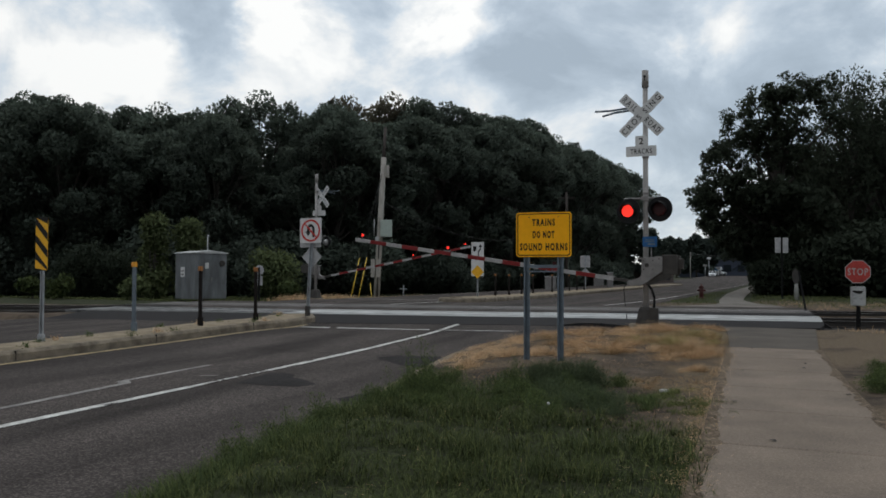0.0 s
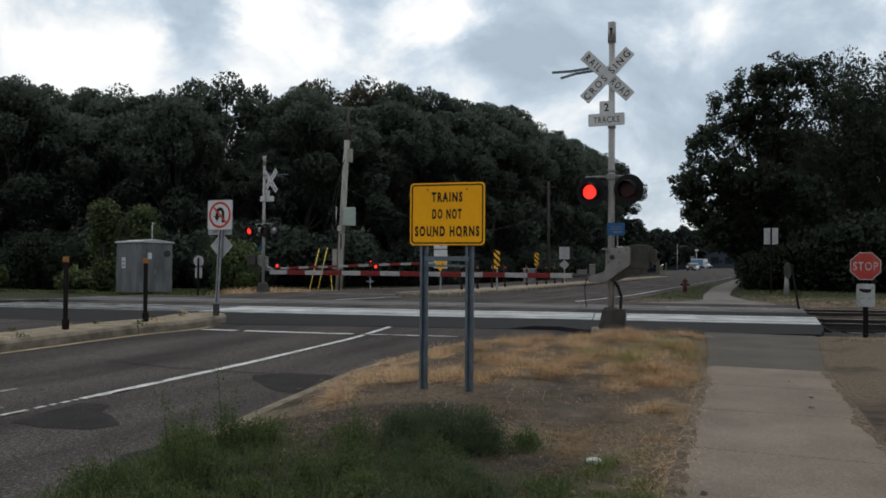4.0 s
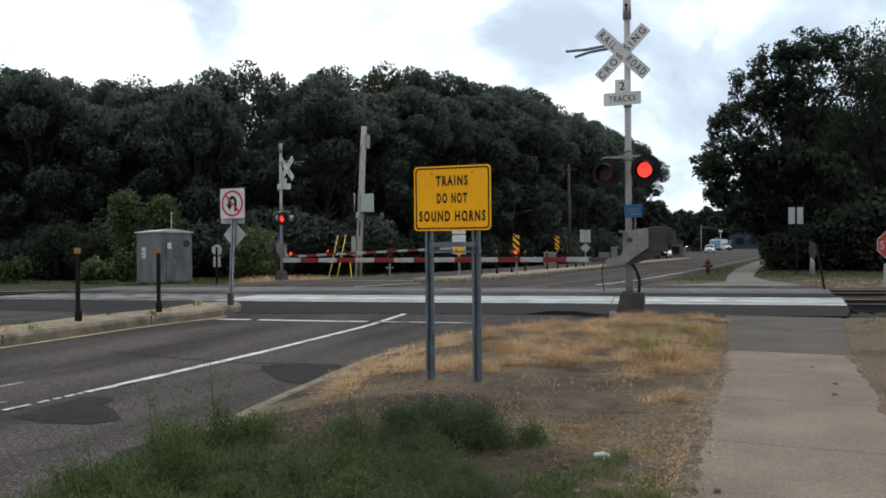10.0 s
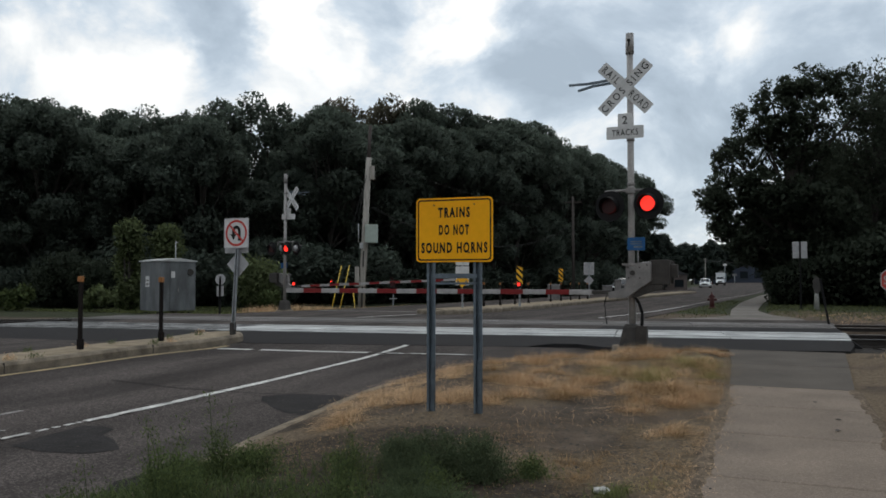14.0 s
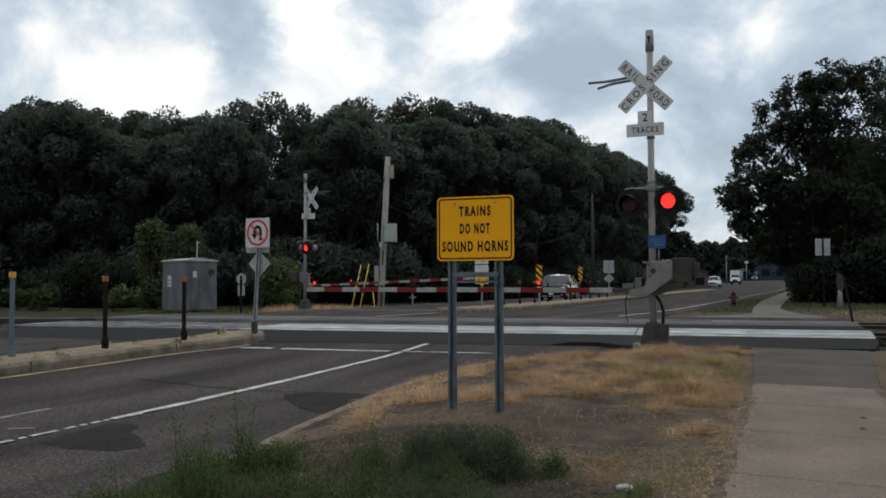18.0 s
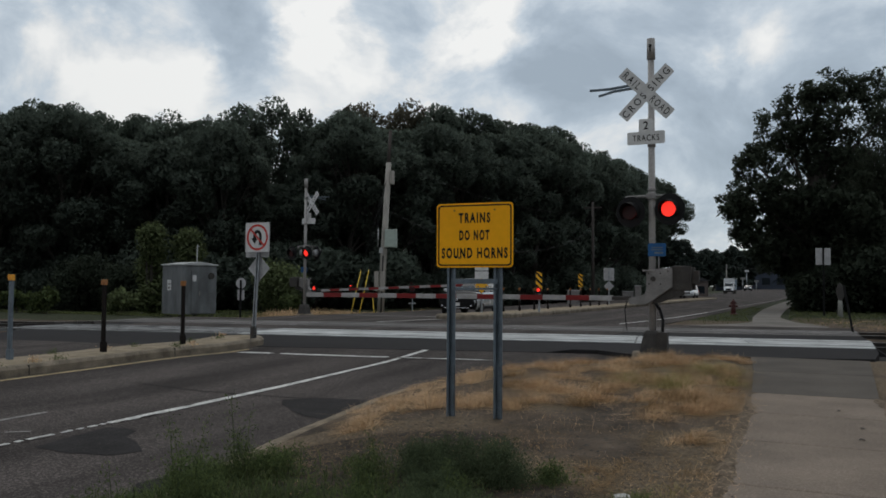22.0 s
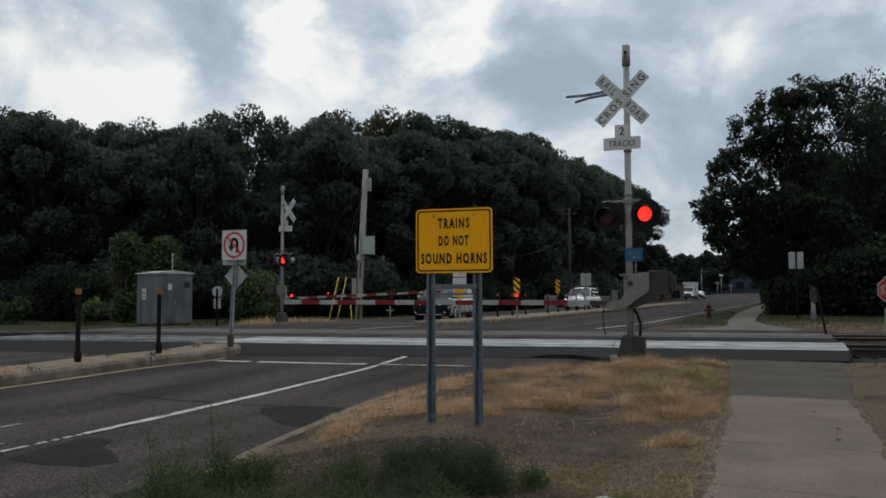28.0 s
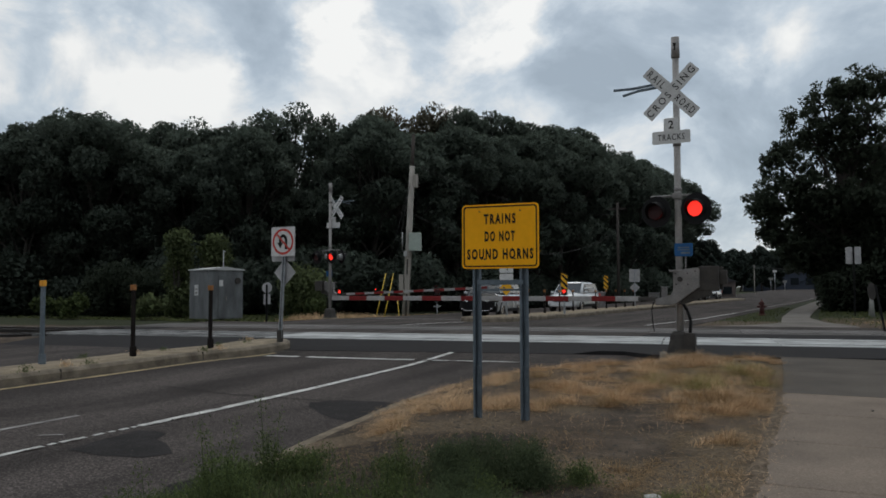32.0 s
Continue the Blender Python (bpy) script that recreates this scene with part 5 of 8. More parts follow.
# ---- grass and weeds ----
def blades(rng, xy, zs, length, width, lean, per=1, droop=0.35, ang=None):
    """Bent two-segment blades rooted at the given points."""
    n = len(xy)
    ang = rng.random(n) * 2 * np.pi if ang is None else ang
    dirs = np.stack([np.cos(ang), np.sin(ang)], 1)
    L = length * (0.5 + rng.random(n))
    le = lean * (0.3 + rng.random(n))
    w = width * (0.7 + 0.6 * rng.random(n))
    side = np.stack([-dirs[:, 1], dirs[:, 0]], 1)
    base = np.concatenate([xy, zs[:, None] - 0.01], 1)
    def at(f, extra):
        h = np.sin(np.minimum(f * (1 - droop * le), 1.0) * 1.3) * L
        return base + np.concatenate([dirs * (le * L * f ** 1.6 * (1 + extra))[:, None], (h * np.sqrt(np.maximum(0.1, 1 - (le * f * 0.7) ** 2)))[:, None]], 1)
    z = np.zeros((n, 1))
    m1, tip = at(np.full(n, 0.55), 0), at(np.full(n, 1.0), 0.2)
    s3 = np.concatenate([side, z], 1)
    v = np.stack([base - s3 * (w / 2)[:, None], base + s3 * (w / 2)[:, None], m1 + s3 * (w * 0.38)[:, None], m1 - s3 * (w * 0.38)[:, None], tip], 1).reshape(-1, 3)
    k = np.arange(n)[:, None] * 5
    f = np.concatenate([k + [0, 1, 2], k + [0, 2, 3], k + [3, 2, 4]], 0)
    return v, f


def stuff(name, mesh_parts, mat, label, category):
    vs, fs, o = [], [], 0
    for v, f in mesh_parts:
        vs.append(v)
        fs.append(f + o)
        o += len(v)
    ob = new(name, fast_mesh(name, np.concatenate(vs), np.concatenate(fs), mat))
    return tagged(ob, label, category, kind="stuff")


def scatter(rng, n, x0, x1, y0, y1, keep):
    xy = np.stack([rng.uniform(x0, x1, n), rng.uniform(y0, y1, n)], 1)
    return np.array([p for p in xy if keep(*p)])


def clumped(rng, centres, per, radius):
    out = [np.asarray(c) + rng.normal(size=(per, 2)) * radius for c in centres]
    return np.concatenate(out)


def heights(xy):
    return np.array([ground_z(x, y) for x, y in xy])


def build_grass():
    rng = np.random.default_rng(7)
    # mown green verge near the standing point
    def green(x, y):
        return x > edge_right(y) - 0.1 and x < -0.02 - 0.04 * max(0, y) and rng.random() < ground_zone(x, y)[0] ** 0.8
    roots = scatter(rng, 14000, -4.4, 0.0, -5.0, 5.2, green)
    vigour = np.array([noise.noise(Vector((px * 1.7, py * 1.7, 4.0))) + 0.6 * noise.noise(Vector((px * 5, py * 5, 8.0))) for px, py in roots])
    parts_, pale = [], []
    for lo, hi, length, width, lean in ((-9, -0.12, 0.055, 0.0045, 1.2), (-0.12, 0.2, 0.085, 0.005, 1.05), (0.2, 9, 0.125, 0.005, 0.9)):
        c = roots[(vigour > lo) & (vigour <= hi)]
        p = clumped(rng, c, 8, 0.028)
        parts_.append(blades(rng, p, heights(p), length, width, lean))
        p = clumped(rng, c[::2], 4, 0.03)
        pale.append(blades(rng, p, heights(p), length * 1.15, width, lean))
    b = scatter(rng, 9000, 1.2, 6.0, -4.0, 12.0, lambda x, y: rng.random() < ground_zone(x, y)[0])
    parts_.append(blades(rng, b, heights(b), 0.11, 0.008, 0.8))
    stuff("light_grass", pale, "grass_light", "lighter yellow-green blades in the mown verge", "grass")
    stuff("green_grass", parts_, "grass", "short green grass on the verge by the sidewalk", "grass")
    # ranker grass along the near road edge
    pale_mat = []
    c = scatter(rng, 420, -4.3, -2.4, -4.0, 4.6, lambda x, y: x > edge_right(y) - 0.05 and x < edge_right(y) + 0.55)
    p = clumped(rng, c, 55, 0.10)
    parts_ = [blades(rng, p, heights(p), 0.15, 0.006, 0.85)]
    d = scatter(rng, 50, -3.4, -1.6, 3.3, 4.9, lambda x, y: True)
    p = clumped(rng, d, 40, 0.12)
    parts_.append(blades(rng, p, heights(p), 0.12, 0.006, 0.9))
    for x, y, n, r, ln in ((-0.66, 4.82, 10, 0.06, 0.07), (-0.70, 4.52, 10, 0.07, 0.06), (-0.42, 4.48, 8, 0.05, 0.06), (-0.36, 4.12, 16, 0.10, 0.07), (-0.58, 4.05, 10, 0.09, 0.06), (-0.30, 3.7, 14, 0.10, 0.06)):
        p = clumped(rng, np.array([(x, y)]) + rng.normal(size=(n, 2)) * r, 34, 0.035)
        pale_mat.append(blades(rng, p, heights(p), ln, 0.004, 1.0))
    c = np.array([(-1.2, 3.75)]) + rng.normal(size=(30, 2)) * np.array([0.28, 0.16])
    p = clumped(rng, c, 30, 0.03)
    parts_.append(blades(rng, p, heights(p), 0.16, 0.004, 1.1))
    stuff("green_mat", pale_mat, "grass_light", "low fresh green grass mats at the sidewalk's edge", "grass")
    stuff("rank_grass", parts_, "weed", "ranker dark green grass along the road's edge", "grass")
    # dead blades among the mown grass
    e = scatter(rng, 2200, -3.6, 0.0, -4.0, 5.2, lambda x, y: edge_right(y) + 0.2 < x < -0.02 - 0.04 * max(0, y) and noise.noise(Vector((x * 1.4, y * 1.4, 5.0))) > -0.1)
    lawn = blades(rng, e, heights(e) + 0.02, 0.028, 0.003, 2.0)
    # dry tufts: mops of arching blades, combed one way within a patch, with bare earth between them
    parts_ = [lawn]
    dry = {"straw": parts_, "straw_brown": [], "straw_olive": []}

    def tufts(centres, per, length, kinds, spread=0.056, width=0.0031, lean=1.8):
        for n, c in enumerate(centres):
            c = np.asarray(c)
            k = rng.uniform(0.5, 1.28)
            p = c + rng.normal(size=(int(1.35 * per * k * k), 2)) * spread * k
            comb = 6.0 * noise.noise(Vector((c[0] * 0.45, c[1] * 0.45, 6.6))) + 3.6
            ang = np.arctan2(p[:, 1] - c[1], p[:, 0] - c[0])
            ang = np.arctan2(np.sin(ang) + 0.75 * math.sin(comb), np.cos(ang) + 0.75 * math.cos(comb)) + rng.normal(size=len(p)) * 0.45
            dry[kinds[n % len(kinds)]].append(blades(rng, p, heights(p), length * k * rng.uniform(0.8, 1.15), width, lean * rng.uniform(0.75, 1.2), droop=0.30, ang=ang))

    mixed = ("straw", "straw", "straw_brown")
    olive = ("straw_olive", "straw", "straw_olive", "straw_brown")
    # patches: middle, reach, number of tufts, blades in a tuft, length, kinds
    for x0, y0, sx, sy, n, per, length, kinds in (
            (-2.95, 7.7, 0.26, 0.28, 14, 190, 0.15, mixed), (-2.75, 9.15, 0.45, 0.22, 19, 210, 0.15, mixed), (-2.2, 10.2, 0.3, 0.25, 9, 180, 0.14, mixed),
            (-1.75, 8.45, 0.16, 0.14, 5, 190, 0.14, mixed), (-1.25, 9.05, 0.34, 0.32, 15, 210, 0.155, mixed), (-1.55, 10.4, 0.45, 0.4, 17, 210, 0.16, olive),
            (-1.0, 11.4, 0.30, 0.9, 22, 200, 0.155, olive), (-0.88, 8.25, 0.16, 0.25, 11, 190, 0.14, mixed), (-0.58, 6.95, 0.13, 0.22, 9, 180, 0.12, mixed),
            (-0.66, 9.3, 0.10, 0.7, 14, 170, 0.12, mixed), (-2.2, 12.2, 0.7, 0.5, 22, 200, 0.14, mixed), (-1.7, 13.4, 0.6, 0.5, 24, 200, 0.14, mixed),
            (-3.3, 11.3, 0.35, 0.5, 14, 180, 0.14, mixed), (-2.35, 14.0, 0.4, 0.12, 16, 160, 0.13, mixed), (-1.16, 5.42, 0.03, 0.03, 1, 200, 0.085, ("straw_brown",)), (-0.44, 5.75, 0.07, 0.06, 3, 200, 0.085, ("straw_brown", "straw")),
            (-0.64, 5.15, 0.13, 0.10, 4, 120, 0.07, ("straw_olive", "straw_brown"))):
        spots = [(x0 + sx * rng.normal(), y0 + sy * rng.normal()) for _ in range(n)]
        tufts([(x, y) for x, y in spots if edge_right(y) + 0.25 < x < -0.30 - 0.037 * y and y < 14.3 - 0.9 * max(0.0, -2.3 - x)], per, length, kinds)
    tufts([(edge_right(y) + 0.84 + 0.35 * rng.random() ** 2, y) for y in np.arange(6.2, 12.8, 0.19)], 180, 0.125, mixed)
    tufts([(edge_right(y) + 0.30 + 0.30 * rng.random(), y) for y in np.arange(7.5, 12.6, 0.2) if rng.random() < 0.75], 120, 0.085, mixed)
    tufts([(-0.18 - 0.04 * y + 0.06 * rng.normal(), y) for y in np.arange(4.4, 10.5, 0.42) if rng.random() < 0.7], 70, 0.065, ("straw", "straw_brown"))
    # low thin growth over the whole patch before the mast
    c = scatter(rng, 200, -4.4, -0.9, 9.6, 14.2, lambda x, y: edge_right(y) + 0.35 < x < -0.75 - 0.05 * (y - 10) and y < 14.25 - 0.9 * max(0.0, -2.3 - x) and noise.noise(Vector((x * 0.8, y * 0.8, 2.2))) > -0.12)
    tufts(c, 46, 0.075, mixed, 0.09, 0.003)
    # matted pale straw between the weeds and the walk
    c = scatter(rng, 9000, -2.1, -0.35, 4.6, 7.2, lambda x, y: x < -0.16 - 0.037 * y and noise.noise(Vector((x * 1.6, y * 2.2, 5.5))) + 0.25 * noise.noise(Vector((x * 6, y * 6, 2.0))) > 0.02 + 0.25 * abs(y - 5.8))
    dry["straw_brown"].append(blades(rng, c, heights(c) + 0.006, 0.034, 0.003, 2.5))
    # broken straw lying on the earth
    c = scatter(rng, 4000, -3.9, -0.35, 4.6, 11.5, lambda x, y: x > edge_right(y) + 0.4 and noise.noise(Vector((x * 1.1, y * 1.1, 9.2))) > -0.12)
    parts_.append(blades(rng, c, heights(c) + 0.006, 0.026, 0.0035, 2.6))
    c = np.stack([-0.02 - 0.035 * np.linspace(-3, 9, 8000) - 0.08 + rng.normal(size=8000) * 0.085, np.linspace(-3, 9, 8000) + rng.normal(size=8000) * 0.3], 1)
    c = c[[noise.noise(Vector((x * 2.0, y * 2.0, 1.1))) > -0.15 for x, y in c]]
    parts_.append(blades(rng, c, np.array([max(ground_z(x, y), walk_z(y) + 0.004) for x, y in c]) + 0.004, 0.018, 0.003, 2.2))
    c = scatter(rng, 110, -4.0, -0.5, 5.2, 10.4, lambda x, y: x > edge_right(y) + 0.3 and noise.noise(Vector((x * 1.1, y * 1.1, 9.2))) > 0.12)
    p = clumped(rng, c, 30, 0.16)
    parts_.append(blades(rng, p, heights(p), 0.045, 0.003, 1.3))
    c = scatter(rng, 36, 1.3, 6.0, 12.2, 14.6, lambda x, y: noise.noise(Vector((x * 0.9, y * 0.9, 2.2))) > -0.1)
    p = clumped(rng, c, 50, 0.12)
    parts_.append(blades(rng, p, heights(p), 0.11, 0.004, 1.2))
    c = scatter(rng, 160, -21.5, -19.6, 27.0, 42, lambda x, y: True)
    p = clumped(rng, c, 26, 0.3)
    parts_.append(blades(rng, p, heights(p), 0.30, 0.014, 1.0))
    c = scatter(rng, 34, -0.2, 5.5, 27.0, 38, lambda x, y: True)
    p = clumped(rng, c, 26, 0.3)
    parts_.append(blades(rng, p, heights(p), 0.10, 0.012, 1.5))
    far_path = lambda y: float(np.interp(y, [28, 29.5, 32, 38, 60], [-1.75, -0.95, -1.4, -2.05, -2.6]))
    c = scatter(rng, 9000, -4.6, 5.0, 29.0, 58.0, lambda x, y: x > edge_right(y) + 0.25 and abs(x - far_path(y)) > 0.85 + 0.9 * smooth01(31, 28.5, y) and rng.random() < 0.35 + 0.65 * ground_zone(x, y)[0])
    d = scatter(rng, 12000, -42.0, -20.2, 28.6, 46.0, lambda x, y: rng.random() < ground_zone(x, y)[0])
    stuff("verge_grass", [blades(rng, c, heights(c), 0.10, 0.024, 0.9), blades(rng, d, heights(d), 0.13, 0.04, 0.9)], "grass_verge", "green verge grass beyond the rails", "grass")
    # flattened brown remains over the bare earth
    c = scatter(rng, 52000, -3.7, -0.3, 2.9, 9.5, lambda x, y: edge_right(y) + 0.35 < x < -0.12 - 0.037 * y and noise.noise(Vector((x * 1.3, y * 1.3, 3.3))) + 0.5 * noise.noise(Vector((x * 5, y * 5, 1.3))) > 0.34 * smooth01(5.5, 8.0, y) - 0.16 + 0.25 * (1 - smooth01(4.2, 4.9, y)))
    stuff("thatch", [blades(rng, c, heights(c) + 0.006, 0.030, 0.0032, 2.7)], "thatch", "flattened brown grass remains on the bare earth", "dead grass")
    stuff("dry_grass", parts_, "straw", "bleached straw-coloured dry grass tufts by the signal", "grass")
    stuff("brown_grass", dry["straw_brown"], "straw_brown", "browner dry grass among the straw tufts", "grass")
    stuff("olive_grass", dry["straw_olive"], "straw_olive", "taller half-dry olive grass near the signal", "grass")




# ---- signs and posts ----
def channel_post(thing, x, y, z0, z1, mat, w=0.075, d=0.04, lean=0.0, name="post", label=""):
    """A U-channel steel post with punched holes suggested by studs."""
    bm = B()
    t = 0.008
    box(bm, (0, d / 2 - t / 2, (z1 - z0) / 2), (w * 0.55, t, z1 - z0))
    for s in (-1, 1):
        box(bm, (s * w * 0.27, 0, (z1 - z0) / 2), (t, d, z1 - z0))
        box(bm, (s * w * 0.40, -d / 2 + t / 2, (z1 - z0) / 2), (w * 0.25, t, z1 - z0))
    return part(name, bm, mat, thing, label, pose(x, y, z0, 0, lean, 0))


def bolt(thing, x, y, z, r=0.012, mat="galv"):
    bm = B()
    rod(bm, (x, y - 0.006, z), (x, y + 0.004, z), r, seg=8)
    return part("bolt", bm, mat, thing)


def horn_sign():
    s = empty("warning_sign", -2.61, 6.975, 0, 4.6, label="amber road sign reading trains do not sound horns", category="sign")
    s.location.z = ground_z(-2.61, 6.97)
    z0 = -s.location.z
    cz = z0 + 1.72
    for x in (-0.2625, 0.2025):
        channel_post(s, x, 0.035, -0.4, z0 + 1.98, "post_dark", 0.082, 0.045, label="blue-grey steel channel post")
        channel_post(s, x, 0.012, -0.4, z0 + 0.5, "post_dark", 0.07, 0.035, name="base_post", label="short driven base post")
    bm = B()
    plate(bm, rounded(0.762, 0.61, 0.04, 5, -0.025, cz), -0.006, 0.0)
    board = part("sign_board", bm, "orange_sign", s, "amber reflective board with black border")
    bm = B()
    frame_plate(bm, 0.73, 0.578, 0.032, 0.013, -0.008, -0.008, -0.025, cz)
    part("border", bm, "black_sign", board)
    for text, dz, h, w in (("TRAINS", 0.165, 0.098, 0.315), ("DO NOT", 0.0, 0.098, 0.30), ("SOUND HORNS", -0.168, 0.102, 0.655)):
        letters(text, h, "black_sign", board, -0.025, -0.0085, cz + dz, width=w, bold=0.04, space=1.34)
    for x in (-0.2, 0.2):
        bolt(board, x - 0.025, -0.008, cz + 0.237, 0.008, "brown_cap")
        bolt(board, x * 0.75 - 0.025, -0.008, cz - 0.215, 0.008, "mech_dark")
    bm = B()
    box(bm, (-0.03, 0.01, z0 + 1.285), (0.46, 0.006, 0.045), 0.002)
    part("cross_strap", bm, "post_dark", s, "perforated steel strap between the posts")
    bm = B()
    box(bm, (-0.03, 0.01, z0 + 1.215), (0.46, 0.006, 0.02), 0.002)
    for k in range(6):
        rod(bm, (-0.23 + k * 0.08, 0.0, z0 + 1.235), (-0.23 + k * 0.08, 0.016, z0 + 1.235), 0.008, seg=6)
    part("cross_strap", bm, "post_dark", s)


def u_turn_sign():
    s = empty("no_u_turn_sign", -11.02, 14.15, road_z(14.1) + 0.17, 0, label="white no u-turn sign with red ring on a leaning post", category="sign")
    s.location.z = 0.10
    channel_post(s, 0, 0.03, -0.15, 2.45, "galv", 0.085, 0.05, lean=-3.0 * -1, label="leaning galvanised post")
    bm = B()
    box(bm, (0, 0.03, 0.09), (0.11, 0.09, 0.28), 0.01)
    part("base_sleeve", bm, "mech_dark", s, "dark base sleeve")
    cx, cz = 0.10, 2.18
    bm = B()
    plate(bm, rounded(0.66, 0.66, 0.035, 4, cx, cz), -0.012, -0.004)
    board = part("sign_board", bm, "white_sign", s, "white square board with a red ring")
    bm = B()
    frame_plate(bm, 0.66, 0.66, 0.035, 0.014, -0.0135, -0.0135, cx, cz)
    part("border", bm, "sign_back", board)
    bm = B()
    n = 36
    a = [bm.verts.new((cx + 0.29 * math.cos(2 * math.pi * k / n), -0.0145, cz + 0.29 * math.sin(2 * math.pi * k / n))) for k in range(n)]
    b = [bm.verts.new((cx + 0.24 * math.cos(2 * math.pi * k / n), -0.0145, cz + 0.24 * math.sin(2 * math.pi * k / n))) for k in range(n)]
    for k in range(n):
        bm.faces.new((a[k], a[(k + 1) % n], b[(k + 1) % n], b[k]))
    part("red_ring", bm, "red_sign", board)
    # the black turning arrow
    bm = B()
    w = 0.036
    mid = [(0.085, -0.17), (0.085, 0.02)] + [(0.005 + 0.08 * math.cos(radians(t)), 0.03 + 0.10 * math.sin(radians(t))) for t in range(0, 181, 20)] + [(-0.075, -0.02)]
    lft, rgt = [], []
    for k, (x, z) in enumerate(mid):
        p, q = mid[max(0, k - 1)], mid[min(len(mid) - 1, k + 1)]
        d = Vector((q[0] - p[0], q[1] - p[1])).normalized()
        lft.append(bm.verts.new((cx + x - d.y * w, -0.0155, cz + z + d.x * w)))
        rgt.append(bm.verts.new((cx + x + d.y * w, -0.0155, cz + z - d.x * w)))
    for k in range(len(mid) - 1):
        bm.faces.new((lft[k], lft[k + 1], rgt[k + 1], rgt[k]))
    bm.faces.new([bm.verts.new((cx - 0.075 + x, -0.0155, cz - 0.02 + z)) for x, z in ((-0.085, 0), (0.085, 0), (0, -0.13))])
    part("turn_arrow", bm, "black_sign", board)
    bm = B()
    m = Matrix.Rotation(radians(45), 4, "Y")
    box(bm, (cx, -0.0172, cz), (0.50, 0.001, 0.042), m=m)
    part("red_slash", bm, "red_sign", board)
    bm = B()
    plate(bm, rounded(0.64, 0.61, 0.035, 4, cx - 0.06, cz - 0.13), 0.075, 0.08)
    part("rear_board", bm, "sign_back", s, "bare aluminium back of a second sign")
    bm = B()
    plate(bm, [(0.085 + x, 1.50 + z) for x, z in ((0.30, 0), (0, 0.30), (-0.30, 0), (0, -0.30))], 0.075, 0.08)
    part("diamond_board", bm, "sign_back", s, "bare back of a diamond sign")


def object_marker(name, x, y, z, bottom, top, rz=0, flip=1, label="yellow and black striped marker panel on a post", post="galv", w=0.29):
    s = empty(name, x, y, z, rz, label=label, category="marker")
    channel_post(s, 0, 0.03, -0.1, top - 0.05, post, 0.075, 0.04)
    bm = B()
    box(bm, (0, 0.02, 0.06), (0.10, 0.08, 0.2), 0.01)
    part("base_sleeve", bm, "galv", s)
    bm = B()
    cz, h = (bottom + top) / 2, top - bottom
    plate(bm, rounded(w, h, 0.03, 4, 0, cz), -0.008, -0.002)
    board = part("marker_board", bm, "yellow_sign", s, "yellow panel with black stripes")
    step = 0.30
    for k in range(-1, 5):
        zc = bottom + 0.06 + k * step
        pts = [(-w / 2, zc + flip * w / 2), (w / 2, zc - flip * w / 2), (w / 2, zc - flip * w / 2 + 0.14), (-w / 2, zc + flip * w / 2 + 0.14)]
        pts = [(px, min(top, max(bottom, pz))) for px, pz in pts]
        if max(p[1] for p in pts) - min(p[1] for p in pts) < 0.02:
            continue
        bm = B()
        bm.faces.new([bm.verts.new((px, -0.0095, pz)) for px, pz in pts])
        part("black_stripe", bm, "black_sign", board)


def bollard(x, y, z, h, mat="bollard", cap="brown_cap", w=0.068, group="delineator posts on the median", label="dark weathered delineator post with faded amber cap"):
    s = empty("delineator_post", x, y, z, 0, label=label, category="post", group=group)
    bm = B()
    box(bm, (0, 0, h / 2 - 0.05), (w, 0.05, h), 0.008)
    part("post", bm, mat, s)
    bm = B()
    box(bm, (0.008, 0, 0.08), (w + 0.035, 0.075, 0.22), 0.012)
    part("base", bm, mat, s)
    bm = B()
    box(bm, (0, -0.005, h - 0.09), (w + 0.025, 0.07, 0.10), 0.01)
    c = part("reflector_cap", bm, cap, s, "amber reflector cap")
    bm = B()
    box(bm, (0, -0.043, h - 0.09), (0.05, 0.006, 0.05), 0.004)
    part("reflector", bm, "amber_cap" if cap == "amber_cap" else "brown_cap", c)
    return s


# ---- crossing signals with gates ----
FLASH_ON, FLASH_PERIOD, FLASH_LIT = 0.0637, 0.9922, 0.46
FLASHERS = []      # lens, phase: 0 glows with the right lamp, 1 with the left one
ARMS = []


def flip_disc(r, parent, label, side=-1):
    """A thin disc that turns over: one face glows red, the other is a dark lens."""
    bm = B()
    rod(bm, (0, -0.004, 0), (0, 0.004, 0), r, r, 28)
    for f in bm.faces:
        f.material_index = 1 if f.normal.y * side > 0.9 else 0
    return part("lit_disc", bm, ["red_off", "red_glow"], parent, label)


def lens_disc(thing, r, phase, m):
    """A dark red lens, and before it a thin lit disc that tips level to go out."""
    bm = B()
    rod(bm, (0, 0.0, 0), (0, 0.02, 0), r, r, 24)
    part("lens", bm, "red_off", thing, "unlit dark red lens", m)
    ob = flip_disc(r * 0.96, thing, "flashing disc, glowing red on one face")
    at = m @ Matrix.Translation((0, -0.014, 0))
    ob.matrix_basis = at
    FLASHERS.append((ob, phase, at))
    return ob


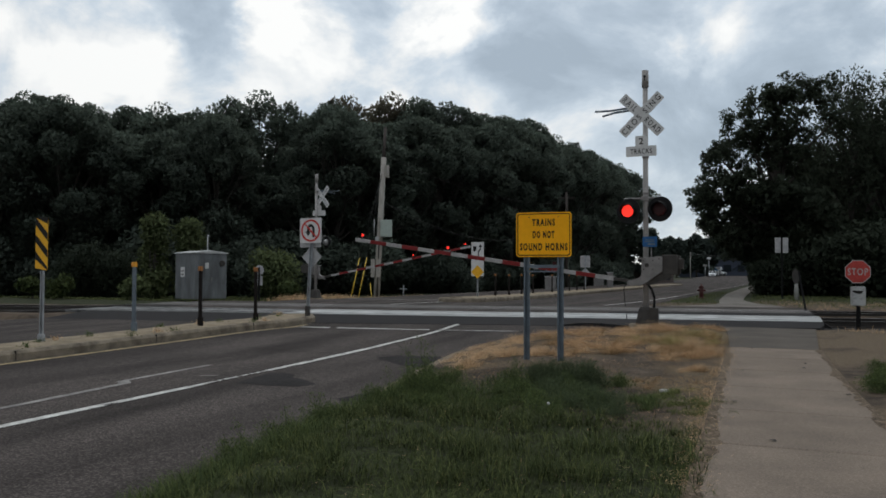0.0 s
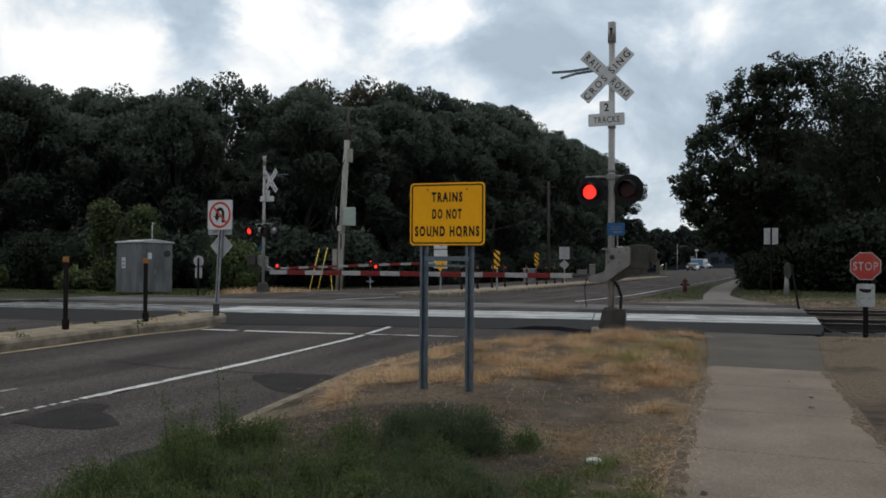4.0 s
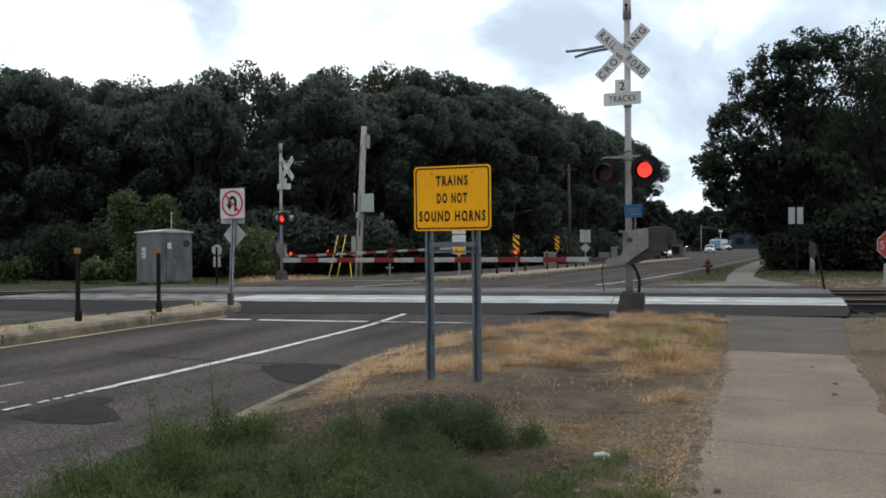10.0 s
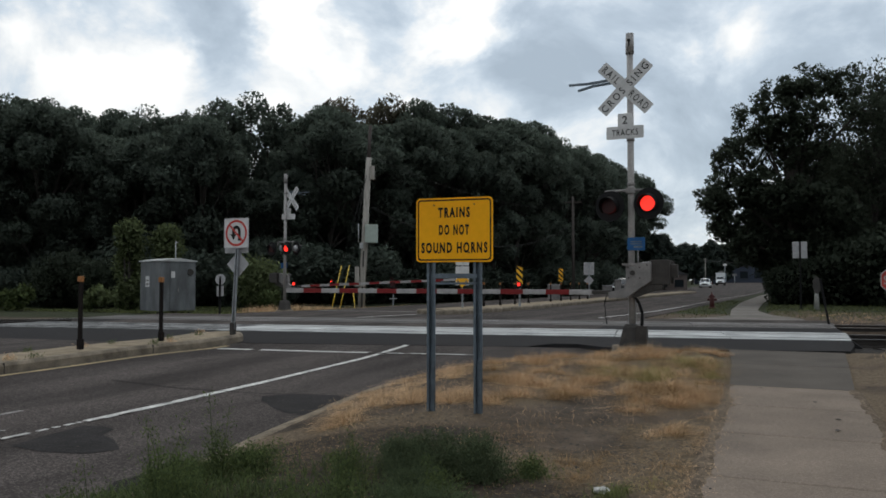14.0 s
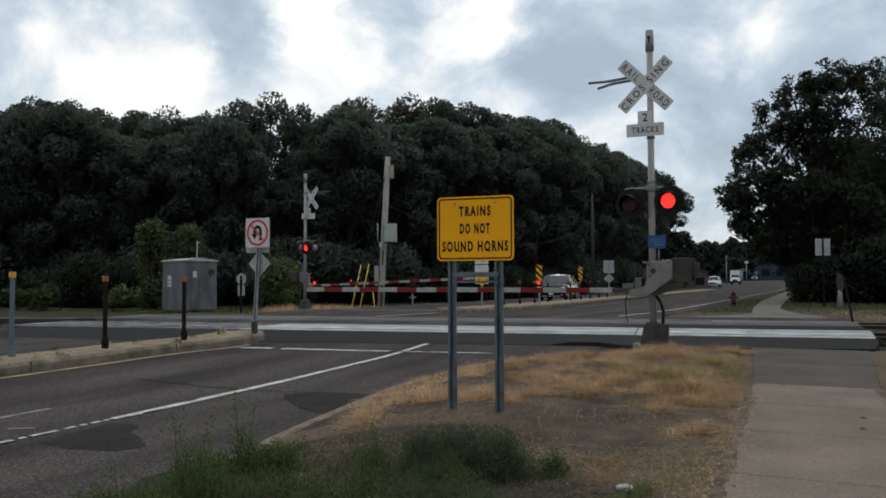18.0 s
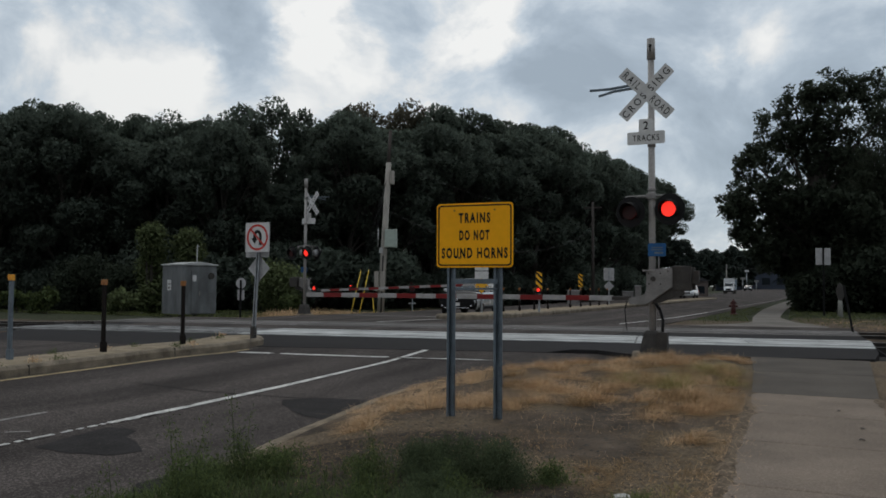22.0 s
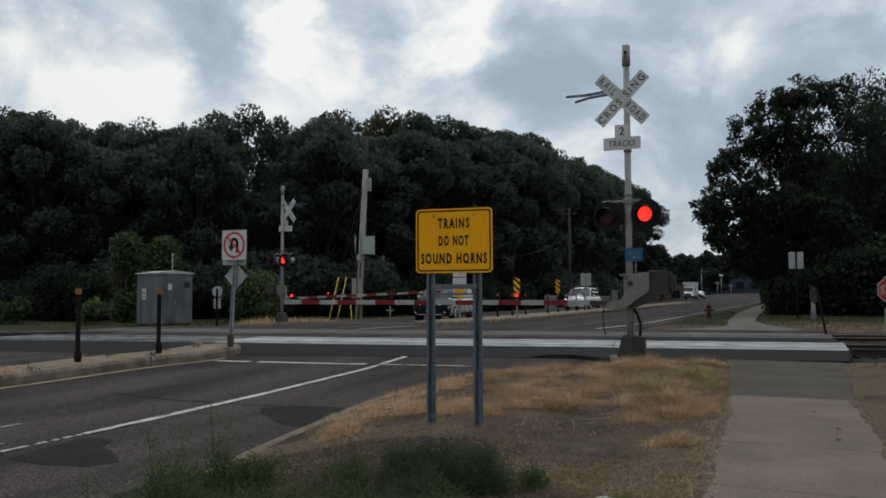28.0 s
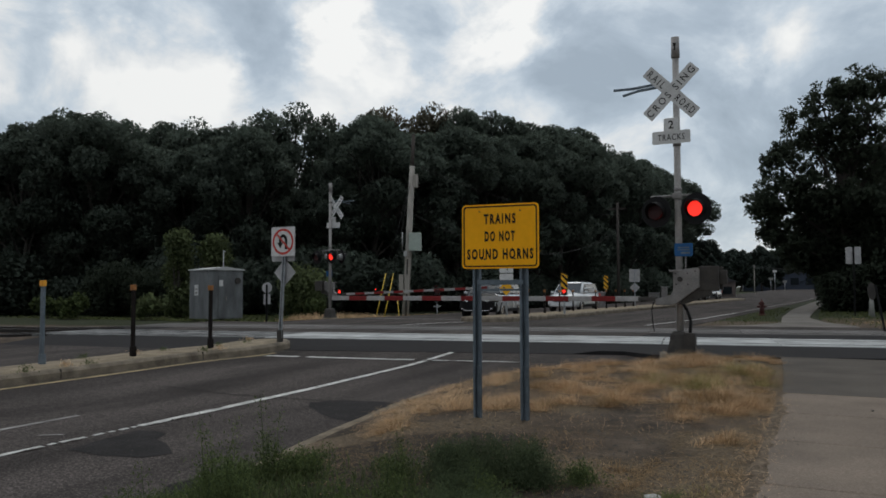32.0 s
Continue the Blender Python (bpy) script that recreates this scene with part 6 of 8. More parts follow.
def flasher(signal, x, y, z, yaw, phase, name="flashing_light", back="black"):
    """Round black background, hood, housing, and a lens of its own."""
    bm = B()
    rod(bm, (0, 0.0, 0), (0, 0.012, 0), 0.285, seg=32)
    bg = part(name, bm, "black", signal, "black round background of a flashing light", pose(x, y, z, 0, 0, yaw))
    bm = B()
    rod(bm, (0, 0.012, 0), (0, 0.17, 0), 0.155, 0.10, seg=20)
    part("lamp_housing", bm, back, bg)
    # hood: a long peak over the lens
    bm = B()
    n = 18
    rows = []
    for k in range(n + 1):
        a = radians(-38 + 256 * k / n)
        c, s_ = math.cos(a), math.sin(a)
        reach = 0.06 + 0.13 * max(0.0, (s_ + 0.6) / 1.6)
        rows.append([bm.verts.new((0.172 * c, 0.0, 0.172 * s_)), bm.verts.new((0.168 * c, -reach, 0.168 * s_ - 0.02)), bm.verts.new((0.178 * c, -reach, 0.178 * s_ - 0.02)), bm.verts.new((0.182 * c, 0.0, 0.182 * s_))])
    for p, q in zip(rows, rows[1:]):
        for i in range(4):
            bm.faces.new((p[i], p[(i + 1) % 4], q[(i + 1) % 4], q[i]))
    bmesh.ops.recalc_face_normals(bm, faces=bm.faces[:])
    part("hood", bm, "black", bg, "black peaked hood")
    lens_disc(bg, 0.142, phase, pose(0, -0.03, 0))
    return bg


def crossing_signal(name, x, y, z, rz, length, two_sided, label, top=5.78, rest=0.0):
    """Mast with crossbuck, track-count plate, flashing lights, gate mechanism and arm. Faces -y, its arm reaches to -x."""
    s = empty(name, x, y, z, rz, label=label, category="crossing signal")
    # foundation and base
    bm = B()
    rod(bm, (0, 0, -0.25), (0, 0, 0.03), 0.42, 0.36, 16)
    part("foundation", bm, "curb", s, "concrete foundation")
    bm = B()
    vs = []
    for r, zz in ((0.21, 0.02), (0.19, 0.10), (0.14, 0.36), (0.10, 0.42)):
        vs.append([bm.verts.new((sx * r, sy * r, zz)) for sx, sy in ((1, 1), (-1, 1), (-1, -1), (1, -1))])
    for p, q in zip(vs, vs[1:]):
        for k in range(4):
            bm.faces.new((p[k], p[(k + 1) % 4], q[(k + 1) % 4], q[k]))
    bm.faces.new(vs[-1])
    bmesh.ops.recalc_face_normals(bm, faces=bm.faces[:])
    part("mast_base", bm, "mech_dark", s, "dark flared cast base")
    bm = B()
    box(bm, (0.19, -0.12, 0.22), (0.20, 0.18, 0.36), 0.012)
    part("junction_box", bm, "mech_dark", s, "dark junction box")
    bm = B()
    tube(bm, [(0.19, -0.10, 0.38), (0.20, -0.08, 0.62), (0.14, -0.06, 0.80), (0.06, -0.05, 0.92)], 0.028, 8)
    part("conduit", bm, "black", s, "black cable conduit")
    # mast
    bm = B()
    rod(bm, (0, 0, 0.35), (0, 0, top - 0.35), 0.062, 0.058, 18)
    part("mast", bm, "mast", s, "silver painted tubular mast")
    bm = B()
    rod(bm, (0, 0, top - 0.38), (0, 0, top), 0.078, 0.074, 16)
    cap = part("mast_top", bm, "mast", s, "wider sleeve at the mast's top")
    bm = B()
    plate(bm, [(-0.028, top - 0.12), (0.028, top - 0.12), (0.028, top - 0.15), (0.012, top - 0.18), (0.012, top - 0.25), (-0.012, top - 0.25), (-0.012, top - 0.18), (-0.028, top - 0.15)], -0.084, -0.08)
    part("dark_mark", bm, "black_sign", cap)
    for zz in (3.80, 2.98, 4.9):
        bm = B()
        rod(bm, (0, 0, zz - 0.025), (0, 0, zz + 0.025), 0.074, seg=16)
        part("clamp", bm, "mech", s)
    # crossbuck
    zc, xo = 4.76, -0.07
    turn = pose(xo, -0.10, zc) if not two_sided else pose(-0.36, 0.08, zc - 0.12, 0, 0, 161)
    b1 = B()
    plate(b1, rounded(1.219, 0.229, 0.02, 2), -0.004, 0.004)
    rear = part("crossbuck_blade", b1, "white_sign", s, "white crossbuck blade with black letters", turn @ pose(0, 0, 0, 0, 45, 0))
    rear2 = again(rear, s, turn @ pose(0, -0.012, 0, 0, -45, 0), "white crossbuck blade with black letters")
    for blade, words in ((rear, (("RAIL", -0.36, 0.38), ("ROAD", 0.35, 0.42))), (rear2, (("CROS", -0.31, 0.54), ("SING", 0.325, 0.48)))):
        for w, px, ww in words:
            letters(w, 0.135, "black_sign", blade, px, -0.0055, 0, width=ww, bold=0.008, space=1.45)
    for dz, tilt, ln, bent in ((0.21, 6, 0.92, 0.10), (0.15, 6, 0.76, -0.14)):
        bm = B()
        kink = ln * 0.62
        box(bm, (-kink / 2, 0, 0), (kink, 0.05, 0.042), 0.004)
        box(bm, (-kink - (ln - kink) / 2 + 0.006, 0, bent * (ln - kink) / 2), (ln - kink + 0.012, 0.048, 0.04), 0.004, Matrix.Rotation(math.atan(bent), 4, "Y"))
        part("sign_bracket", bm, "post_dark", s, "bent flat steel bracket reaching over the road", pose(-0.22, 0.02, zc + dz, 0, -tilt, 6))
    # number plates
    bm = B()
    plate(bm, rounded(0.26, 0.24, 0.02, 3, -0.08, 4.16), -0.11, -0.104)
    p = part("number_plate", bm, "white_sign", s, "white plate with the number two")
    letters("2", 0.15, "black_sign", p, -0.08, -0.1115, 4.16, bold=0.015)
    bm = B()
    plate(bm, rounded(0.68, 0.235, 0.025, 3, -0.08, 3.93), -0.112, -0.106)
    p = part("tracks_plate", bm, "white_sign", s, "white plate reading tracks")
    letters("TRACKS", 0.115, "black_sign", p, -0.08, -0.1135, 3.93, width=0.48, bold=0.01)
    # lights
    bm = B()
    tube(bm, [(-0.48, -0.02, 2.86), (-0.3, -0.02, 2.865), (0.3, -0.02, 2.865), (0.42, -0.02, 2.855)], 0.024, 10)
    tube(bm, [(-0.36, -0.02, 2.86), (-0.36, 0.02, 2.68)], 0.02, 8)
    tube(bm, [(0.36, -0.02, 2.86), (0.36, 0.02, 2.68)], 0.02, 8)
    part("light_crossarm", bm, "mech", s, "tubular crossarm for the lights")
    bm = B()
    box(bm, (0, -0.03, 2.86), (0.16, 0.16, 0.11), 0.02)
    part("crossarm_box", bm, "mech", s)
    if not two_sided:
        flasher(s, -0.37, -0.10, 2.58, -13, 1)
        flasher(s, 0.33, -0.10, 2.61, -13, 0)
    else:
        flasher(s, -0.52, -0.10, 2.58, -30, 1, back="sign_back")
        flasher(s, 0.14, -0.10, 2.60, -30, 0, back="sign_back")
        flasher(s, 0.56, 0.16, 2.58, 168, 1)
        flasher(s, -0.20, 0.16, 2.58, 168, 0)
    # blue notice plate
    bm = B()
    plate(bm, rounded(0.32, 0.235, 0.015, 3, 0.10, 1.88), -0.085, -0.08)
    p = part("notice_plate", bm, "blue_sign", s, "small blue notice plate with white writing")
    bars(p, "post_dark", [(0.10, 1.92, 0.2, 0.022), (0.10, 1.88, 0.22, 0.02), (0.13, 1.825, 0.16, 0.035)], -0.0865)
    bm = B()
    rod(bm, (0.13, -0.07, 1.42), (0.13, -0.07, 1.78), 0.012, seg=6)
    part("plate_stem", bm, "mech", p)
    # gate mechanism
    bm = B()
    outline = [(-0.055, 1.62), (0.02, 1.66), (0.36, 1.70), (0.40, 1.66), (0.40, 1.30), (0.33, 1.24), (0.18, 1.12), (0.02, 0.98), (-0.09, 0.93), (-0.37, 0.93), (-0.37, 1.06), (-0.22, 1.10), (-0.09, 1.15), (-0.055, 1.24)]
    outline = [(ox, 0.89 + (oz - 0.93) * 0.86) for ox, oz in outline]
    plate(bm, outline, -0.30, -0.13)
    bmesh.ops.bevel(bm, geom=[e for e in bm.edges if abs(e.verts[0].co.y - e.verts[1].co.y) < 1e-4], offset=0.015, segments=2, affect="EDGES")
    mech = part("gate_mechanism", bm, "mech", s, "grey gate mechanism housing")
    bm = B()
    rod(bm, (0.07, -0.33, 1.35), (0.07, -0.29, 1.35), 0.045, seg=14)
    part("shaft_hub", bm, "mech_dark", mech)
    for px, pz in ((-0.01, 1.45), (0.2, 1.45), (0.2, 1.26), (0.0, 1.26), (0.33, 1.49)):
        bm = B()
        rod(bm, (px, -0.315, pz), (px, -0.295, pz), 0.014, seg=8)
        part("bolt", bm, "mech_dark", mech)
    bm = B()
    box(bm, (0.0, -0.27, 1.50), (0.24, 0.09, 0.035), 0.01)
    part("housing_lid", bm, "mech", mech)
    bm = B()
    box(bm, (0.55, -0.20, 1.36), (0.34, 0.10, 0.44), 0.02)
    box(bm, (0.58, -0.02, 1.36), (0.36, 0.10, 0.40), 0.02)
    box(bm, (0.76, -0.11, 1.38), (0.16, 0.12, 0.24), 0.02)
    part("counterweight", bm, "mech_dark", s, "dark steel counterweight block")
    bm = B()
    plate(bm, [(0.02, 0.90), (0.18, 1.08), (0.38, 1.22), (0.58, 1.20), (0.59, 1.07), (0.30, 0.98), (0.16, 0.92)], -0.24, -0.14)
    part("arm_support", bm, "mech_dark", s, "dark underside bracket")
    bm = B()
    tube(bm, [(-0.42, -0.2, 0.95), (-0.46, -0.2, 0.80), (-0.44, -0.2, 0.55), (-0.42, -0.19, 0.42)], 0.009, 6)
    part("lamp_cable", bm, "black", s, "hanging lamp cable")
    # the arm, hinged at its root
    arm = new("gate_arm")
    arm.parent = s
    hinge = pose(-0.36, -0.22, 1.0)
    arm.matrix_basis = hinge
    tagged(arm, label="red and white striped gate arm")
    ARMS.append((arm, hinge, rest))
    bm = B()
    box(bm, (-0.16, 0.01, 0.0), (0.34, 0.07, 0.07), 0.01)
    part("arm_root", bm, "mech_dark", arm, "dark arm bracket")
    n = int(round((length - 0.42) / 0.46))
    step = (length - 0.42) / n
    for k in range(n):
        bm = B()
        xa = -0.30 - k * step
        h = 0.095
        box(bm, (xa - step / 2, 0, 0.0), (step - 0.002, 0.035, h), 0.006)
        part("arm_stripe", bm, "arm_white" if k % 2 == 0 else "arm_red", arm, "white stripe of the arm" if k % 2 == 0 else "red stripe of the arm")
    for xl, phase in ((-0.30 - step * (n - 0.45), None), (-0.30 - step * n * 0.614, 1), (-0.30 - step * n * 0.212, 0)):
        lamp = B()
        box(lamp, (0, 0, 0.0), (0.12, 0.06, 0.035), 0.008)
        hold = part("gate_lamp", lamp, "black", arm, "small red gate lamp", pose(xl, 0, 0.085))
        bm = B()
        box(bm, (0, 0, 0.055), (0.10, 0.024, 0.085), 0.008)
        part("lamp_body", bm, "red_off", hold, "dark red lamp body")
        side = 1 if two_sided else -1
        at = pose(0, side * 0.018, 0.055)
        lens = flip_disc(0.034, hold, "glowing red lamp lens", side)
        lens.matrix_basis = at
        if phase is not None:
            FLASHERS.append((lens, phase, at))
    return s


def build_signals():
    crossing_signal("crossing_signal", -2.50, 14.85, 0.03, 0, 7.2, False, "railroad crossing signal mast with crossbuck, red flashers and lowered gate")
    crossing_signal("crossing_signal", -19.4, 27.9, 0.0, 180, 7.4, True, "distant railroad crossing signal mast with crossbuck and gate", top=5.72, rest=2.2)


# ---- other things round the crossing ----
def cabinet():
    x, y = view_point(318, 39.3)
    g = ground_z(x, y)
    s = empty("signal_cabinet", x, y, g, math.degrees(0.4348) - 45 + 2, label="grey steel railway signal cabinet with a low pitched roof", category="cabinet")
    w, d, h = 1.92, 1.85, 2.45
    bm = B()
    box(bm, (0, 0, 0.15 + (h - 0.09) / 2), (w, d, h - 0.09), 0.015)
    body = part("body", bm, "cabinet", s, "streaked grey sheet-steel walls")
    bm = B()
    t = 0.06 + h
    hw, hd = w / 2 + 0.07, d / 2 + 0.07
    pts = [(-hw, -hd, t), (hw, -hd, t), (hw, hd, t), (-hw, hd, t), (-hw, 0, t + 0.17), (hw, 0, t + 0.17), (-hw, -hd, t + 0.05), (hw, -hd, t + 0.05), (hw, hd, t + 0.05), (-hw, hd, t + 0.05)]
    v = [bm.verts.new(p) for p in pts]
    for f in ((0, 1, 2, 3), (0, 1, 7, 6), (2, 3, 9, 8), (6, 7, 5, 4), (8, 9, 4, 5), (1, 2, 8, 5, 7), (3, 0, 6, 4, 9)):
        bm.faces.new([v[k] for k in f])
    bmesh.ops.recalc_face_normals(bm, faces=bm.faces[:])
    part("roof", bm, "cab_roof", s, "pale low gable roof")
    # the door is on the +x wall, notices on the -y wall
    bm = B()
    box(bm, (w / 2 + 0.012, 0.03, 1.22), (0.03, 0.92, 2.05), 0.008)
    door = part("door", bm, "cabinet", s, "flush steel door")
    bm = B()
    box(bm, (w / 2 + 0.05, -0.02, 1.15), (0.05, 0.05, 0.22), 0.01)
    part("handle", bm, "mech", door)
    bm = B()
    box(bm, (w / 2 + 0.03, -0.28, 1.88), (0.006, 0.2, 0.30), 0.0)
    n = part("notice", bm, "white_sign", door, "small white notice")
    bm = B()
    rod(bm, (w / 2 + 0.0, 0.62, 2.0), (w / 2 + 0.07, 0.62, 2.0), 0.16, seg=16)
    part("vent", bm, "mech_dark", s, "dark round vent")
    bm = B()
    box(bm, (-0.25, -d / 2 - 0.006, 1.55), (0.36, 0.008, 0.52), 0.0)
    n = part("notice", bm, "white_sign", s, "white notice board")
    bars(n, "mech", [(-0.25, 1.6, 0.26, 0.08), (-0.25, 1.42, 0.24, 0.1)], -d / 2 - 0.012)
    for sx in (-1, 1):
        for sy in (-1, 1):
            bm = B()
            box(bm, (sx * w * 0.4, sy * d * 0.4, -0.05), (0.22, 0.22, 0.24), 0.01)
            part("foot", bm, "mech_dark", s)
    bm = B()
    box(bm, (0.1, -d / 2 + 0.05, 0.0), (0.9, 0.2, 0.16), 0.01)
    part("cable_entry", bm, "black", s, "dark cable entry under the floor")
    bm = B()
    rod(bm, (-0.2, 0.5, t + 0.1), (-0.2, 0.5, t + 1.05), 0.03, 0.022, 8)
    rod(bm, (-0.2, 0.5, t + 1.0), (0.0, 0.5, t + 0.95), 0.02, 0.02, 6)
    part("antenna", bm, "cab_roof", s, "thin antenna mast")


def utility_pole():
    x, y = view_point(657, 44.3)
    g = ground_z(x, y)
    s = empty("utility_pole", x, y, g, math.degrees(0.4348), label="weathered grey wooden utility pole leaning slightly", category="utility pole")
    bm = B()
    rod(bm, (0, 0, -0.4), (0.42, 0, 8.6), 0.20, 0.15, 14)
    part("pole", bm, "wood_pole", s, "grey weathered timber pole")
    bm = B()
    rod(bm, (0.40, 0.02, 8.4), (0.50, 0.02, 10.4), 0.11, 0.09, 10)
    part("pole_top", bm, "wood_dark", s, "dark upper pole section")
    bm = B()
    box(bm, (0.62, -0.02, 7.75), (0.26, 0.3, 0.75), 0.04)
    part("pole_bracket", bm, "wood_pole", s, "pale fitting near the top")
    bm = B()
    box(bm, (0.60, -0.28, 4.35), (0.68, 0.42, 1.0), 0.03)
    bx = part("equipment_box", bm, "box_green", s, "pale green steel equipment box")
    bm = B()
    box(bm, (0.60, -0.5, 4.35), (0.6, 0.012, 0.9), 0.004)
    part("box_door", bm, "box_green", bx)
    for px in (-0.13, 0.20):
        bm = B()
        box(bm, (px - 0.06, -0.22, 2.0), (0.24, 0.10, 1.1), 0.02)
        part("riser_guard", bm, "wood_pole", s, "pale riser guard")
    bm = B()
    rod(bm, (0.06, -0.24, -0.3), (0.16, -0.2, 3.4), 0.045, seg=8)
    part("riser_pipe", bm, "mech_dark", s, "dark riser pipe")
    bm = B()
    box(bm, (0.05, -0.22, 3.7), (0.2, 0.1, 0.3), 0.02)
    rod(bm, (-0.12, -0.2, 3.9), (-0.12, -0.2, 4.9), 0.03, seg=6)
    part("riser_head", bm, "cab_roof", s)
    # guy wires with plastic guards
    for (px0, py0, px1, py1, mat, d0, d1) in ((603, 519, 623, 443, "guy_yellow", 41.5, 42.3), (618, 519, 637, 442, "guy_yellow", 41.8, 42.6), (648, 520, 644, 491, "guy_yellow", 42.5, 42.8)):
        a, b = view_point(px0, d0), view_point(px1, d1)
        za, zb = 1.24 - (py0 - 469.6) * d0 / 1417, 1.24 - (py1 - 469.6) * d1 / 1417
        za = min(za, ground_z(*a))
        gy = empty("guy_wire", a[0], a[1], za, 0, label="pole guy wire in a plastic guard", category="guy wire", group="guy wires of the pole")
        A, Bv = Vector((0, 0, -0.1)), Vector((b[0] - a[0], b[1] - a[1], zb - za))
        bm = B()
        rod(bm, A, Bv, 0.024, seg=8)
        part("guard", bm, mat, gy, "yellow plastic guard")
        if px0 < 640:
            top = Vector((x + 0.35 - a[0], y - a[1], g + 7.6 - za))
            bm = B()
            rod(bm, Bv, top, 0.012, seg=5)
            part("wire", bm, "cable", gy)


def catenary(p, q, sag, r, name, label):
    p, q = Vector(p), Vector(q)
    bm = B()
    pts = [p.lerp(q, k / 14) - Vector((0, 0, sag * 4 * (k / 14) * (1 - k / 14))) for k in range(15)]
    tube(bm, pts, r, 5)
    return tagged(part(name, bm, "cable"), label, "cable")


def cross_marker():
    x, y = -22.5, 43.5
    s = empty("roadside_cross", x, y, ground_z(x, y), 24, label="small white wooden roadside cross in the grass", category="cross")
    bm = B()
    box(bm, (0, 0, 0.45), (0.07, 0.05, 1.1), 0.006)
    part("upright", bm, "galv", s)
    bm = B()
    box(bm, (0, -0.02, 0.74), (0.46, 0.05, 0.07), 0.006)
    part("crosspiece", bm, "galv", s)


def stop_sign():
    x, y = 1.86, 16.15
    s = empty("stop_sign", x, y, 0.0, -2, label="faded red octagonal stop sign for the footway", category="sign")
    s.location.z = -0.02
    channel_post(s, 0, 0.03, -0.3, 1.42, "black", 0.085, 0.05, label="dark steel post")
    bm = B()
    r = 0.252 / math.cos(radians(22.5))
    plate(bm, [(r * math.cos(radians(22.5 + 45 * k)), 1.27 + r * math.sin(radians(22.5 + 45 * k))) for k in range(8)], -0.006, 0.0)
    edge = part("border", bm, "dull_white_sign", s, "white rim of the stop sign")
    bm = B()
    r2 = 0.235 / math.cos(radians(22.5))
    plate(bm, [(r2 * math.cos(radians(22.5 + 45 * k)), 1.27 + r2 * math.sin(radians(22.5 + 45 * k))) for k in range(8)], -0.009, -0.0065)
    face = part("sign_board", bm, "dull_red_sign", s, "faded red octagon")
    letters("STOP", 0.155, "dull_white_sign", face, 0, -0.0105, 1.27, width=0.40, bold=0.012)
    bm = B()
    plate(bm, rounded(0.30, 0.42, 0.03, 3, 0.0, 0.74), -0.006, 0.0)
    p = part("lower_plate", bm, "dull_white_sign", s, "white plate with a dark symbol")
    bm = B()
    plate(bm, [(-0.09, 0.86), (0.10, 0.85), (0.08, 0.80), (0.02, 0.78), (-0.06, 0.80), (-0.11, 0.83)], -0.008, -0.0065)
    part("symbol", bm, "black_sign", p)
    bars(p, "sign_back", [(0, 0.72, 0.25, 0.018), (0, 0.65, 0.22, 0.022), (0, 0.60, 0.19, 0.018)], -0.008)


def back_sign(name, x, y, boards, label, rz=0, post="black", post_top=None, lean=0.0, front=False):
    """A sign seen from behind: boards of (shape, x, z, w, h, material)."""
    s = empty(name, x, y, ground_z(x, y), rz, label=label, category="sign")
    top = post_top or max(b[2] + b[4] / 2 for b in boards)
    channel_post(s, 0, -0.03, -0.3, top, post, 0.075, 0.04, lean=lean, label="steel channel post")
    for shape, bx, bz, w, h, mat in boards:
        bm = B()
        yy = -0.062 if front else 0.0
        if shape == "rect":
            plate(bm, rounded(w, h, 0.03, 3, bx, bz), yy, yy + 0.006)
        elif shape == "diamond":
            plate(bm, [(bx + w / 2, bz), (bx, bz + h / 2), (bx - w / 2, bz), (bx, bz - h / 2)], yy - 0.008, yy - 0.002)
        else:
            plate(bm, [(bx + w / 2 * math.cos(2 * math.pi * k / 20), bz + h / 2 * math.sin(2 * math.pi * k / 20)) for k in range(20)], yy, yy + 0.006)
        part("sign_board", bm, mat, s, "bare metal board" if mat == "sign_back" else "")
    return s


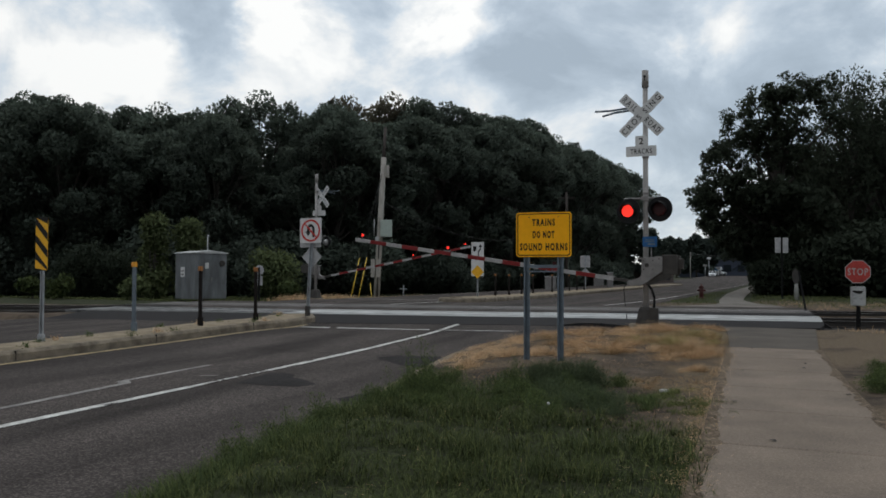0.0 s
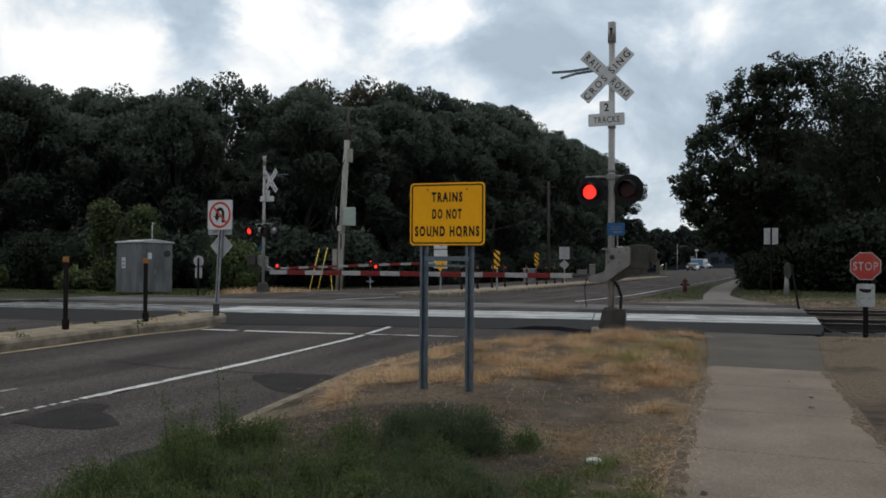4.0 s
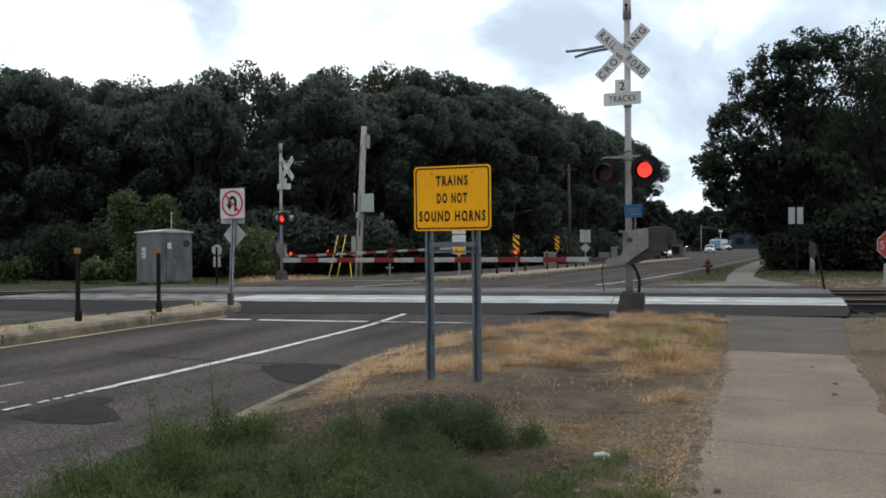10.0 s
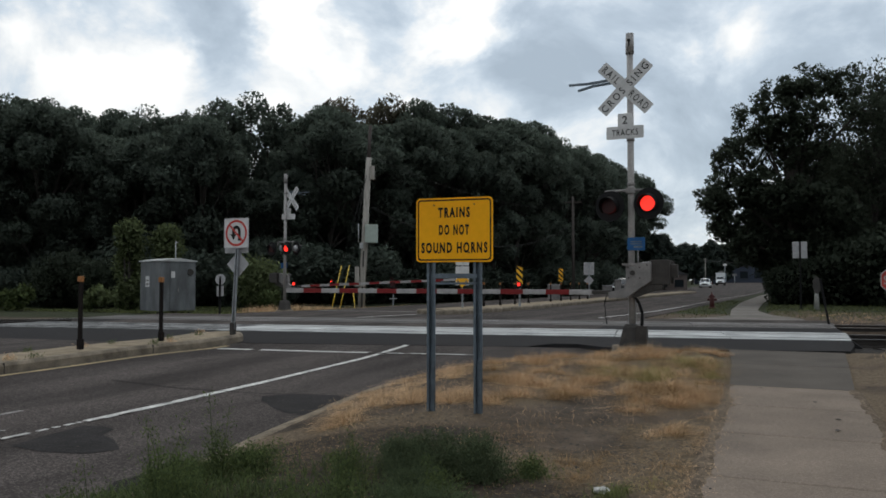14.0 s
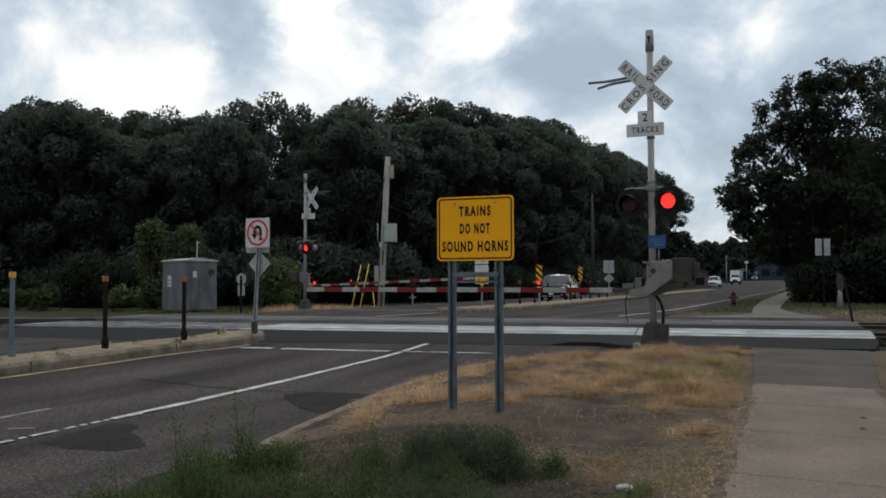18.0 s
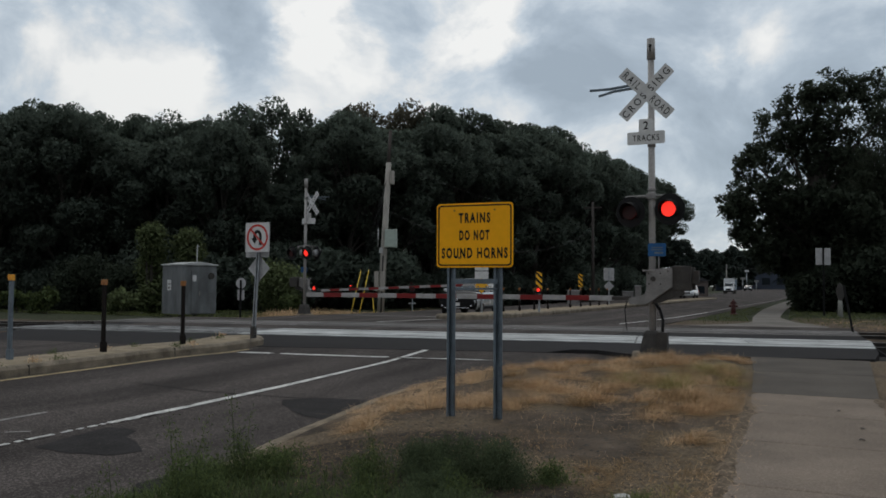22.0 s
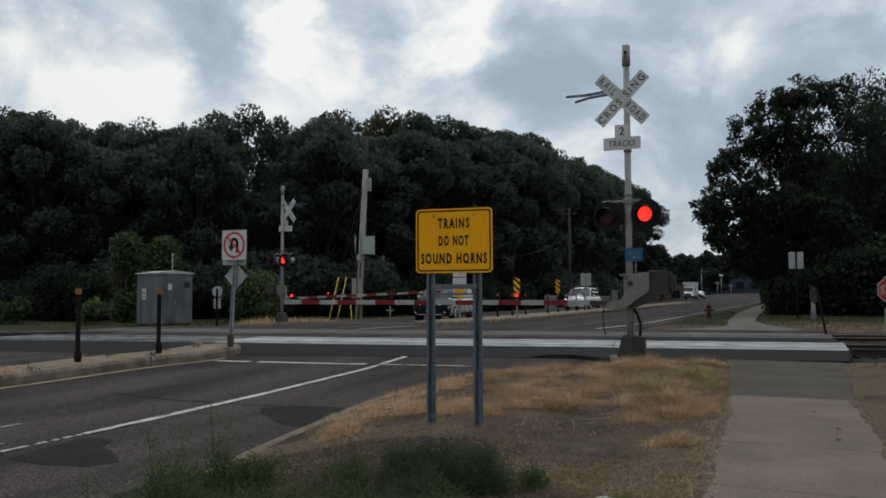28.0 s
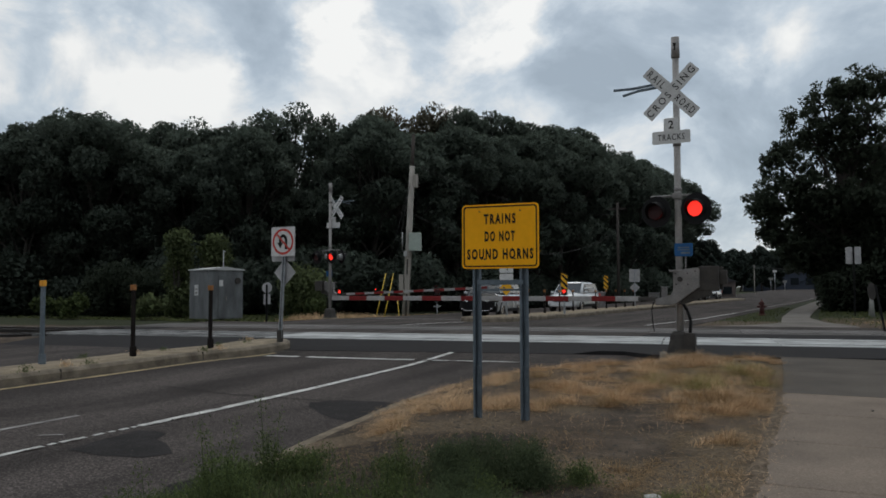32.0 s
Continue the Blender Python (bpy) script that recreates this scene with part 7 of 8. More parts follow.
def build_far_signs():
    x, y = view_point(1438, 38.0)
    back_sign("road_sign", x, y, [("rect", -0.0, 2.82, 0.66, 0.80, "sign_back")], "pale back of a road sign on a dark post", 12)
    # leaning post with a small oval plate
    s = empty("leaning_post", 0.92, 25.3, ground_z(0.92, 25.3), 0, label="dark leaning post with a small tilted plate", category="post")
    bm = B()
    box(bm, (0, 0, 0.62), (0.06, 0.05, 1.5), 0.005, Matrix.Rotation(radians(-9), 4, "Y"))
    part("post", bm, "black", s)
    bm = B()
    m = Matrix.Translation((-0.21, 0.03, 1.18)) @ Matrix.Rotation(radians(55), 4, "Z") @ Matrix.Rotation(radians(-8), 4, "Y")
    plate(bm, [(0.18 * math.cos(2 * math.pi * k / 18), 0.25 * math.sin(2 * math.pi * k / 18)) for k in range(18)], -0.004, 0.004)
    bmesh.ops.transform(bm, matrix=m, verts=bm.verts)
    part("plate", bm, "mech_dark", s, "dark oval plate")
    x, y = view_point(1466.5, 37.5)
    s = empty("marker_post", x, y, ground_z(x, y), 0, label="off-white tapered marker post in the verge", category="post")
    bm = B()
    rod(bm, (0, 0, -0.2), (0, 0, 1.0), 0.15, 0.07, 12)
    part("shaft", bm, "cone", s)
    bm = B()
    rod(bm, (0, 0, 1.0), (0, 0, 1.06), 0.07, 0.02, 12)
    part("cap", bm, "cone", s)
    # hydrant
    x, y = -3.72, 41.2
    s = empty("fire_hydrant", x, y, ground_z(x, y), 10, label="weathered dark red fire hydrant in the grass", category="hydrant")
    bm = B()
    rod(bm, (0, 0, -0.05), (0, 0, 0.08), 0.17, seg=14)
    part("flange", bm, "hydrant", s)
    bm = B()
    rod(bm, (0, 0, 0.05), (0, 0, 0.56), 0.115, 0.105, 16)
    part("barrel", bm, "hydrant", s)
    bm = B()
    rod(bm, (0, 0, 0.55), (0, 0, 0.6), 0.155, seg=16)
    rod(bm, (0, 0, 0.6), (0, 0, 0.72), 0.125, 0.05, 16)
    rod(bm, (0, 0, 0.72), (0, 0, 0.79), 0.03, seg=6)
    part("bonnet", bm, "hydrant", s)
    for a, r, ln in ((180, 0.055, 0.22), (0, 0.055, 0.22), (270, 0.075, 0.2)):
        bm = B()
        d = Vector((math.cos(radians(a)), math.sin(radians(a)), 0))
        rod(bm, d * 0.08 + Vector((0, 0, 0.43)), d * ln + Vector((0, 0, 0.43)), r, r * 0.95, 10)
        part("outlet_cap", bm, "hydrant", s)
    # signs on the far median
    back_sign("median_sign", -12.55, 30.8, [("rect", 0, 2.42, 0.61, 0.74, "white_sign"), ("rect", 0, 1.62, 0.61, 0.78, "white_sign"), ("diamond", 0, 1.42, 0.62, 0.62, "yellow_sign")], "white sign with a passing arrow and yellow diamond", 0, "galv", front=True)
    kr = [o for o in scene.objects if o.name.startswith("median_sign")][0]
    bm = B()
    yy = -0.066
    for pts in ([(0.02, 2.15), (0.07, 2.15), (0.07, 2.34), (0.17, 2.46), (0.17, 2.56), (0.23, 2.56), (0.145, 2.70), (0.06, 2.56), (0.115, 2.56), (0.115, 2.48), (0.02, 2.37)], [(-0.22, 2.60), (-0.06, 2.60), (-0.06, 2.42), (-0.14, 2.34), (-0.22, 2.42)]):
        bm.faces.new([bm.verts.new((px, yy, pz)) for px, pz in pts])
    part("symbol", bm, "black_sign", kr)
    for px, d, flip, bot, top in ((938, 36.5, 1, 0.95, 1.86), (1011, 52, 1, 1.15, 2.05)):
        x, y = view_point(px, d)
        object_marker("object_marker", x, y, road_z(y) + 0.15, bot, top, 24 if px > 1000 else 6, flip, "yellow and black striped marker on the far median")
    x, y = view_point(1061, 54)
    back_sign("road_sign", x, y, [("rect", 0, 2.32, 0.70, 0.85, "sign_back"), ("diamond", 0, 1.52, 0.68, 0.68, "sign_back")], "grey backs of road signs on the median", 20, "galv")
    x, y = -20.7, 25.4
    s = back_sign("road_sign", x, y, [("disc", 0, 1.38, 0.40, 0.44, "sign_back"), ("rect", 0, 0.92, 0.28, 0.42, "sign_back")], "round grey sign back on a dark post", 24, "black", 1.5)
    # power line
    s = empty("far_utility_pole", -34.0, 98.0, 0.0, 0, label="dark far utility pole before the wood", category="utility pole")
    s.location.xy = view_point(1033, 80)
    s.location.z = ground_z(s.location.x, s.location.y)
    bm = B()
    rod(bm, (0, 0, -0.4), (0, 0, 10.2), 0.17, 0.12, 10)
    part("pole", bm, "wood_dark", s)
    bm = B()
    box(bm, (0, 0, 9.6), (1.8, 0.1, 0.12))
    part("crossarm", bm, "wood_dark", s)
    x1, y1 = s.location.x, s.location.y
    px0, py0 = view_point(670, 44.3)
    catenary((px0, py0, 5.4), (x1, y1, 6.95), 2.3, 0.02, "service_cable", "black sagging service cable between the poles")
    catenary((px0, py0, 8.2), (x1, y1, 8.6), 1.0, 0.012, "service_cable", "thin black cable between the poles")


def build_median_posts():
    object_marker("object_marker", -11.68, 6.62, -0.07, 1.28, 2.22, 2, 1, "yellow and black striped marker panel on the median", w=0.285)
    bollard(-11.71, 8.85, -0.02, 1.45, "post_dark", "amber_cap", label="grey steel delineator post with bright amber cap")
    bollard(-11.335, 10.4, 0.02, 1.34)
    bollard(-11.26, 12.28, 0.04, 1.31)
    y = 33.2
    for k in range(9):
        bollard(-12.55, y, road_z(y) + 0.16, 1.12, group="delineator posts on the far median")
        y += 2.1 if k != 3 else 4


# ---- vehicles ----
MOVERS = []


def loft(bm, sections):
    """Skin over closed sections of equal count."""
    rings = [[bm.verts.new(p) for p in s] for s in sections]
    n = len(rings[0])
    for a, b in zip(rings, rings[1:]):
        for k in range(n):
            bm.faces.new((a[k], a[(k + 1) % n], b[(k + 1) % n], b[k]))
    bm.faces.new(rings[0])
    bm.faces.new(rings[-1])
    bmesh.ops.recalc_face_normals(bm, faces=bm.faces[:])
    for f in bm.faces:
        f.smooth = len(f.verts) == 4


def body_section(y, w, z0, z1, crown=0.05):
    """A rounded car section across the width."""
    return [(-w * 0.88, y, z0), (-w * 0.98, y, z0 + 0.12), (-w, y, z0 + (z1 - z0) * 0.45), (-w * 0.97, y, z0 + (z1 - z0) * 0.75), (-w * 0.9, y, z1 - 0.03), (-w * 0.6, y, z1 + crown * 0.6), (0, y, z1 + crown), (w * 0.6, y, z1 + crown * 0.6), (w * 0.9, y, z1 - 0.03), (w * 0.97, y, z0 + (z1 - z0) * 0.75), (w, y, z0 + (z1 - z0) * 0.45), (w * 0.98, y, z0 + 0.12), (w * 0.88, y, z0)]


def wheel(car, x, y, r=0.35, w=0.23):
    bm = B()
    rod(bm, (-w / 2, 0, 0), (w / 2, 0, 0), r, seg=24)
    hub = part("wheel", bm, "rubber", car, "black rubber tyre", pose(x, y, r))
    s = 1 if x > 0 else -1
    bm = B()
    rod(bm, (s * w * 0.4, 0, 0), (s * (w / 2 + 0.012), 0, 0), r * 0.66, r * 0.6, 18)
    rim = part("rim", bm, "chrome", hub, "alloy rim")
    return hub


def make_suv(name, label, paint, front_paint, length=4.5, width=1.84, height=1.68):
    car = empty(name, 0, 0, 0, 0, label=label, category="car")
    L, W = length / 2, width / 2
    bm = B()
    rows = [(-L, W * 0.78, 0.42, 0.72), (-L + 0.06, W * 0.90, 0.30, 0.86), (-L + 0.30, W * 0.97, 0.26, 0.95), (-L + 0.85, W, 0.25, 1.02), (-L + 1.2, W, 0.25, 1.05), (0, W, 0.25, 1.07), (L - 0.7, W, 0.26, 1.08), (L - 0.15, W * 0.97, 0.28, 1.06), (L, W * 0.88, 0.38, 0.98)]
    loft(bm, [body_section(y, w, a, b, 0.05) for y, w, a, b in rows])
    body = part("body", bm, paint, car, "car body shell")
    # cabin
    bm = B()
    def cab(y, w, z):
        return [(-w, y, 1.0), (-w * 0.97, y, 1.0 + (z - 1.0) * 0.5), (-w * 0.86, y, z - 0.05), (-w * 0.6, y, z), (0, y, z + 0.02), (w * 0.6, y, z), (w * 0.86, y, z - 0.05), (w * 0.97, y, 1.0 + (z - 1.0) * 0.5), (w, y, 1.0)]
    loft(bm, [cab(y, w, z) for y, w, z in ((-L + 1.05, W * 0.9, 1.06), (-L + 1.75, W * 0.90, height - 0.06), (-L + 2.2, W * 0.9, height - 0.02), (L - 1.2, W * 0.9, height - 0.03), (L - 0.45, W * 0.86, height - 0.13), (L - 0.05, W * 0.84, 1.1))])
    part("cabin", bm, paint if front_paint == paint else "car_dark", car, "roof and pillars")
    # glass, set just proud of the pillars
    bm = B()
    pts = [(-W * 0.80, -L + 1.10, 1.09), (W * 0.80, -L + 1.10, 1.09), (W * 0.70, -L + 1.69, height - 0.10), (-W * 0.70, -L + 1.69, height - 0.10)]
    vs = [bm.verts.new((x, y - 0.012, z + 0.014)) for x, y, z in pts] + [bm.verts.new((x, y, z)) for x, y, z in pts]
    bm.faces.new(vs[:4])
    for k in range(4):
        bm.faces.new((vs[k], vs[4 + k], vs[4 + (k + 1) % 4], vs[(k + 1) % 4]))
    bmesh.ops.recalc_face_normals(bm, faces=bm.faces[:])
    part("windscreen", bm, "glass", car, "dark windscreen")
    for s in (-1, 1):
        for a, b, ta, tb in ((-L + 1.42, -L + 2.32, -L + 1.86, -L + 2.32), (-L + 2.40, L - 1.2, -L + 2.40, L - 1.28), (L - 1.12, L - 0.42, L - 1.2, L - 0.70)):
            bm = B()
            p = [(s * (W * 0.905 + 0.012), a, 1.10), (s * (W * 0.905 + 0.012), b, 1.10), (s * (W * 0.80 + 0.016), tb, height - 0.13), (s * (W * 0.80 + 0.016), ta, height - 0.13)]
            vs = [bm.verts.new(q) for q in p] + [bm.verts.new((q[0] - s * 0.03, q[1], q[2])) for q in p]
            bm.faces.new(vs[:4])
            for k in range(4):
                bm.faces.new((vs[k], vs[4 + k], vs[4 + (k + 1) % 4], vs[(k + 1) % 4]))
            bmesh.ops.recalc_face_normals(bm, faces=bm.faces[:])
            part("side_window", bm, "glass", car, "dark side window")
        bm = B()
        box(bm, (s * (W + 0.09), -L + 1.45, 1.12), (0.2, 0.12, 0.14), 0.03)
        part("mirror", bm, paint, car, "door mirror")
        bm = B()
        plate(bm, [(s * W * 0.40, 0.74), (s * W * 0.86, 0.80), (s * W * 0.88, 0.90), (s * W * 0.55, 0.84)][:: s], -L - 0.035, -L + 0.12)
        part("headlight", bm, "headlamp", car, "clear headlight")
        bm = B()
        box(bm, (s * W * 0.68, -L - 0.005, 0.42), (0.2, 0.04, 0.08), 0.02)
        part("fog_light", bm, "chrome", car)
        bm = B()
        box(bm, (s * W * 0.86, L - 0.03, 0.92), (0.2, 0.1, 0.22), 0.03)
        part("tail_light", bm, "red_sign", car, "red tail light")
        bm = B()
        box(bm, (s * W * 0.72, -0.1, height + 0.01), (0.04, 1.7, 0.03), 0.01)
        part("roof_rail", bm, "plastic_black", car, "black roof rail")
        bm = B()
        box(bm, (s * (W - 0.005), 0, 0.33), (0.05, length * 0.56, 0.14), 0.02)
        part("sill", bm, "plastic_black", car, "black sill trim")
    bm = B()
    loft(bm, [body_section(y, w, a, b, 0.0) for y, w, a, b in ((-L - 0.03, W * 0.70, 0.33, 0.78), (-L + 0.03, W * 0.885, 0.28, 0.82), (-L + 0.22, W * 0.975, 0.27, 0.80))])
    part("front_bumper", bm, front_paint, car, "dark front bumper and grille" if front_paint != paint else "front bumper")
    if front_paint != paint:
        bm = B()
        loft(bm, [body_section(y, w, a, b, 0.055) for y, w, a, b in ((-L - 0.012, W * 0.79, 0.60, 0.73), (-L + 0.05, W * 0.91, 0.60, 0.87), (-L + 0.30, W * 0.977, 0.60, 0.96), (-L + 0.62, W * 0.992, 0.66, 1.0), (-L + 1.05, W * 0.9, 0.90, 1.045))])
        part("nose_mask", bm, front_paint, car, "black mask over nose and wings")
    bm = B()
    box(bm, (0, -L - 0.035, 0.66), (W * 1.0, 0.03, 0.18), 0.02)
    g = part("grille", bm, "plastic_black", car, "black grille")
    bm = B()
    box(bm, (0, -L - 0.055, 0.70), (0.15, 0.012, 0.09), 0.02)
    part("badge", bm, "chrome", g)
    bm = B()
    box(bm, (0, -L - 0.04, 0.34), (W * 1.3, 0.03, 0.035), 0.01)
    part("bumper_trim", bm, "chrome", car, "bright lower trim strip")
    bm = B()
    box(bm, (0, -L - 0.055, 0.50), (0.31, 0.012, 0.15), 0.005)
    part("number_plate", bm, "white_sign", car, "blank number plate")
    for x in (-W + 0.12, W - 0.12):
        for y in (-L + 0.88, L - 0.92):
            wheel(car, x, y)
    return car


def make_truck():
    car = empty("delivery_truck", 0, 0, 0, 0, label="white truck with blue cargo sides and lit headlights", category="truck")
    bm = B()
    box(bm, (0, 1.6, 2.15), (2.35, 5.2, 2.6), 0.06)
    box_ = part("cargo_box", bm, "car_white", car, "white cargo box")
    for s in (-1, 1):
        bm = B()
        box(bm, (s * 1.185, 1.7, 2.1), (0.02, 4.7, 2.2), 0.005)
        part("side_panel", bm, "car_blue", box_, "dull blue side panel")
    bm = B()
    loft(bm, [body_section(y, w, a, b, 0.06) for y, w, a, b in ((-3.0, 0.85, 0.6, 1.15), (-2.9, 0.98, 0.5, 1.35), (-2.2, 1.05, 0.45, 1.55), (-1.9, 1.08, 0.45, 1.65), (-1.0, 1.08, 0.45, 1.7))])
    part("bonnet", bm, "car_white", car)
    bm = B()
    loft(bm, [[(-w, y, 1.5), (-w * 0.95, y, z - 0.1), (-w * 0.7, y, z), (w * 0.7, y, z), (w * 0.95, y, z - 0.1), (w, y, 1.5)] for y, w, z in ((-2.1, 1.0, 1.62), (-1.7, 1.0, 2.45), (-1.0, 1.0, 2.55))])
    part("cab", bm, "car_white", car)
    bm = B()
    box(bm, (0, -1.93, 2.02), (1.72, 0.03, 0.78), 0.01, Matrix.Rotation(radians(-26), 4, "X"))
    part("windscreen", bm, "glass", car, "dark windscreen")
    bm = B()
    box(bm, (0, -3.02, 0.62), (2.1, 0.2, 0.3), 0.04)
    part("bumper", bm, "plastic_black", car)
    bm = B()
    box(bm, (0, -3.03, 1.02), (1.1, 0.05, 0.3), 0.02)
    part("grille", bm, "plastic_black", car)
    bm = B()
    box(bm, (0, 1.0, 0.62), (1.0, 7.0, 0.3), 0.02)
    part("chassis", bm, "plastic_black", car)
    for s in (-1, 1):
        bm = B()
        box(bm, (s * 0.78, -3.02, 0.98), (0.24, 0.06, 0.2), 0.04)
        part("headlight", bm, "headlamp", car, "lit headlight")
        bm = B()
        box(bm, (s * 1.28, -1.75, 1.95), (0.2, 0.12, 0.4), 0.03)
        part("mirror", bm, "plastic_black", car)
        wheel(car, s * 0.95, -2.2, 0.42, 0.26)
        wheel(car, s * 0.95, 2.6, 0.42, 0.3)
    # a small truck: all measures at five sixths
    for ob in car.children_recursive:
        ob.data.transform(Matrix.Scale(0.84, 4))
        ob.location *= 0.84
    return car


def lane_x(y):
    return -14.75 - 1.1 * smooth01(60, 118, y) + bend(y)


def drive(car, rows):
    """Rows of seconds and the way along the road of the car's middle; it heads towards the rails."""
    MOVERS.append((car, rows))
    y = rows[0][1]
    car.matrix_world = pose(lane_x(y), y, road_z(y))


def build_vehicles():
    a = make_suv("two_tone_suv", "white suv with black nose and roof waiting at the far gate", "car_silver", "plastic_black")
    drive(a, [(0, 245), (3, 205), (5, 173), (6.5, 149), (7, 142), (7.5, 134.5), (8, 128), (8.5, 121.5), (9, 115), (9.5, 110), (10, 106.5), (10.5, 103), (11, 99.8), (12, 92), (13, 84.5), (14.5, 72.5), (16.5, 57.2, -3), (17, 54.0, -4), (17.5, 51.0, -5), (18, 48.3, -6), (18.5, 45.9, -6), (19, 43.5, -6), (19.5, 41.4, -6), (20, 39.5, -6), (20.5, 37.8, -6), (21, 36.4, -6), (21.5, 35.4, -6), (22, 34.8, -6), (22.5, 34.45, -6), (23, 34.3, -6), (32, 34.3, -6)])
    b = make_suv("white_suv", "white suv queueing behind the first car", "car_white", "car_white", 4.75, 1.9, 1.74)
    drive(b, [(0, 225), (4, 203), (7, 187), (9.5, 176), (12, 165), (14, 155), (17, 141), (18.5, 132.5), (20, 123), (22, 108), (23, 100), (25, 83), (26.5, 72), (27.5, 63.6), (28, 60.4), (28.5, 58.1), (29, 55.8), (29.5, 53.6), (30, 51.9), (30.5, 50.9), (31, 50.0), (31.5, 48.4), (32, 46.5)])
    c = make_truck()
    drive(c, [(0, 272, -60), (4, 248, -60), (7, 231, -58), (9, 221, -50), (10, 215, -42), (12, 204, -12), (14, 192, 0), (17, 177), (20, 168), (22, 160), (24, 155), (25, 150), (28, 135), (29, 130), (30, 122.5), (30.5, 117.5), (31, 107), (31.5, 98), (32, 90)])
    d = make_suv("dark_car", "dark car with headlights coming along the far road", "car_dark", "car_dark", 4.6, 1.82, 1.45)
    drive(d, [(0, 420), (10, 330), (20, 236), (25, 182), (28, 150), (29, 141), (30, 131), (30.5, 125), (31, 117), (31.5, 110), (32, 104)])


# ---- distance: buildings, poles ----
def far_building(name, px, depth, w, d, h, wall, roof, label, rz=0, bays=4, pitched=False):
    x, y = view_point(px, depth)
    s = empty(name, x, y, ground_z(x, y), rz, label=label, category="building")
    bm = B()
    box(bm, (0, 0, h / 2 - 0.2), (w, d, h + 0.4))
    part("wall", bm, wall, s)
    bm = B()
    if pitched:
        plate(bm, [(-w / 2 - 0.3, h), (w / 2 + 0.3, h), (0, h + w * 0.2)], -d / 2 - 0.3, d / 2 + 0.3)
    else:
        box(bm, (0, 0, h + 0.12), (w + 0.4, d + 0.4, 0.3))
    part("roof", bm, roof, s)
    for k in range(bays):
        bm = B()
        bx = -w / 2 + (k + 0.5) * w / bays
        box(bm, (bx, -d / 2 - 0.02, h * 0.5), (w / bays * 0.55, 0.08, h * 0.42), 0.01)
        win = part("window", bm, "glass", s, "dark window")
        bm = B()
        box(bm, (bx, -d / 2 - 0.06, h * 0.5 - h * 0.23), (w / bays * 0.62, 0.08, 0.08))
        part("sill", bm, roof, win)
    return s


def build_distance():
    far_building("brick_house", 1197, 128, 5.0, 8, 2.6, "brick_far", "roof_far", "dull brown house beside the far road", 20, 2, True)
    far_building("shop", 1322, 262, 26, 10, 5.2, "wall_dark", "roof_far", "long dark shop front in the distance", 8, 6)
    for px, d, w, z, mat in ((1296, 240, 1.3, 3.4, "wall_pale"), (1320, 240, 1.2, 2.6, "wall_pale"), (1303, 235, 1.1, 5.6, "white_sign")):
        x, y = view_point(px, d)
        s = empty("shop_sign", x, y, ground_z(x, y), 10, label="pale shop sign board in the distance", category="sign", group="distant signs")
        bm = B()
        rod(bm, (0, 0, -0.2), (0, 0, z), 0.12, seg=8)
        part("pole", bm, "galv", s)
        bm = B()
        box(bm, (0, -0.1, z), (w, 0.2, w * 0.55), 0.03)
        part("board", bm, mat, s)
    for px, d, h in ((1268, 165, 6.0), (1184, 120, 8.0)):
        x, y = view_point(px, d)
        s = empty("street_pole", x, y, ground_z(x, y), 20, label="distant utility pole beside the road", category="utility pole", group="distant poles")
        bm = B()
        rod(bm, (0, 0, -0.3), (0, 0, h), 0.11, 0.08, 8)
        part("pole", bm, "wood_pole" if px == 1268 else "wood_dark", s)
        bm = B()
        box(bm, (0, -0.16, h - 0.5), (0.3, 0.25, 0.5), 0.03)
        part("pole_box", bm, "mech", s)
    x, y = view_point(1268, 165)
    x2, y2 = view_point(1360, 175)
    catenary((x, y, ground_z(x, y) + 5.5), (x2, y2, ground_z(x2, y2) + 5.0), 0.1, 0.06, "span_wire", "signal span wire across the far road")
    # grey utility boxes and sign backs at the foot of the wood
    for k, (px, d, w, h) in enumerate(((998, 62, 0.9, 1.2), (1112, 70, 0.5, 1.6), (1094, 90, 1.2, 1.2))):
        x, y = view_point(px, d)
        s = empty("utility_box", x, y, ground_z(x, y), 20, label="small grey utility box by the wood", category="utility box", group="utility boxes")
        bm = B()
        box(bm, (0, 0, h / 2), (w, 0.6, h), 0.03)
        part("body", bm, "mech", s)
        bm = B()
        box(bm, (0, 0, h), (w + 0.08, 0.68, 0.06), 0.01)
        part("lid", bm, "sign_back", s)


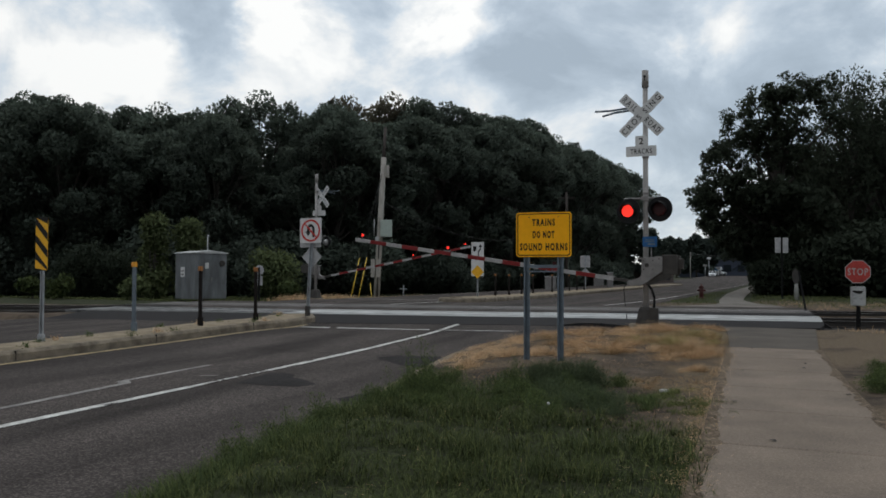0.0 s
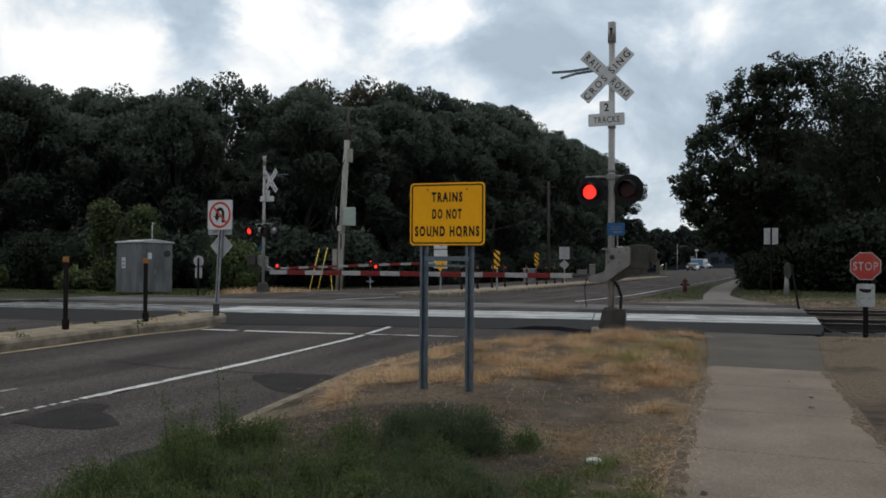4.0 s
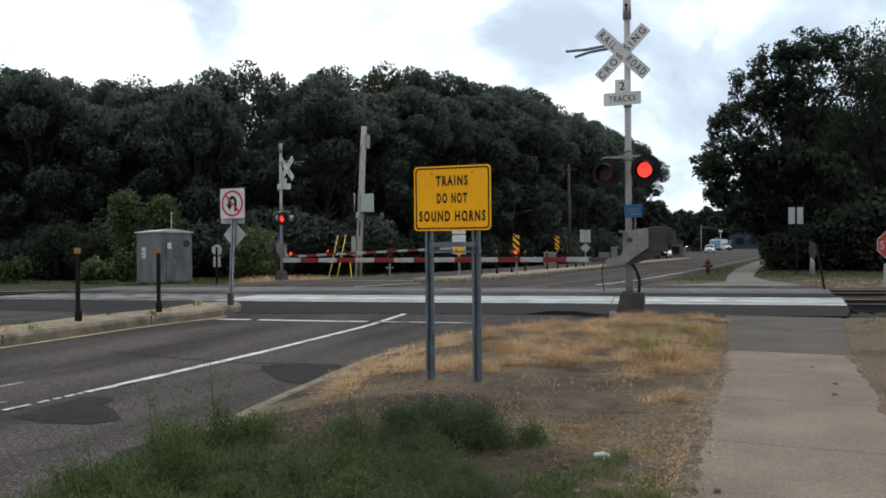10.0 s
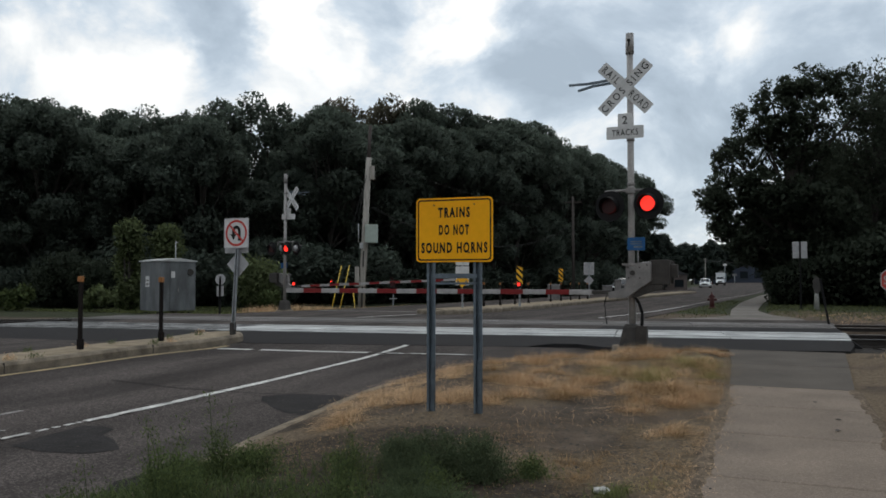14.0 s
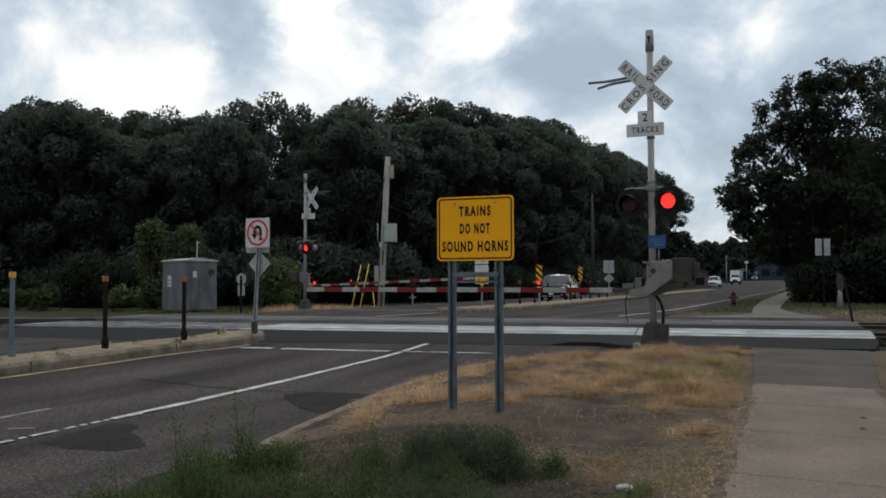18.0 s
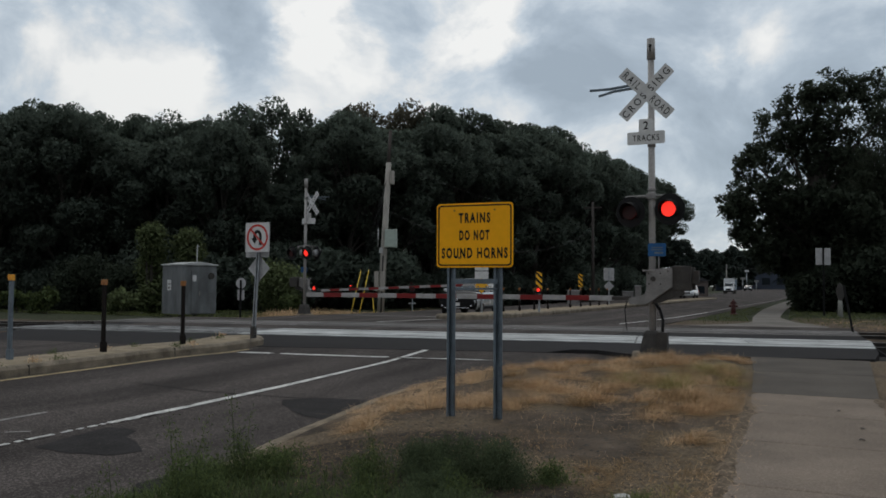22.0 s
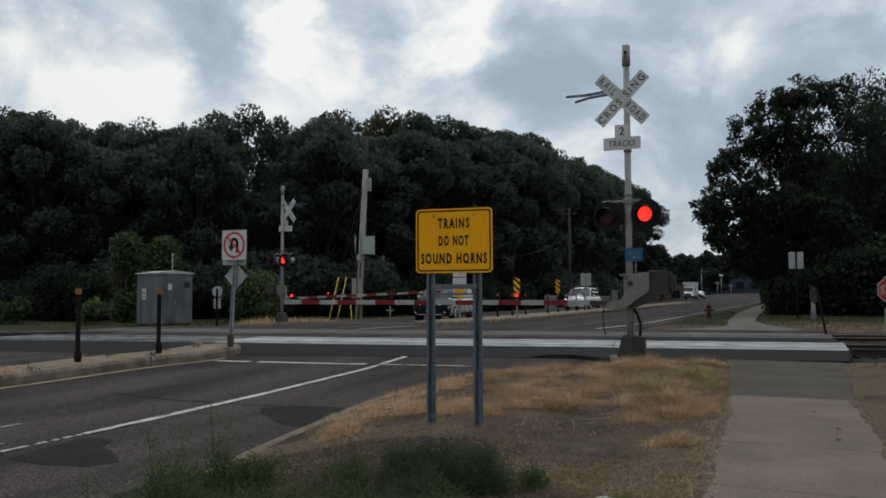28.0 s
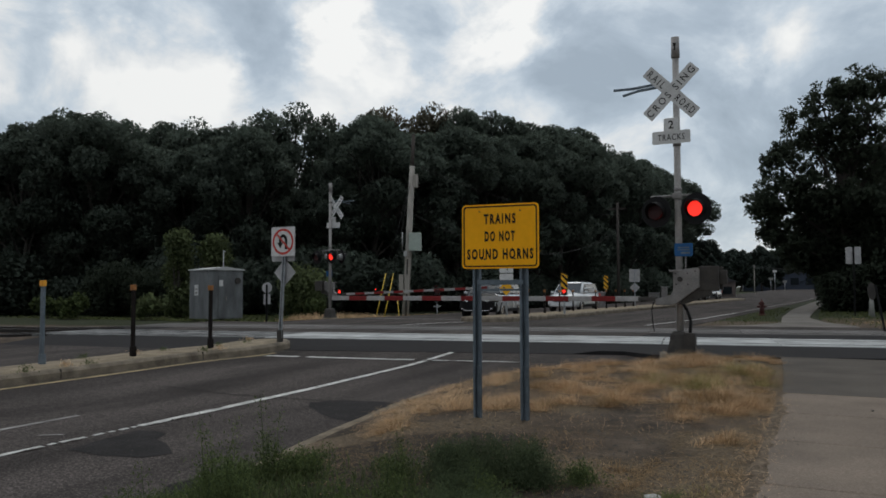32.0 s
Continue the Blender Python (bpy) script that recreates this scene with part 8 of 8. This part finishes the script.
# ---- weeds as single plants, litter, stones ----
def weed_plant(name, seed, x, y, h, spread, stems, label, mat="weed", leaf=0.009, per=160, tall=0):
    """Upright feathery stems with many small leaves."""
    rng = np.random.default_rng(seed)
    thing = empty(name, x, y, ground_z(x, y), 0, label=label, category="weed", group="weeds by the road's edge")
    bm = B()
    pos, dirs = [], []
    for k in range(stems + tall):
        a, r = rng.random() * 2 * math.pi, spread * math.sqrt(rng.random()) * 0.6
        hh = h * rng.uniform(0.55, 1.0) if k < stems else h * rng.uniform(1.25, 1.6)
        base = Vector((math.cos(a) * r * 0.7, math.sin(a) * r * 0.7, -0.02))
        out = Vector((math.cos(a), math.sin(a), 0)) * spread * rng.uniform(0.1, 0.6)
        top = base + Vector((0, 0, hh)) + out
        mid = base.lerp(top, 0.5) + Vector(rng.normal(size=3)) * 0.02
        rod(bm, base, mid, 0.004, 0.003, seg=4, caps=False)
        rod(bm, mid, top, 0.003, 0.001, seg=4, caps=False)
        for j in range(per):
            f = 0.12 + 0.88 * j / per
            p = base.lerp(mid, f * 2) if f < 0.5 else mid.lerp(top, f * 2 - 1)
            wide = 0.10 * (1 - f) + 0.018
            q = p + Vector((rng.normal() * wide, rng.normal() * wide, rng.normal() * 0.02))
            pos.append(q[:])
    tagged(part("stem", bm, mat, thing), kind="stuff")
    pos = np.array(pos)
    n = len(pos)
    a = rng.normal(size=(n, 3)) * 0.6 + np.array([0, 0, 0.8])
    a /= np.linalg.norm(a, axis=1)[:, None]
    b = np.cross(a, rng.normal(size=(n, 3)))
    b /= np.linalg.norm(b, axis=1)[:, None]
    s = leaf * (0.6 + rng.random(n))[:, None]
    v = np.stack([pos - a * s, pos + b * s * 0.3, pos + a * s * 1.2, pos - b * s * 0.3], 1).reshape(-1, 3)
    k = np.arange(n)[:, None] * 4
    f = np.concatenate([k + [0, 1, 2], k + [0, 2, 3]], 0)
    fol = new("foliage", fast_mesh("foliage", v, f, mat))
    fol.parent = thing
    tagged(fol, kind="stuff")
    return thing


def build_weeds():
    lab = "feathery dark green weed by the road's edge"
    rows = [(-3.16, 4.3, 0.40, 0.10, 14, 2), (-2.96, 4.45, 0.26, 0.16, 20, 0), (-3.3, 4.1, 0.26, 0.14, 14, 1), (-3.55, 4.6, 0.16, 0.16, 14, 0), (-3.4, 4.9, 0.12, 0.15, 10, 0), (-2.95, 3.6, 0.38, 0.15, 20, 3), (-2.74, 3.42, 0.27, 0.13, 12, 2), (-3.12, 3.15, 0.26, 0.18, 16, 1), (-3.38, 2.55, 0.22, 0.2, 16, 2), (-3.3, 1.8, 0.22, 0.2, 14, 2), (-3.15, 1.1, 0.2, 0.2, 14, 1), (-2.22, 4.35, 0.26, 0.12, 10, 2), (-1.98, 3.85, 0.24, 0.10, 8, 1), (-2.08, 3.62, 0.20, 0.09, 7, 1), (-2.36, 3.4, 0.11, 0.14, 9, 0), (-2.0, 3.3, 0.10, 0.13, 9, 0), (-1.6, 4.32, 0.17, 0.08, 7, 1), (-1.24, 4.96, 0.12, 0.07, 12, 1), (-0.85, 4.1, 0.07, 0.14, 12, 0), (-1.7, 3.5, 0.16, 0.16, 12, 0), (-1.5, 3.1, 0.15, 0.18, 12, 0), (-2.6, 3.0, 0.15, 0.2, 12, 0), (1.29, 5.7, 0.16, 0.14, 18, 0), (1.31, 6.25, 0.16, 0.14, 18, 0), (1.42, 6.8, 0.15, 0.15, 16, 0), (1.48, 7.6, 0.14, 0.14, 12, 0), (1.75, 6.4, 0.30, 0.22, 18, 1), (1.95, 5.6, 0.30, 0.24, 20, 1), (2.3, 7.4, 0.24, 0.26, 18, 0), (2.6, 6.2, 0.34, 0.3, 20, 1), (1.9, 8.6, 0.2, 0.2, 14, 0), (2.3, 4.6, 0.24, 0.26, 18, 0)]
    for n, (x, y, h, sp, st) in enumerate(((-1.86, 4.72, 0.31, 0.27, 62), (-1.62, 4.86, 0.31, 0.24, 56), (-2.06, 4.78, 0.25, 0.2, 36), (-1.45, 4.72, 0.22, 0.18, 30), (-1.8, 4.4, 0.2, 0.2, 30), (-1.35, 3.95, 0.19, 0.2, 26), (-1.1, 3.65, 0.17, 0.2, 24), (-1.4, 3.45, 0.17, 0.2, 24), (-1.62, 3.95, 0.18, 0.18, 20), (-1.0, 3.25, 0.13, 0.2, 18))):
        weed_plant("feathery_bush", 380 + n, x, y, h, sp, st, "fine feathery grey-green bush before the sign posts", "weed_soft", 0.0075, 150)
    for n, (x, y, h, sp, st, tall) in enumerate(rows):
        weed_plant("weed_plant", 300 + n, x, y, h, sp, st, lab if x < 1 else "green weed in the bare verge beside the sidewalk", tall=tall)
    # small tufts on the median
    rng = random.Random(3)
    for k in range(16):
        y = 5.2 + k * 0.6 + rng.uniform(-0.2, 0.2)
        x = rng.choice((-11.05, -10.98, -11.9, -11.6))
        t = weed_plant("median_weed", 340 + k, x, y, rng.uniform(0.07, 0.15), 0.08, 7, "small dry weed on the median", "weed" if k % 3 else "straw", 0.014, 16)
        t.location.z = road_z(y, x) + 0.18
    # dandelion clocks
    for x, y, h in ((-3.70, 0.86, 0.09), (-1.41, 2.79, 0.14)):
        s = empty("dandelion", x, y, ground_z(x, y), 0, label="white dandelion clock on a thin stalk", category="flower", group="dandelions")
        bm = B()
        rod(bm, (0, 0, -0.02), (0.01, 0, h), 0.003, 0.002, 6)
        part("stalk", bm, "weed", s)
        bm = B()
        bmesh.ops.create_icosphere(bm, subdivisions=2, radius=0.013, matrix=Matrix.Translation((0.01, 0, h)))
        part("seed_head", bm, "litter", s)
    # crumpled litter
    for n, (x, y, r) in enumerate(((-0.76, 4.84, 0.05), (-0.72, 4.11, 0.026))):
        bm = B()
        bmesh.ops.create_icosphere(bm, subdivisions=2, radius=r)
        rr = random.Random(n)
        for v in bm.verts:
            v.co *= rr.uniform(0.7, 1.2)
            v.co.z *= 0.45
        ob = tagged(part("litter", bm, "litter" if n == 0 else "thatch"), "crumpled pale litter on the bare earth" if n == 0 else "curled brown leaf on the bare earth", "litter", "litter")
        ob.matrix_world = pose(x, y, ground_z(x, y) + r * 0.35, 0, 0, 40 * n)
    # stones and crumbs scattered on earth, walk and road
    rr = np.random.default_rng(12)
    vs, fs, o = [], [], 0
    def crumbs(n, x0, x1, y0, y1, smin, smax, zf):
        nonlocal o
        for _ in range(n):
            x, y = rr.uniform(x0, x1), rr.uniform(y0, y1)
            s = rr.uniform(smin, smax)
            z = zf(x, y)
            p = np.array([[1, 0, 0], [-0.6, 0.9, 0], [-0.6, -0.8, 0], [0.1, 0, 0.4], [0, 0, -0.3]]) * s * rr.uniform(0.6, 1.3, (5, 3)) + [x, y, z]
            vs.append(p)
            fs.append(np.array([[0, 1, 3], [1, 2, 3], [2, 0, 3]]) + o)
            o += 5
    crumbs(700, -3.9, -0.5, 5.0, 10.5, 0.005, 0.017, ground_z)
    crumbs(900, -3.9, -0.4, 4.4, 9.0, 0.004, 0.012, ground_z)
    crumbs(150, 1.2, 4, 8, 15, 0.008, 0.03, ground_z)
    crumbs(40, -0.2, 0.9, 1, 13, 0.004, 0.010, lambda x, y: walk_z(y))
    crumbs(500, -6.6, -3.9, 0.5, 8, 0.004, 0.011, lambda x, y: road_z(y) + 0.004)
    crumbs(120, -6.5, -4.6, 8, 13, 0.006, 0.014, lambda x, y: road_z(y) + 0.004)
    ob = new("gravel", fast_mesh("gravel", np.concatenate(vs), np.concatenate(fs), "stone"))
    tagged(ob, "scattered small grey stones and crumbs", "gravel", kind="stuff")
    # brown crumbled leaf litter
    vs, fs, o = [], [], 0
    crumbs(1500, -3.9, -0.35, 3.9, 8.0, 0.004, 0.014, ground_z)
    crumbs(1700, -3.9, -0.35, 4.2, 11.0, 0.005, 0.018, ground_z)
    crumbs(1500, -2.9, -0.9, 3.0, 4.7, 0.005, 0.017, ground_z)
    crumbs(420, -3.2, -0.6, 5.0, 9.2, 0.012, 0.028, ground_z)
    crumbs(110, -0.55, -0.05, -2.0, 9.0, 0.004, 0.014, lambda x, y: max(ground_z(x, y), walk_z(y) if x > -0.03 - 0.04 * y else -9))
    ob = new("leaf_litter", fast_mesh("leaf_litter", np.concatenate(vs), np.concatenate(fs), "tie"))
    tagged(ob, "dark crumbled leaf litter on the bare earth", "litter", kind="stuff")
    # fallen leaves on the walk
    for n, (x, y) in enumerate(((0.45, 8.9), (0.62, 7.9), (0.60, 7.35), (-0.1, 9.8), (0.95, 5.2), (-0.05, 4.3), (0.3, 2.6))):
        bm = B()
        vs2 = [bm.verts.new(p) for p in ((0, -0.035, 0.002), (0.02, 0, 0.012), (0, 0.04, 0.004), (-0.022, 0.005, 0.01))]
        bm.faces.new((vs2[0], vs2[1], vs2[2]))
        bm.faces.new((vs2[0], vs2[2], vs2[3]))
        ob = tagged(part("fallen_leaf", bm, "bark"), "dry brown leaf on the sidewalk", "leaf", "fallen leaves")
        ob.matrix_world = pose(x, y, walk_z(y) + 0.004, 0, 0, 67 * n)


build_ground()
road = build_road()
median("median_island", -12.15, -10.85, -60, 14.75, False, True, "kerbed concrete median island with a sandy weedy top")
median("far_median_island", -13.3, -11.3, 27.2, 100, True, False, "kerbed median island beyond the rails with sandy top")
build_signals()
horn_sign()
u_turn_sign()
stop_sign()
build_median_posts()
cabinet()
utility_pole()
cross_marker()
build_far_signs()
build_vehicles()
build_distance()
build_weeds()
build_woods()
build_grass()
build_sidewalks()
build_tracks()


def motions():
    """The gates come down, the lamps flash, the cars draw up."""
    for arm, hinge, rest in ARMS:
        rows = [(0.0, 8.3), (0.3, 7.8), (0.6, 6.7), (1.0, 4.7), (1.4, 2.3), (1.7, 0.9), (2.0, 0.25), (2.4, 0.0), (32.0, 0.0)]
        walk(arm, [(t, hinge @ Matrix.Rotation(radians(a + rest), 4, "Y")) for t, a in rows])
    for lens, phase, home in FLASHERS:
        lit = phase == 1
        rows, k = [(0.0, 180.0 * (not lit))], 0
        while True:
            for t in (FLASH_ON + k * FLASH_PERIOD, FLASH_ON + k * FLASH_PERIOD + FLASH_LIT):
                if t < 31.9:
                    t += 1 / 30 if t < 5 else 0
                    rows += [(t - 1 / 15, 180.0 * (not lit)), (t - 1 / 30, 90.0), (t, 180.0 * lit)]
                    lit = not lit
            k += 1
            if k > 33:
                break
        rows.append((32.0, 180.0 * (not lit)))
        clean = []
        for t, a in rows:
            if not clean or frame(t) > frame(clean[-1][0]):
                clean.append((t, a))
        walk(lens, [(t, home @ Matrix.Rotation(radians(a * 0.98), 4, "X")) for t, a in clean])
    for car, rows in MOVERS:
        out = []
        for t, y, *turn in rows:
            s = math.degrees(math.atan2(bend(y + 2) - bend(y - 2), 4))
            out.append((t, pose(lane_x(y), y, road_z(y) + 0.004, 0, 0, -s - sum(turn))))
        walk(car, out)


motions()
